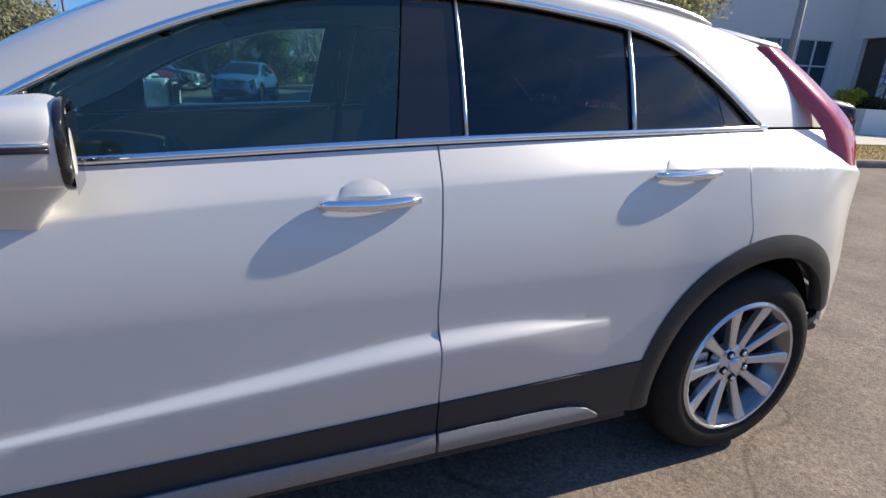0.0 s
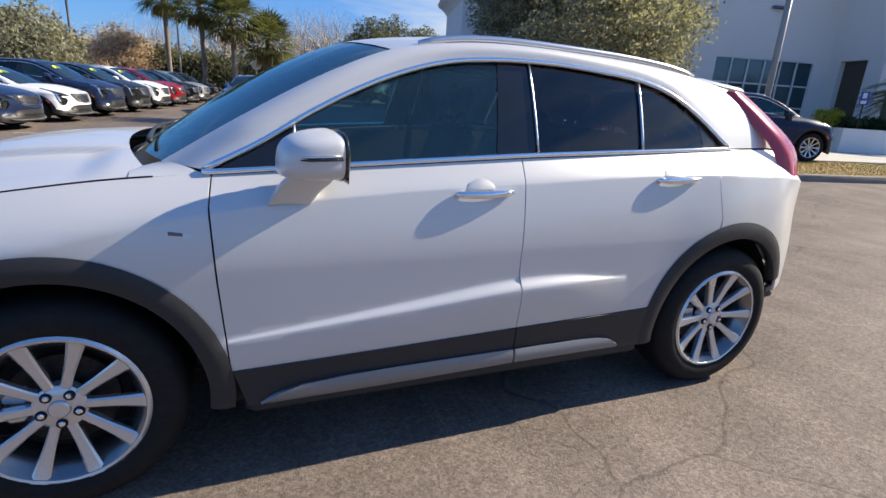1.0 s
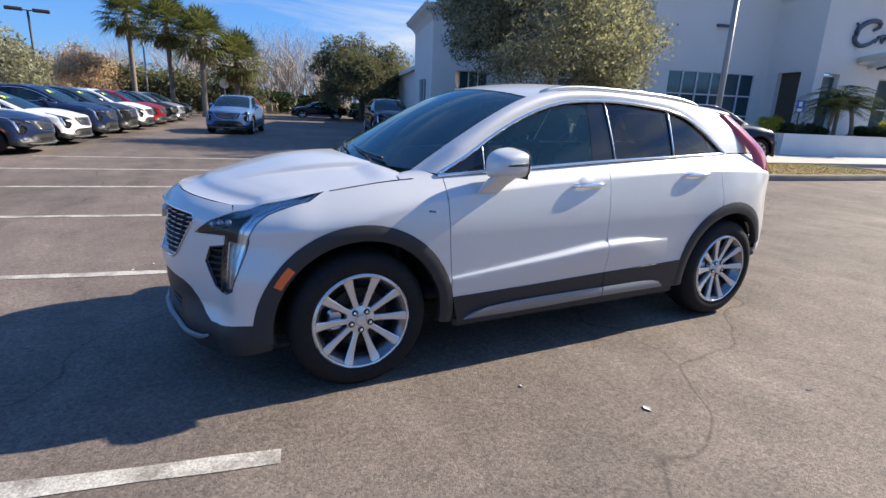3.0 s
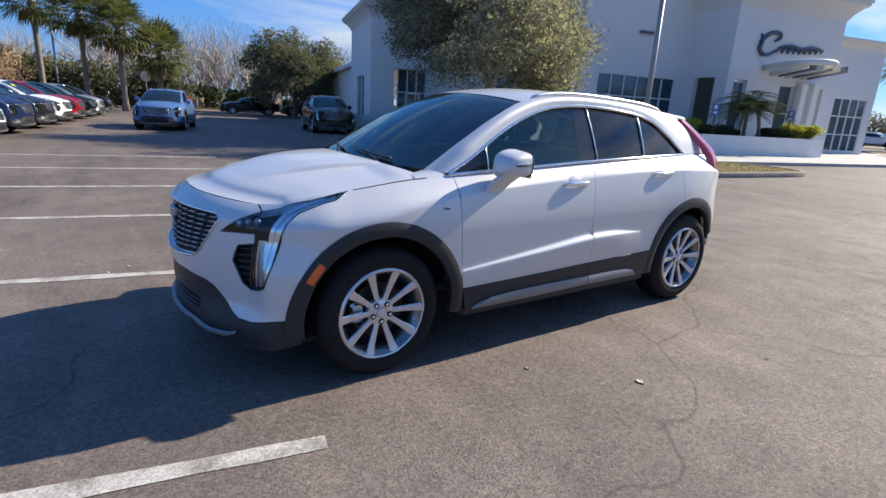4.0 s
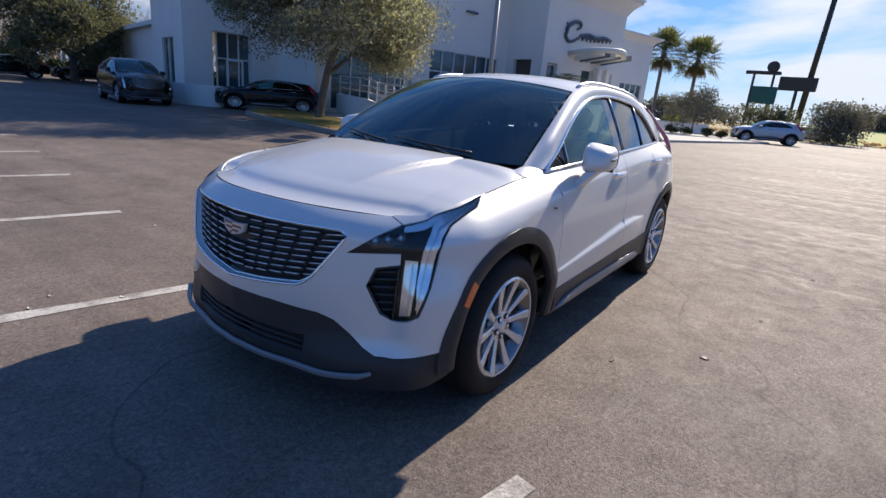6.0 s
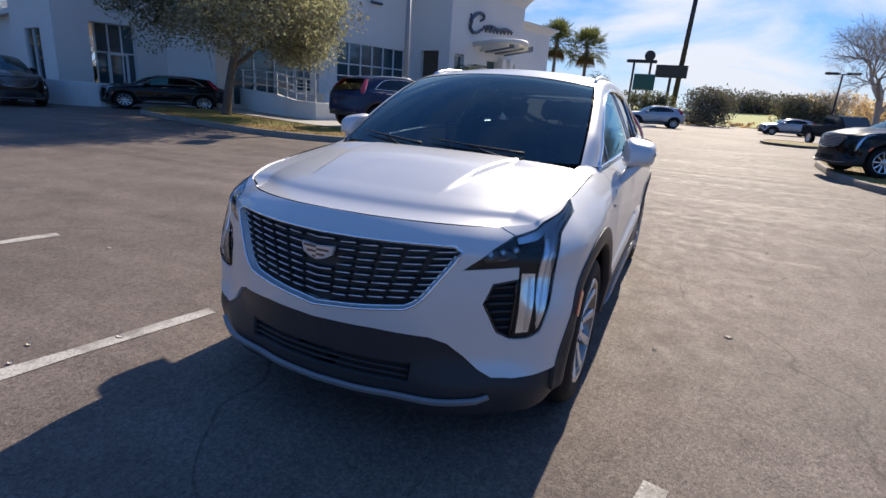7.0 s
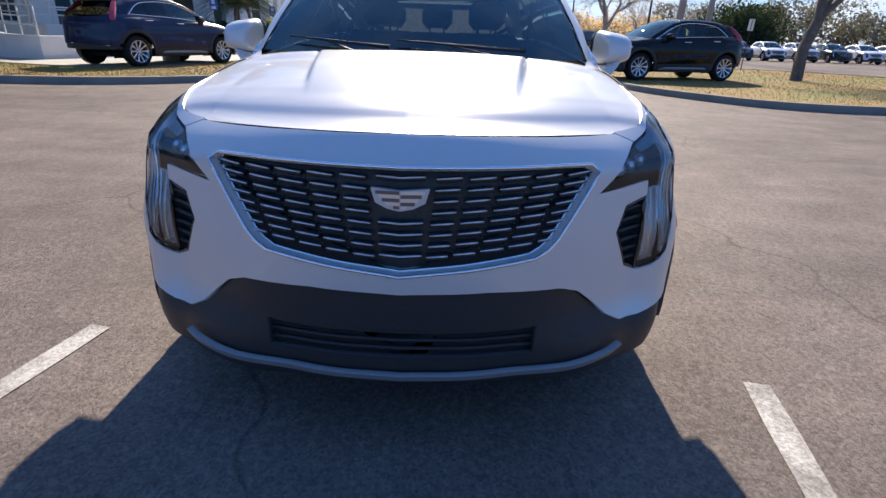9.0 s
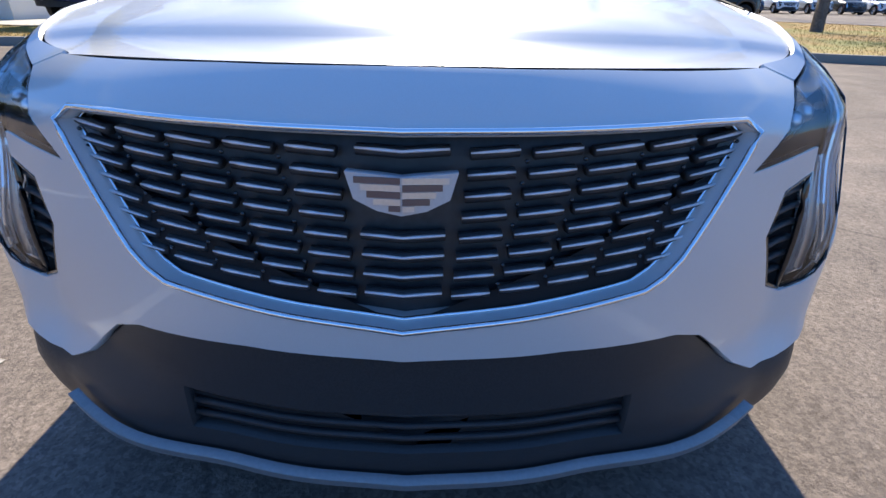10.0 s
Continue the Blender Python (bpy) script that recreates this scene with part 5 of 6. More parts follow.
    lip = Shape().sheet(lambda u, v: (lambda p: (p[0] + .006 * u, p[1], p[2] - .010 * u))(hood_fn(0, v * 2 - 1)), 1, n2)
    part("hood_lip", lip, VOID, car)
    if full:
        for s in for_sides:
            part("hood_seam", Shape().sheet(lambda u, v: (lambda p: (p[0], p[1] + s * .004 * v, p[2] - .012 - .012 * v))(hood_fn(u, s)), 30, 1), VOID, car)
            part("hood_joint", Shape().tube([(lambda p: (p[0], p[1] + s * .003, p[2] + .004))(hood_fn(.49 + .51 * i / 30, s)) for i in range(31)], .0034, 5), VOID, car, "", True)
    la, lz = [.795, .86, 1.0, 1.15, 1.31], [.9235, .9385, .9665, .9925, 1.0215]
    for s in for_sides:
        o = [(.752, .9445)] + list(zip(la, lz)) + [(a, ztop(a) + .0005) for a in np.linspace(1.31, .752, 18)]
        panel("hood_side", o, body(0, s), coat, car, step, .01)
    # cowl
    part("cowl", Shape().sheet(lambda u, v: ((-1.235 + .16 * (abs(2 * v - 1) ** 2)) * (1 - u) + (-1.10 + .07 * abs(2 * v - 1) ** 2) * u, (2 * v - 1) * .735, 1.078 - .012 * abs(2 * v - 1) + .01 * u), 3, 20), BLACK_PLASTIC, car)
    # windscreen and roof
    def screen(u, v):
        w = 2 * v - 1
        e = ROOF_EDGE(u * .8)
        c = (1 - w * w)
        return (e[0] - (.13 - .04 * u) * c, w * (e[1] - .012), e[2] + .012 * c * (1 - u) - .02 * (1 - u) * c + .045 * c * u + .012 * math.sin(math.pi * u) * c)
    part("windscreen", Shape().sheet(screen, 24, 30), GLASS_SCREEN, car, "curved windscreen", True).visible_shadow = False
    if full:
        def band(u, v):
            p = screen(.93 + .07 * u, v)
            return (p[0], p[1], p[2] - .004)
        part("screen_band", Shape().sheet(band, 2, 30), VOID, car, "", True)

    def roof(u, v):
        w = 2 * v - 1
        e = ROOF_EDGE(.8 + 1.9 * u)
        c = 1 - abs(w) ** 2.2
        return (e[0] - (.09 - .07 * u) * (1 - w * w) * (1 - u), w * e[1], e[2] + .046 * c)
    part("roof", Shape().sheet(roof, 40, 24), coat, car, "painted roof", True)
    for s in for_sides:
        # pillars and roof side
        def strip(u, v):
            k = 2.7 * u
            e = ROOF_EDGE(k)
            x = -.945 + u * (1.72 + .945) if u < .0 else float(np.interp(u, [0, .1, .2, .3, .4, .55, .7, .8, .88, .94, 1], [-.94, -.72, -.50, -.25, .0, .4, .80, 1.08, 1.22, 1.41, 1.80]))
            zz = DLO_TOP(x) if x < 1.40 else ztop(a_of(x))
            p = pillar(x, zz + .006, s)
            q = (e[0], s * e[1], e[2])
            c = math.sin(math.pi * v) * .018 * min(1.0, u / .08)
            return (p[0] + (q[0] - p[0]) * v - .3 * c * (u < .25), p[1] + (q[1] - p[1]) * v + s * c, p[2] + (q[2] - p[2]) * v + c)
        part("side_pillar", Shape().sheet(strip, 70, 12), coat, car, "painted pillar and roof side", True)
        # black edge between the glass and the pillar
        xs = list(np.linspace(-.93, 1.40, 60))
        top = [(x, DLO_TOP(x)) for x in xs]
        def glass_panel(name, x0, x1, mat, lab, lean0=0.0, lean1=0.0):
            up = [(x, DLO_TOP(x) - .004) for x in np.linspace(max(x0 + lean0, -.93), min(x1 + lean1, 1.40), 26)]
            dn = [(x, ztop(a_of(x)) + .003) for x in np.linspace(min(x1, 1.40), max(x0, -.93), 18)]
            return panel(name, up + dn, lambda x, z: pillar(x, z, s, -.012), mat, car, .07, .004, label=lab)
        glass_panel("front_quarter_glass", -.925, -.66, GLOSS_BLACK, "", 0.0, .02)
        gf = glass_panel("front_side_window", -.655, .10, GLASS_FRONT, "tinted front side window", .02, .06)
        glass_panel("door_pillar", .105, .285, GLOSS_BLACK, "gloss black door pillar", .06, .02)
        gr = glass_panel("rear_side_window", .29, .83, GLASS_REAR, "dark privacy glass", .02, .045)
        gq = glass_panel("rear_quarter_window", .845, 1.24, GLASS_REAR, "dark privacy glass", .045, -.02)
        glass_panel("quarter_trim", 1.245, 1.40, GLOSS_BLACK, "", -.02, 0)
        for o in (gf, gr, gq):
            o.visible_shadow = False
        if full:
            part("window_bar", Shape().tube([pillar(.838 + .045 * i / 6, ztop(a_of(.838)) + .01 + .28 * i / 6, s, -.004) for i in range(7)], .008, 6), SATIN, car, "", True)
            part("window_bar", Shape().tube([pillar(.288 + .02 * i / 6, ztop(a_of(.288)) + .01 + .34 * i / 6, s, -.004) for i in range(7)], .0055, 6), SATIN, car, "", True)
            part("window_bar", Shape().tube([pillar(-.655 + .01 * i / 4, ztop(a_of(-.655)) + .01 + .135 * i / 4, s, -.004) for i in range(5)], .005, 6), SATIN, car, "", True)
        rail = [pillar(x, z + .004, s, .003) for x, z in top]
        part("window_trim", Shape().tube(rail, .0115, 8), CHROME, car, "chrome window line", True)
        part("belt_trim", Shape().tube([pillar(x, ztop(a_of(x)) + .004, s, .004) for x in np.linspace(-.94, 1.43, 40)], .0115, 8, .9), CHROME, car, "chrome belt line", True)
        part("belt_gasket", Shape().tube([pillar(x, ztop(a_of(x)) - .006, s, .001) for x in np.linspace(-.92, 1.42, 40)], .0035, 6), VOID, car, "", True)
        # roof rail
        rr = []
        for i in range(25):
            q = i / 24
            e = ROOF_EDGE(.93 + 1.5 * q)
            lift = .010 * min(1, q / .10, (1 - q) / .12) ** .6
            rr.append((e[0], s * (e[1] - .012), e[2] + .004 + lift))
        part("roof_rail", Shape().tube(rr, [.010] + [.0125] * 23 + [.009], 10, 1.2), SATIN, car, "satin silver roof rail", True)
        # wing
        wing = [(1.325, 1.024), (1.5, ztop(1.5) - .002), (1.7, ztop(1.7) - .002), (a_of(-1.0), ztop(a_of(-1.0)) - .002), (a_of(-.916), ztop(a_of(-.916)) - .002), (a_of(-.928), 1.0), (a_of(-.917), .77), (a_of(-.892), .44), (a_of(-.905), .44)] + \
            ring(FRONT_AXLE, HUB_Z, .49, 10, 127.9, 22) + [(1.06, .7855), (.9585, .8005), (.96, .83), (.99, .885), (1.05, .93), (1.135, .96), (1.244, .985)]
        panel("front_wing", wing, body(0, s), coat, car, step, .016, label="painted front wing", ridge=shoulder if full else None)
        def wing_top(u, v):
            x = -1.15 + .215 * u
            o = W(a_of(x), ztop(a_of(x)) - .002)
            q = (-1.15 + .095 * u, .70 + .032 * u, 1.088 + .03 * u)
            return (o[0] + (q[0] - o[0]) * v, s * (o[1] + (q[1] - o[1]) * v), o[2] + (q[2] - o[2]) * v + .006 * math.sin(math.pi * v))
        part("wing_top", Shape().sheet(wing_top, 10, 6), coat, car, "", True)
        # doors
        fd = [(a_of(x), ztop(a_of(x)) - .005) for x in np.linspace(-.911, .203, 14)] + [(a_of(.197), .98), (a_of(.187), .75), (a_of(.2), .50), (a_of(.203), .473), (a_of(-.3), .457), (a_of(-.887), .443), (a_of(-.911), .77), (a_of(-.922), 1.0)]
        d1 = panel("front_door", fd, body(0, s), coat, car, step * .6, .016, label="painted front door", ridge=crease if full else None)
        arc = ring(REAR_AXLE, HUB_Z, .49, 166, 108, 14)
        rd = [(a_of(x), ztop(a_of(x)) - .005) for x in np.linspace(.208, 1.226, 14)] + [(a_of(1.228), 1.10), (a_of(1.236), 1.0), (a_of(1.255), .90)] + arc[::-1] + [(a_of(.91), .492), (a_of(.208), .473), (a_of(.205), .50), (a_of(.192), .75), (a_of(.202), .98)]
        d2 = panel("rear_door", rd, body(0, s), coat, car, step * .6, .016, label="painted rear door", ridge=crease if full else None)
        for d, x0, z in ((d1, -.10, 1.030), (d2, .855, 1.076)):
            bar = Shape()
            pts = [(x0 + .24 * q, 0, z - .004 * (1 - abs(2 * q - 1)) + .004 * q) for q in np.linspace(0, 1, 9)]
            pts = [(p[0], s * (W(a_of(p[0]), p[2])[1] + .021 - .011 * abs(2 * i / 8 - 1) ** 3), p[2]) for i, p in enumerate(pts)]
            bar.tube(pts, [.008, .0115, .013, .0135, .0135, .0135, .013, .012, .009], 10, 1.05)
            hd = part("door_handle", bar, CHROME, d, "chrome pull handle", True)
            for xx in (x0 + .025, x0 + .205):
                w = W(a_of(xx), z)
                part("handle_foot", Shape().tube([(xx, s * (w[1] - .01), z), (xx, s * (w[1] + .022), z)], .011, 8), CHROME, hd, "", True)
            if full:
                wq = W(a_of(x0 + .11), z)
                mm = Matrix.Translation((x0 + .11, s * (wq[1] - .0), z)) @ Matrix.Rotation(radians(-90 * s), 4, "X")
                cap = Shape().sheet(lambda u, v: (x0 + .05 + .12 * u, s * (W(a_of(x0 + .05 + .12 * u), z + .016 + .038 * v * math.sin(math.pi * min(max(u, .0), 1)) ** .5)[1] + .006 * math.sin(math.pi * u) + .0015), z + .016 + .038 * v * math.sin(math.pi * u) ** .5), 12, 4)
                part("handle_cap", cap, coat, hd, "", True)
        # quarter panel
        arc2 = ring(REAR_AXLE, HUB_Z, .49, 106, 12, 20)
        qp = [(a_of(x), ztop(a_of(x)) - .003) for x in np.linspace(1.232, 1.95, 10)] + [(4.95, 1.15), (end, 1.1), (end, .55), (4.95, .5), (a_of(1.88), .46)] + arc2[::-1] + [(a_of(1.26), .90), (a_of(1.241), 1.0), (a_of(1.233), 1.10)]
        panel("quarter_panel", qp, body(0, s), coat, car, step, .014, label="painted rear quarter panel", ridge=shoulder if full else None)
        panel("rear_lower_bumper", [(4.70, .475), (4.95, .49), (end, .54), (end, .40), (4.9, .41), (4.70, .45)], body(-.02, s), BLACK_PLASTIC, car, .08, .02)
        # tail lamp on the rear corner
        ta = Line((0, 1.555, .572, 1.478), (.35, 1.655, .665, 1.36), (.7, 1.775, .765, 1.21), (1, 1.83, .812, 1.065))
        tb = Line((0, 1.64, .56, 1.478), (.35, 1.77, .645, 1.36), (.7, 1.90, .735, 1.21), (1, 1.93, .772, 1.055))
        def tail(u, v):
            p, q = ta(u), tb(u)
            p = (p[0] - .05, p[1] + .004, p[2])
            c = .03 * bump(v * 3) - .014 + .008 * math.sin(math.pi * v)
            return (p[0] + (q[0] - p[0]) * v + c * .4, s * (p[1] + (q[1] - p[1]) * v + c), p[2] + (q[2] - p[2]) * v)
        part("tail_lamp", Shape().sheet(tail, 16, 8), RED_LENS, car, "tall red blade tail lamp", True)
        # lower cladding
        for nm, x0, x1 in (("front", -.884, .2), ("rear", .206, .925)):
            zt = Line((-.89, .44), (.2, .47), (.95, .489))
            zb = Line((-.89, .285), (.2, .30), (.95, .30))
            o = [(a_of(x), zt(x)) for x in np.linspace(x0, x1, 9)] + [(a_of(x), zb(x)) for x in np.linspace(x1 + (.03 if nm == "rear" else 0), x0 + (-.0 if nm == "rear" else .045), 9)]
            c = panel("door_cladding", o, body(.006, s), BLACK_PLASTIC, car, step * 1.3, .02, label="matt black lower cladding")
            if nm == "front":
                st = [(-.80, .295), (-.74, .332), (-.66, .358), (-.5, .368), (-.3, .372), (.198, .375), (.198, .315), (-.3, .302)]
            else:
                st = [(.208, .375), (.55, .376), (.64, .372), (.70, .358), (.745, .325), (.74, .316), (.6, .316), (.208, .315)]
            panel("sill_strip", [(a_of(x), z) for x, z in st], lambda a, z: body(.012 + .014 * math.sin(math.pi * min(1, max(0, (z - .29) / .09))), s)(a, z), SKID, c, step * .8, .02, label="satin silver sill strip")
        part("sill_under", Shape().box((-.85, s * .84 - .06, .235), (.92, s * .84 + .06, .31), None, .02), BLACK_PLASTIC, car)
        # wheel arches
        for ax, w0, w1 in ((FRONT_AXLE, -8, 187), (REAR_AXLE, 22, 188)):
            ro, ri = ring(ax, HUB_Z, .512, w0, w1, 40), ring(ax, HUB_Z, .433, w1, w0, 40)
            panel("arch_flare", ro + ri, lambda a, z: body(.004 + .009 * math.sin(math.pi * min(1, max(0, (.515 - math.hypot(W(a, .6)[0] - ax, z - HUB_Z)) / .09))), s)(a, z), BLACK_PLASTIC, car, step * .9, .05, label="matt black wheel arch flare")
            liner = Shape()
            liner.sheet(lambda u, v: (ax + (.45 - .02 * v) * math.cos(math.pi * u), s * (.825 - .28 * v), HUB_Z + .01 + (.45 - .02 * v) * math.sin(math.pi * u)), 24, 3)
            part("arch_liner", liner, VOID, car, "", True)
            # flat black sheet added as the deep shade behind the wheel
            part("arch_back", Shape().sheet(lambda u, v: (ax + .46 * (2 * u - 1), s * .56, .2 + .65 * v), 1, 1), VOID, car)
            wheel(car, ax, s, full)
        panel("side_marker", [p for p in ring(FRONT_AXLE, HUB_Z, .485, 137, 150, 4)] + [p for p in ring(FRONT_AXLE, HUB_Z, .447, 150, 137, 4)], body(.017, s), AMBER, car, .03, .006, label="amber side marker")
        headlamp(car, s, .035 if full else .08, full)
        vent(car, s, .04 if full else .08, full)
        mirror_of(car, s, coat)
        if full:
            bd = panel("wing_badge", [(a_of(-1.045), .938), (a_of(-.975), .926), (a_of(-.975), .909), (a_of(-1.045), .918)], body(.004, s), SATIN, car, .03, .004, label="small plain chrome badge")
            panel("badge_bar", [(a_of(-1.04), .934), (a_of(-1.0), .927), (a_of(-1.0), .917), (a_of(-1.04), .922)], body(.0055, s), CREST_GREY, bd, .03, .002)
    # underbody, tailgate, spoiler
    part("underbody", Shape().box((-1.95, -.6, .22), (1.62, .6, .34), None, .05), VOID, car)
    part("cabin_floor", Shape().box((-1.0, -.84, .40), (1.9, .84, .46), None, .02), DASH, car)
    part("firewall", Shape().box((-1.16, -.74, .42), (-1.10, .74, 1.06), None, .02), VOID, car)
    part("spoiler", Shape().box((1.42, -.55, 1.475), (1.78, .55, 1.51), Matrix.Translation((0, 0, 2.23)) @ Matrix.Rotation(radians(6), 4, "Y") @ Matrix.Translation((0, 0, -2.06)), .016), coat, car, "painted roof spoiler", True, 40)
    tg = Shape().sheet(lambda u, v: (1.60 + .40 * u - .03 * (2 * v - 1) ** 2, (2 * v - 1) * (.54 + .18 * u), 1.46 - .30 * u), 8, 12)
    part("rear_window", tg, GLASS_REAR, car, "", True)
    if full:
        for sy in (-.37, .37):
            seat_of(car, .02, sy, SEAT)
        for sy in (-.40, 0.0, .40):
            seat_of(car, .88, sy, SEAT)
        ds = Shape().sheet(lambda u, v: (-1.06 + .62 * u, (2 * v - 1) * .76, .98 + .05 * math.sin(math.pi * min(u * 1.2, 1)) * (1 - .3 * abs(2 * v - 1)) - .35 * max(0, u - .75)), 12, 16)
        part("dashboard", ds, DASH, car, "dark dashboard", True)
        part("dash_front", Shape().box((-.62, -.76, .5), (-.46, .76, .93), None, .04), DASH, car, "", True, 50)
        part("centre_screen", Shape().box((-.50, -.12, .93), (-.485, .14, 1.06), Matrix.Rotation(radians(0), 4, "Y"), .005), GLOSS_BLACK, car)
        mw = Matrix.Translation((-.36, -.37, .94)) @ Matrix.Rotation(radians(66), 4, "Y")
        sw = Shape().tube([mw @ Vector((.185 * math.cos(w), .185 * math.sin(w), 0)) for w in np.linspace(0, 2 * math.pi, 33)[:-1]], .014, 8, closed=True)
        st = part("steering_wheel", sw, SEAT, car, "dark steering wheel", True)
        part("steering_boss", Shape().lathe([(0, .03), (.06, .02), (.07, 0), (0, 0)], 16, mw), SEAT, st, "", True, 50)
        for w in (0, 180, 270):
            part("wheel_spoke", Shape().tube([mw @ Vector((.05 * math.cos(radians(w + 90)), .05 * math.sin(radians(w + 90)), .005)), mw @ Vector((.18 * math.cos(radians(w + 90)), .18 * math.sin(radians(w + 90)), 0))], .014, 8, .6), SATIN, st, "", True)
        part("rear_view_mirror", Shape().box((-.47, -.12, 1.40), (-.44, .12, 1.465), None, .014), GLOSS_BLACK, car, "", True, 50)
        part("mirror_stalk", Shape().tube([(-.46, 0, 1.45), (-.47, 0, 1.53)], .012), GLOSS_BLACK, car)
        part("headliner", Shape().sheet(lambda u, v: (lambda p: (p[0], p[1] * .98, p[2] - .045))(roof(u, v)), 8, 8), DASH, car, "", True)
        for s in for_sides:
            part("door_card", Shape().sheet(lambda u, v: (-.92 + 2.3 * u, s * (.80 - .03 * math.sin(math.pi * v)), .46 + (.62 + .09 * u) * v), 8, 4), DASH, car, "", True)
            part("seat_belt", Shape().tube([(.24, s * .66, 1.42), (.22, s * .62, 1.1), (.18, s * .58, .8)], .022, 4, .15), SEAT, car)
        part("price_sheet", Shape().box((-.11, -.13, -.002), (.11, .13, .002), Matrix.Translation((-.80, .50, 1.055)) @ Matrix.Rotation(radians(-22), 4, "Y") @ Matrix.Rotation(radians(20), 4, "Z"), .0), PAPER, car, "pale printed sheet inside the glass")
        # wipers
        for y0, y1, dx in ((-.45, .12, 0), (.15, .62, .02)):
            pts = [(lambda p: (p[0] - .012, p[1], p[2] + .016))(screen(.035 + .05 * (i / 8), .5 + (y0 + (y1 - y0) * i / 8) / 1.46)) for i in range(9)]
            part("wiper", Shape().tube(pts, [.011, .01, .009, .009, .008, .007, .006, .005, .004], 6, .8), BLACK_PLASTIC, car, "black wiper", True)
            part("wiper_arm", Shape().tube([(-1.19, y0, 1.10), (-1.15, y0 + .15, 1.125), pts[5]], [.012, .009, .006], 6, .7), BLACK_PLASTIC, car, "", True)
        part("antenna", Shape().box((1.2, -.02, 1.60), (1.36, .02, 1.65), None, .018), coat, car, "", True, 50)
    return car


_hf = [W(a, ztop(a) - .002) for a in np.linspace(0, .76, 40)]
HOOD_Y, HOOD_X = [q[1] for q in _hf], [q[0] for q in _hf]
_he = [W(a, ztop(a) - .001) for a in np.linspace(.735, a_of(-1.0), 60)]
_hx, _hy, _hz = [q[0] for q in _he], [q[1] for q in _he], [q[2] for q in _he]
hood_edge = lambda x: float(np.interp(x, _hx, _hy))
hood_z = lambda x: float(np.interp(x, _hx, _hz))
hood_crown = Line((-2.0, .010), (-1.85, .028), (-1.6, .048), (-1.4, .050), (-1.2, .042), (-.95, .02))


# ---------- trees and plants ----------
BARK = material("grey_brown_bark", (0.13, 0.105, 0.085), 0.9, grain=0.3, scale=18, bump=0.8, bump_scale=25, patch=0.5, second=(0.2, 0.18, 0.15), patch_scale=3)
PALM_BARK = material("palm_trunk_bark", (0.22, 0.185, 0.15), 0.9, grain=0.3, scale=14, bump=0.8, bump_scale=18)
OAK_LEAF = leaf_material("olive_oak_leaves", (0.255, 0.25, 0.185), 0.5, 0.42)
FAR_LEAF = leaf_material("hazy_far_leaves", (0.20, 0.185, 0.14), 0.35, 0.2)
MID_LEAF = leaf_material("deep_olive_leaves", (0.14, 0.14, 0.085), 0.4, 0.35)
GREY_LEAF = leaf_material("grey_oak_leaves", (0.15, 0.145, 0.12), 0.4, 0.2)
DARK_LEAF = leaf_material("dark_green_leaves", (0.040, 0.058, 0.028), 0.40, 0.25)
PALM_LEAF = leaf_material("palm_leaves", (0.115, 0.125, 0.05), 0.45)
DEAD_LEAF = leaf_material("dead_palm_skirt", (0.24, 0.17, 0.09), 0.40)
TWIG = material("bare_grey_twigs", (0.42, 0.36, 0.30), 0.9, island=0.25)
RUST_LEAF = leaf_material("rusty_winter_leaves", (0.62, 0.47, 0.35), 0.35)
YELLOW_LEAF = leaf_material("yellow_green_leaves", (0.34, 0.34, 0.05), 0.40)


def leaves(centres, count, size, rs):
    """Many small bent leaves in clumps round the given points."""
    v, f = [], []
    idx = rs.randint(0, len(centres), count)
    for i in idx:
        c, r = centres[i]
        d = rs.normal(size=3)
        d /= np.linalg.norm(d) + 1e-9
        p = np.array(c) + d * r * rs.uniform(.35, 1.0) ** .6 * np.array([1, 1, .75])
        a = rs.normal(size=3)
        a /= np.linalg.norm(a)
        b = np.cross(a, rs.normal(size=3))
        b /= np.linalg.norm(b) + 1e-9
        s = size * rs.uniform(.6, 1.4)
        k = len(v)
        v += [tuple(p - a * s), tuple(p + b * s * .45), tuple(p + a * s), tuple(p - b * s * .45)]
        f.append((k, k + 1, k + 2, k + 3))
    sh = Shape()
    sh.v, sh.f = v, f
    return sh


def limbs(base, high, r, rs, forks=3, levels=4, spread=.55, lean=(0, 0), sides=5, first=.35):
    """Trunk and branches as tapered tubes; gives the shape and the ends of the twigs."""
    sh, tips = Shape(), []

    def grow(p, d, length, rad, level):
        n = 3
        pts, rads = [p], [rad]
        q = p
        for i in range(n):
            d = (d + Vector(rs.normal(size=3) * .10)).normalized()
            q = q + d * (length / n)
            pts.append(q), rads.append(rad * (1 - .32 * (i + 1) / n))
        sh.tube(pts, rads, sides if level < 2 else 3, caps=False)
        if level >= levels:
            tips.append(tuple(q))
            return
        if level >= levels - 1:
            tips.append(tuple(pts[2]))
        k = forks + (level == 0)
        for j in range(k):
            w = 2 * math.pi * (j + rs.uniform(-.3, .3)) / k
            side = d.orthogonal().normalized()
            side.rotate(Matrix.Rotation(w, 3, d).to_quaternion())
            nd = (d * (1 - spread * .5) + side * spread * rs.uniform(.7, 1.3) + Vector((0, 0, .12))).normalized()
            grow(pts[-1 if j < 2 else -2], nd, length * rs.uniform(.6, .85), rads[-1] * .75, level + 1)
    grow(Vector(base), Vector((lean[0], lean[1], 1)).normalized(), high * first, r, 0)
    return sh, tips


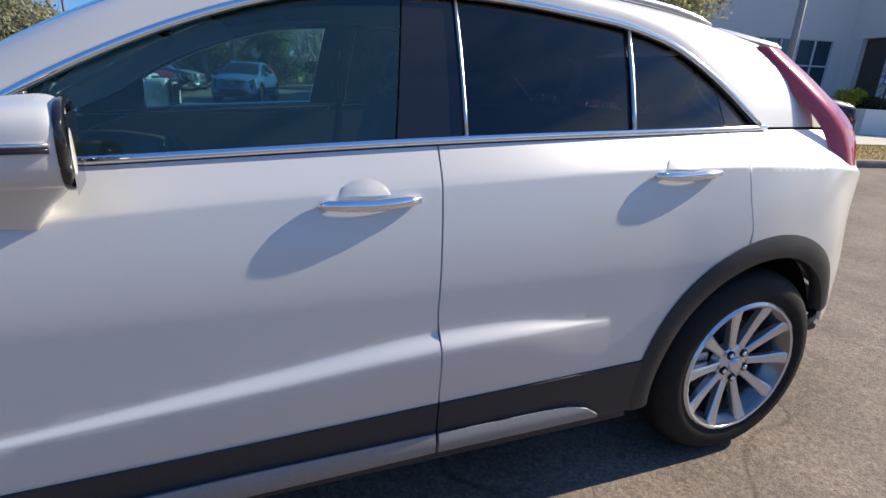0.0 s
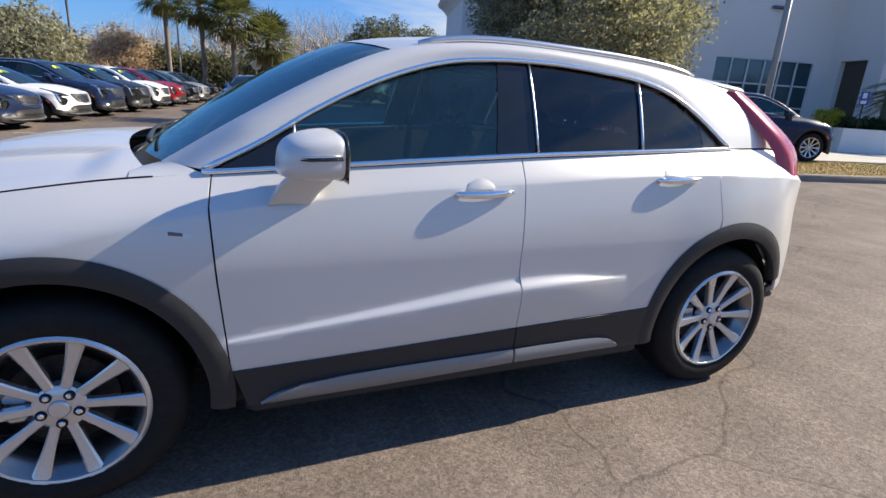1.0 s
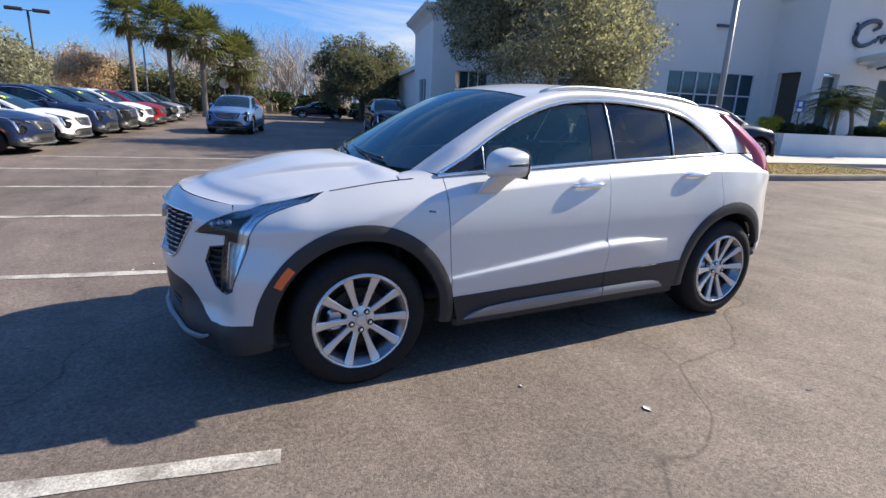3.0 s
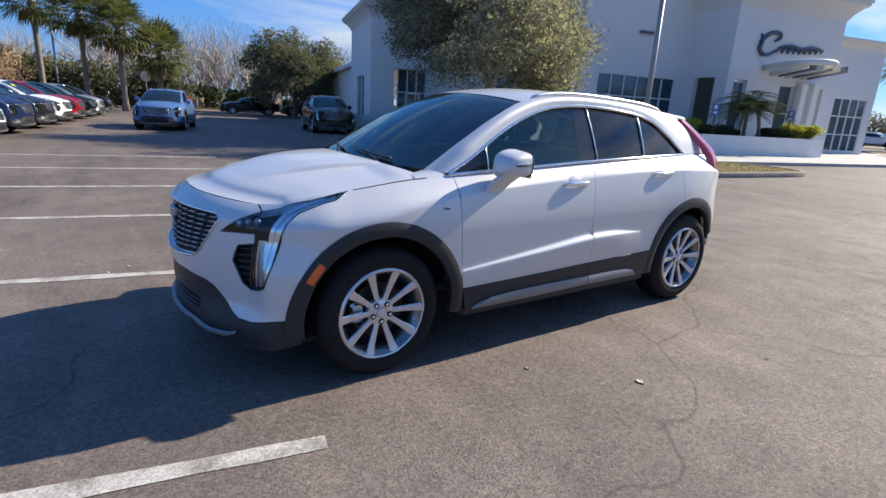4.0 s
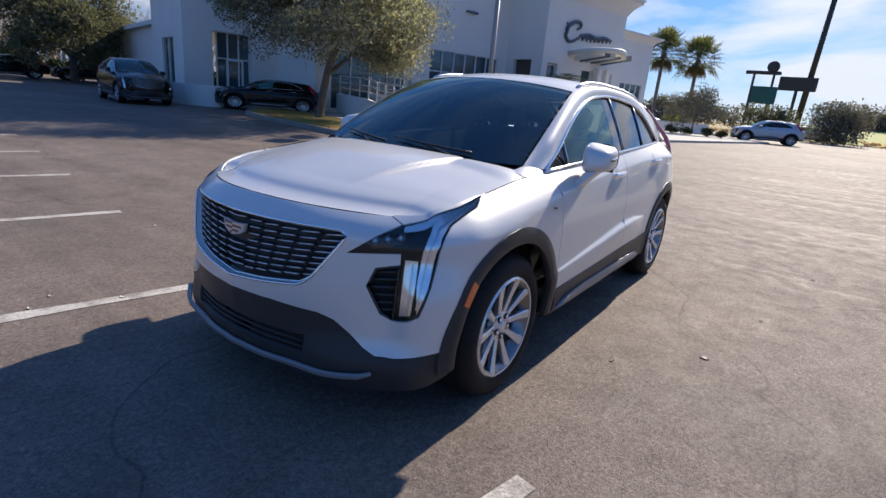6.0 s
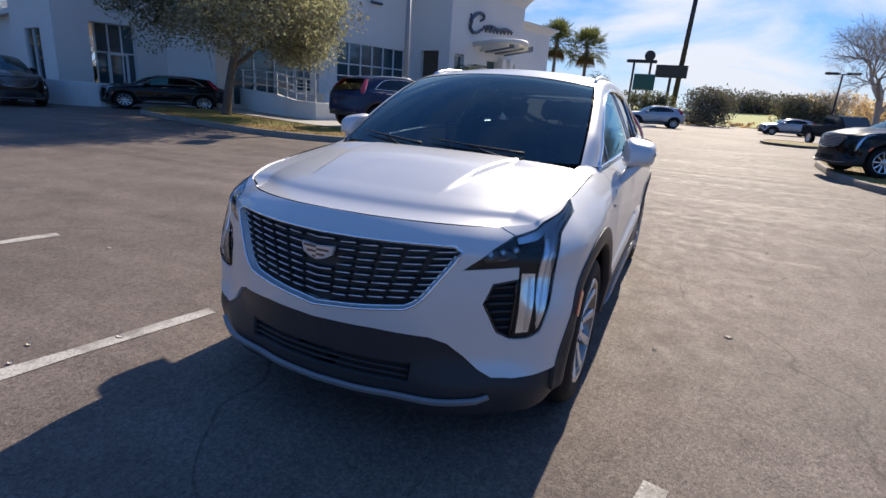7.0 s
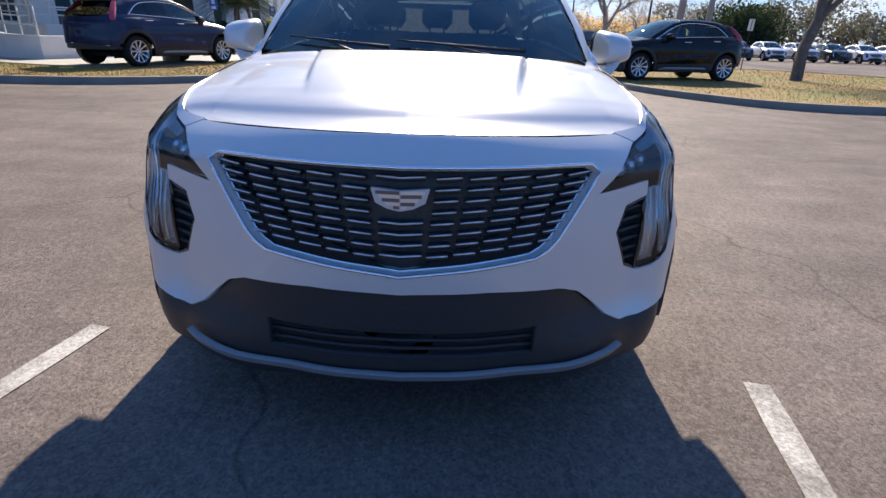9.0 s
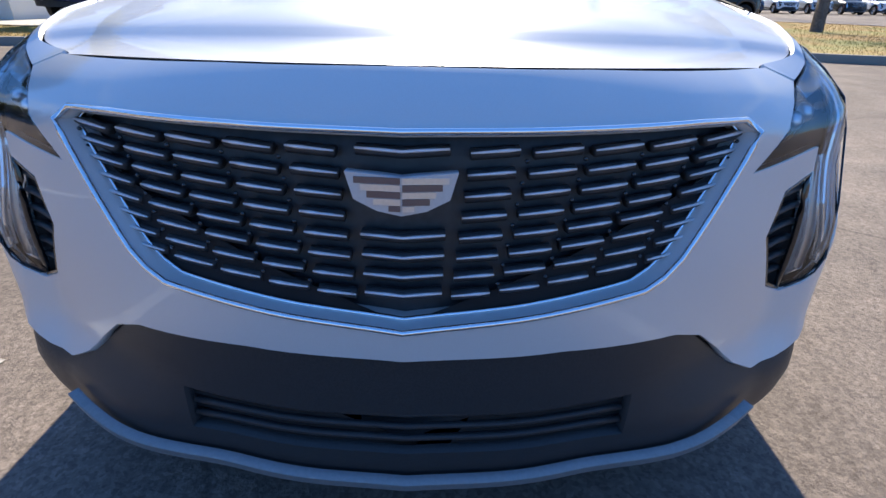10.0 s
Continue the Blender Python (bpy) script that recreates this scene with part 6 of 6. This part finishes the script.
def tree(name, x, y, z, high, r, label, leaf, count, size, seed, clump=.9, squash=1.0, lean=(0, 0), forks=3, levels=4, spread=.6, first=.30, widen=1.0, floor=0.0):
    rs = np.random.RandomState(seed)
    t = tagged(new(name), label, "tree")
    t.matrix_world = Matrix.Translation((x, y, z))
    sh, tips = limbs((0, 0, -.05), high, r, rs, forks, levels, spread, lean, first=first)
    part("trunk", sh, BARK, t, "", True)
    tips = [(tuple(np.array(c) * [widen, widen, squash]), clump * rs.uniform(.6, 1.25)) for c in tips]
    tips = [((c[0], c[1], c[2] if c[2] > floor else floor + rs.uniform(0, .9)), q) for c, q in tips]
    part("crown", leaves(tips, count, size, rs), leaf, t)
    return t


def palm(x, y, high, seed, fan=1.15, fronds=38, label="tall fan palm with a shaggy brown skirt", z=0, skirt=True, r=.2):
    rs = np.random.RandomState(seed)
    t = tagged(new("palm_tree"), label, "palm tree", "fan palms")
    t.matrix_world = Matrix.Translation((x, y, z))
    lx, ly = rs.uniform(-.25, .25, 2)
    pts = [(lx * (i / 8) ** 2, ly * (i / 8) ** 2, high * i / 8 - .05) for i in range(9)]
    part("trunk", Shape().tube(pts, [r * 1.5, r * 1.1] + [r] * 5 + [r * 1.1, r * 1.2], 10), PALM_BARK, t, "", True)
    top = Vector(pts[-1])

    def frond(sh, d, length, fan_r, droop):
        side = d.cross(Vector((0, 0, 1)))
        side = side.normalized() if side.length > .05 else Vector((1, 0, 0))
        base = top + d * length + Vector((0, 0, -droop * length * .4))
        sh.tube([top, top + d * length * .5, base], [.03, .022, .015], 3, caps=False)
        nrm = side.cross(d)
        nb = 15
        for j in range(nb):
            w = radians(-105 + 210 * j / (nb - 1))
            dirn = (d * math.cos(w) + side * math.sin(w) + nrm * .12).normalized()
            ln = fan_r * (.75 + .25 * math.cos(w)) * rs.uniform(.9, 1.08)
            tip = base + dirn * ln + Vector((0, 0, -droop * ln * .55 * rs.uniform(.7, 1.3)))
            mid = base + dirn * ln * .55 + Vector((0, 0, -.04 * ln))
            pr = dirn.cross(nrm).normalized() * .055 * (fan_r / 1.2)
            sh.add([base, mid + pr, tip, mid - pr], [(0, 1, 2, 3)])
    g, dsh = Shape(), Shape()
    for k in range(fronds):
        w, e = k * 2.39996, radians(85 - 120 * (k / fronds) ** .9)
        d = Vector((math.cos(w) * math.cos(e), math.sin(w) * math.cos(e), math.sin(e)))
        frond(g, d, fan * rs.uniform(.7, 1.0), fan * .85, .30 + .40 * (k / fronds))
    part("crown", g, PALM_LEAF, t)
    if skirt:
        for k in range(22):
            w = k * 2.39996
            d = Vector((math.cos(w) * .55, math.sin(w) * .55, -.85)).normalized()
            frond(dsh, d, fan * .55, fan * .6, .8)
        part("skirt", dsh, DEAD_LEAF, t, "dry brown hanging leaves")
    return t


def feather_palm(x, y, z, high, seed):
    """A low palm with arching feathered leaves on a short leaning stem."""
    rs = np.random.RandomState(seed)
    t = tagged(new("palm_tree"), "low leaning palm with arching feathery leaves in the planter", "palm tree", "planter palms")
    t.matrix_world = Matrix.Translation((x, y, z))
    lx, ly = rs.uniform(-.25, .25, 2)
    stem = high * .48
    part("trunk", Shape().tube([(lx * q * q, ly * q * q, stem * q - .05) for q in (0, .25, .5, .75, 1)], [.11, .09, .085, .085, .10], 8), PALM_BARK, t, "", True)
    top = Vector((lx, ly, stem - .05))
    g = Shape()
    for k in range(20):
        w, up = k * 2.39996, radians(78 - 66 * (k / 19) ** .8)
        length = high * .58 * rs.uniform(.85, 1.1)
        out = Vector((math.cos(w), math.sin(w), 0))
        pts = []
        for i in range(9):
            q = i / 8
            pts.append(top + out * length * (math.cos(up) * q + .25 * q * q) + Vector((0, 0, length * (math.sin(up) * q - .75 * q * q))))
        g.tube(pts, [.016 - .0015 * i for i in range(9)], 3, caps=False)
        side = out.cross(Vector((0, 0, 1)))
        for i in range(34):
            q = .12 + .88 * i / 33
            f, j = q * 8 - int(min(q * 8, 7)), int(min(q * 8, 7))
            c = pts[j].lerp(pts[j + 1], f)
            d = (pts[j + 1] - pts[j]).normalized()
            for sd in (-1, 1):
                n = (side * sd + d * .55 + Vector((0, 0, -.25 + rs.uniform(-.15, .15)))).normalized()
                ln = length * .30 * math.sin(math.pi * (.12 + .83 * q)) * rs.uniform(.85, 1.1)
                wd = d * .014
                g.add([c - wd, c + wd, c + n * ln], [(0, 1, 2)])
    part("crown", g, PALM_LEAF, t)
    return t


def bush(name, x, y, z, r, high, leaf, count, seed, label, size=.05):
    rs = np.random.RandomState(seed)
    t = tagged(new(name), label, "shrub")
    t.matrix_world = Matrix.Translation((x, y, z))
    cs = [((rs.uniform(-1, 1) * r * .6, rs.uniform(-1, 1) * r * .6, high * rs.uniform(.3, .7)), r * rs.uniform(.35, .6)) for _ in range(14)]
    st = Shape()
    for c, q in cs:
        st.tube([(c[0] * .2, c[1] * .2, 0), c], [.02, .008], 3)
    part("stem", st, BARK, t)
    part("foliage", leaves(cs, count, size, rs), leaf, t)
    return t


tree("oak_tree", 11.2, 15.0, .12, 9.0, .19, "live oak with a round olive crown on the lawn", OAK_LEAF, 120000, .066, 24, .95, levels=5, spread=.72, first=.30, forks=3, widen=.92, squash=1.12, floor=2.5)
tree("oak_tree", 15.5, -12.2, .12, 7.5, .22, "leaning live oak on the island", GREY_LEAF, 42000, .036, 8, .9, lean=(.12, -.18), spread=.7, first=.42)
tree("oak_tree", 12.6, 43.0, 0, 9.6, .3, "dark spreading evergreen oak by the low wing", MID_LEAF, 24000, .11, 9, .75, spread=.85, first=.27, widen=1.02, levels=5)
tree("oak_tree", 15.6, 50.0, 0, 9.6, .3, "tall olive oak behind the dark one", FAR_LEAF, 24000, .13, 19, 1.0, spread=.7, first=.25, levels=5)
tree("oak_tree", -12.3, 38.0, 0, 6.8, .25, "broad evergreen tree behind parked cars", OAK_LEAF, 20000, .13, 10, 1.2, spread=.8, first=.25)
tree("oak_tree", -17.5, 34.0, 0, 6.0, .25, "broad evergreen tree behind parked cars", OAK_LEAF, 16000, .13, 12, 1.2, spread=.8, first=.25)
tree("cypress_tree", -9.3, 52.0, 0, 6.2, .22, "rusty brown winter tree with thin leaf", RUST_LEAF, 16000, .10, 11, 1.2, spread=.7, first=.28)
tree("cypress_tree", -13.5, 55.0, 0, 6.0, .22, "rusty brown winter tree with thin leaf", RUST_LEAF, 14000, .10, 13, 1.2, spread=.7, first=.28)
tree("cypress_tree", -18.5, 54.0, 0, 6.0, .22, "rusty brown winter tree with thin leaf", RUST_LEAF, 12000, .10, 15, 1.2, spread=.7, first=.28)
for x, y, h, sd in ((-5.3, 50.0, 8.0, 1), (-2.4, 45.6, 7.0, 2), (-.2, 42.6, 6.0, 3), (2.3, 44.4, 4.7, 4)):
    palm(x, y, h, sd, 1.65, 60)
for x, y, h, sd in ((62.0, 15.2, 8.6, 21), (64.5, 11.9, 8.2, 22)):
    palm(x, y, h, sd, 1.85, 46)
for u, v, h in ((20.55, 16.3, 2.15), (21.1, 16.5, 2.75), (21.75, 16.2, 2.3)):
    p = MB @ Vector((u, v, 0))
    feather_palm(p.x, p.y, .85, h * 1.3, int(u * 10))
for i, u in enumerate((18.3, 19.0, 19.7, 22.6, 23.3)):
    p = MB @ Vector((u, 16.2 + .2 * (i % 2), 0))
    bush("shrub", p.x, p.y, .88, .6, .62, DARK_LEAF, 1900, 60 + i, "clipped dark green shrub in the planter")
for u, v, sd in ((25.0, 16.1, 80), (24.4, 16.4, 82), (17.9, 16.6, 81)):
    p = MB @ Vector((u, v, 0))
    bush("shrub", p.x, p.y, .88, .62, .95, YELLOW_LEAF, 2600, sd, "bright yellow-green shrub by the white wall")
for i in range(6):
    p = MB @ Vector((46.9 + .8 * i, 23.4 + .5 * (i % 3), 0))
    bush("shrub", p.x, p.y, .8, .7, 1.0, OAK_LEAF if i % 2 else YELLOW_LEAF, 1600, 90 + i, "mixed green shrub in the round planter")
tree("young_tree", 44.5, 7.2, .1, 5.2, .09, "small evergreen tree by the drive", GREY_LEAF, 9000, .07, 31, .55, first=.28, spread=.75)
for i, (x, y) in enumerate(((43.0, 8.4), (42.6, 7.2), (42.4, 5.6), (42.4, 4.6))):
    bush("shrub", x, y, .12, .6, .75, DARK_LEAF, 1400, 140 + i, "round dark shrub on the mulch bed")


def bare(x, y, z, high, r, seed, name="bare_tree", label="leafless winter tree with fine grey twigs", levels=6, forks=3, spread=.5):
    rs = np.random.RandomState(seed)
    t = tagged(new(name), label, "tree")
    t.matrix_world = Matrix.Translation((x, y, z))
    sh, _ = limbs((0, 0, -.05), high, r, rs, forks, levels, spread, sides=6, first=.26)
    part("trunk", sh, TWIG, t, "", True)
    return t


bare(41.0, -12.4, 0, 12.0, .26, 41, spread=.62, forks=4, levels=6)
# far woods: many slim bare trees in one belt, and an evergreen understorey
rs = np.random.RandomState(77)
protos = [limbs((0, 0, 0), 10.0, .22, np.random.RandomState(200 + k), 2, 6, .42, sides=3, first=.36)[0] for k in range(5)]


WOOD_SCALE = 10.0 / max(v[2] for pr in protos for v in pr.v)


def belt(name, label, spots, scale, mat):
    V, F, k = [], [], 0
    for x, y in spots:
        pr = protos[rs.randint(0, 5)]
        a = np.array(pr.v)
        w, s = rs.uniform(0, 6.28), scale * rs.uniform(.75, 1.2)
        R = np.array([[math.cos(w), -math.sin(w), 0], [math.sin(w), math.cos(w), 0], [0, 0, 1]])
        a = (a @ R.T) * s + [x, y, 0]
        V += a.tolist()
        F += [tuple(i + k for i in q) for q in pr.f]
        k += len(a)
    sh = Shape()
    sh.v, sh.f = V, F
    return tagged(part(name, sh, mat), label, "woods", kind="stuff")


belt("far_woods", "belt of bare winter woods behind the lot", [(rs.uniform(-2, 46), rs.uniform(64, 84)) for _ in range(270)], WOOD_SCALE, TWIG)
belt("far_woods", "belt of bare winter woods beyond the cars", [(rs.uniform(-45, -2), rs.uniform(66, 84)) for _ in range(90)], WOOD_SCALE * .8, TWIG)


def hedge(name, label, x0, y0, x1, y1, high, deep, count, leaf, seed, size=.16):
    r2 = np.random.RandomState(seed)
    cs = []
    for _ in range(90):
        q = r2.rand()
        cs.append(((x0 + (x1 - x0) * q + r2.uniform(-deep, deep), y0 + (y1 - y0) * q + r2.uniform(-deep, deep), high * r2.uniform(.1, .75)), high * r2.uniform(.22, .42)))
    return tagged(part(name, leaves(cs, count, size, r2), leaf), label, "hedge", kind="stuff")


hedge("understorey", "dark evergreen understorey below bare woods", -6, 63, 48, 66, 2.6, 1.5, 16000, DARK_LEAF, 101, .22)
hedge("understorey", "dark evergreen understorey behind parked cars", -48, 58, -2, 62, 3.8, 1.5, 16000, DARK_LEAF, 102, .22)
hedge("understorey", "dark evergreen thicket behind the palms", -8, 53, 5, 52, 4.6, 1.0, 14000, MID_LEAF, 110, .17)
hedge("hedge", "low brown clipped hedge beyond the drive", 73, 10, 74, -12, .75, .5, 6000, RUST_LEAF, 103, .10)
hedge("tree_line", "far line of evergreen trees", 112, -6, 118, -16, 6.6, 2.5, 9000, FAR_LEAF, 104, .26)
hedge("tree_line", "far line of evergreen trees", 118, -20, 112, -50, 6.0, 4, 12000, FAR_LEAF, 111, .28)
hedge("tree_line", "far line of evergreen trees", 104, 44, 116, 14, 6, 4, 12000, FAR_LEAF, 105, .28)
hedge("tree_line", "far line of brown and green trees", 52, -72, 106, -40, 9, 4, 24000, FAR_LEAF, 106, .28)
hedge("tree_line", "far brown trees beyond the drive", 96, -40, 104, -16, 6.5, 3, 12000, RUST_LEAF, 113, .22)
hedge("shrub_mass", "tall brown-green shrubs by the road", 66, -1.0, 67, -4.2, 4.9, .7, 7000, FAR_LEAF, 107, .14)
hedge("shrub_mass", "grey-green shrubs under the road signs", 72, 6.5, 72, 1.5, 4.2, .7, 7000, MID_LEAF, 112, .14)
hedge("shrub_mass", "round dark bushes beyond the lot", 82, -12.5, 82, -17.5, 5.2, 1.3, 9000, FAR_LEAF, 108, .2)
hedge("shrub_mass", "dark evergreen trees beyond the lawn", 66, -34, 70, -41, 6.6, 2.5, 12000, DARK_LEAF, 109, .2)
field = [(76, 8), (76, -30), (110, -36), (110, 10)]
FIELD = material("bright_field_grass", (0.30, 0.34, 0.08), 0.9, grain=0.3, scale=6, patch=0.6, second=(0.34, 0.30, 0.12), patch_scale=0.2)
tagged(part("field", Shape().add([(x, y, .05 + (x - 76) * .055) for x, y in field], [(0, 1, 2, 3)]), FIELD), "sunlit green verge beyond the hedge", "grass", kind="structure")
bare(78, -17.5, 0, 7, .2, 43)
bare(90, -3.5, 0, 6, .2, 46)
bare(62, -22, 0, 8, .22, 47)
bare(70, -30, 0, 9, .22, 44)


# ---------- cars ----------
main_car = suv("pearl white compact suv with black cladding, parked across the lot", WHITE, True)
coats = {"navy": paint("navy_paint", (0.014, 0.024, 0.064), .3), "black": paint("black_paint", (0.004, 0.004, 0.0045), .25), "white": paint("white_paint", (0.72, 0.72, 0.72), .35),
         "red": paint("dark_red_paint", (0.22, 0.008, 0.015), .3), "blue": paint("steel_blue_paint", (0.10, 0.18, 0.36), .3, .2), "silver": paint("silver_paint", (0.42, 0.43, 0.45), .3, .6), "grey": paint("grey_paint", (0.022, 0.023, 0.026), .3, .3)}
proto = suv("dark navy suv parked on the apron", coats["navy"], False, "parked cars")
PROTO_COAT = coats["navy"]


def parked(x, y, z, heading, color, label, size=(1, 1, 1), first=False):
    """A parked car; heading: the way its nose points, in degrees from +x."""
    m = Matrix.Translation((x, y, z)) @ Matrix.Rotation(radians(heading + 180), 4, "Z") @ Matrix.Diagonal((*size, 1))
    if first:
        proto.matrix_basis = m
        return proto
    c = copy_thing(proto, m)
    c.scale = size
    tagged(c, label, "car", "parked cars")
    for o in c.children_recursive:
        for k in o.material_slots:
            if k.material == PROTO_COAT:
                k.link = "OBJECT"
                k.material = coats[color]
    return c


parked(13.15, 8.65, .13, -20, "navy", "", (1.12, 1.06, 1.1), first=True)
parked(14.2, -7.0, .13, 107, "black", "black large suv parked on the lawn island", (1.12, 1.05, 1.08))
parked(.25, 22.7, 0, -106, "blue", "steel blue suv standing in the lane")
parked(7.6, 22.9, 0, -100, "black", "black suv facing the lot by the ramp", (1.06, 1.08, 1.1))
parked(12.3, 19.7, .05, 141, "black", "black sedan under the oak", (1.07, .98, .86))
parked(9.6, 46.5, 0, 170, "black", "dark pickup far off by the low wing", (1.1, 1, .95))
parked(15.0, 47.5, 0, 170, "black", "dark car far off by the low wing", (1.0, 1, .9))
row = ["navy", "white", "navy", "grey", "white", "red", "black", "silver", "black"]
for i, c in enumerate(row):
    y = 12.35 + 2.72 * i
    low = i < 2
    xf = -4.95 + .165 * (y - 12.3)
    L = 2.45 if low else 2.3
    parked(xf - L * math.cos(radians(-11)), y - L * math.sin(radians(-11)), 0, -11, c, {"navy": "dark navy", "white": "white", "grey": "dark grey", "red": "dark red", "black": "black", "silver": "silver"}[c] + (" sedan" if low else " suv") + " in a row of parked cars", (1.07, 1, .86) if low else (1, 1, 1))
parked(52.0, -9.0, 0, 100, "silver", "silver car far down the drive", (1, 1, .9))
parked(70, -.2, 0, -75, "white", "white suv far down the drive")
parked(46.0, 1.9, 0, 104, "silver", "silver minivan by the kerbed bed", (1.12, 1.05, 1.1))
parked(66.0, 17.6, 0, -90, "white", "white pickup beyond the entrance", (1.1, 1, 1))
for i in range(6):
    parked(47 + .3 * i, -26 - 3.1 * i, 0, 175, ("navy", "white", "silver", "grey", "white", "silver")[i], "car in a far row of parked cars")


def pickup(x, y, heading, coat, label):
    """A crew pickup: cab, open bed, bumpers and wheels; its nose towards -x before turning."""
    t = tagged(new("pickup_truck"), label, "car", "parked cars")
    t.matrix_world = Matrix.Translation((x, y, 0)) @ Matrix.Rotation(radians(heading + 180), 4, "Z")
    side = [(-2.75, .45), (-2.8, .95), (-2.6, 1.08), (-1.35, 1.16), (.75, 1.18), (2.8, 1.14), (2.85, .55), (2.3, .5), (1.9, .5), (-1.4, .5), (-2.3, .45)]
    turn = Matrix.Rotation(radians(90), 4, "X")
    part("body", Shape().prism(side, -.95, .95, turn), coat, t, "", False)
    part("bed_lining", Shape().box((.95, -.82, 1.12), (2.72, .82, 1.19), None, .02), VOID, t)
    cab = [(-1.35, 1.15), (-.55, 1.78), (-.3, 1.84), (.6, 1.84), (.8, 1.76), (.85, 1.15)]
    part("cab", Shape().prism(cab, -.78, .78, turn), coat, t)
    for s in (-1, 1):
        for a, b, c, d in ((-1.05, -.18, -.45, -.18), (-.08, .68, -.08, .62)):
            part("side_window", Shape().add([(a, s * .785, 1.2), (b, s * .785, 1.2), (d, s * .785, 1.72), (c, s * .785, 1.72)], [(0, 1, 2, 3)]), GLOSS_BLACK, t)
    part("windscreen", Shape().add([(-1.34, -.72, 1.2), (-1.34, .72, 1.2), (-.60, .66, 1.78), (-.60, -.66, 1.78)], [(0, 1, 2, 3)]), GLOSS_BLACK, t)
    part("rear_bumper", Shape().box((2.8, -.9, .5), (3.0, .9, .68), None, .03), SATIN, t)
    for ax in (-1.75, 1.75):
        for s in (-1, 1):
            m = Matrix.Translation((ax, s * .86, .39)) @ Matrix.Rotation(radians(-90 * s), 4, "X")
            w = part("wheel", Shape().lathe([(0, .10), (.2, .11), (.25, .12), (.26, .08)], 20, m), ALLOY, t, "", True, 40)
            part("tyre", Shape().lathe([(.25, .11), (.3, .13), (.37, .12), (.39, .08), (.39, -.1), (.25, -.1)], 24, m), TYRE, w, "", True, 50)
    return t


pickup(35.5, -9.6, 198, coats["black"], "black crew pickup parked across the drive")
# bright price flashes behind the windscreens of the row
FLASH = material("yellow_price_flash", (0.75, 0.80, 0.06), 0.6, grain=0.1, scale=30)
for ob in [o for o in bpy.data.objects if o.parent is None and "in a row of parked cars" in o.get("label", "")][1:5]:
    part("price_flash", Shape().sheet(lambda u, v: (-.66 + .10 * v, .10 + .42 * u, 1.405 + .07 * v), 4, 2), FLASH, ob, "yellow price flash on the glass")


# ---------- small litter on the asphalt ----------
LEAF_LITTER = material("dry_leaf_litter", (0.62, 0.54, 0.42), 0.8, grain=0.2, scale=60)
for k, (x, y, r) in enumerate(((-.124, -1.682, .022), (-2.15, 1.46, .018), (-2.45, 1.75, .013), (-1.2, 3.0, .016), (-.6, -1.25, .012), (-2.6, 1.62, .012), (.9, -1.9, .012), (2.6, -2.2, .014))):
    t = tagged(part("fallen_leaf", Shape().sheet(lambda u, v: (x + r * 2 * (u - .5) * (1 - .7 * abs(2 * v - 1)), y + r * 2.4 * (v - .5), .003 + .005 * (2 * u - 1) ** 2 + .002 * v), 4, 6), LEAF_LITTER, None, "", True), "small dry leaf lying on the asphalt", "leaf", "leaf litter")
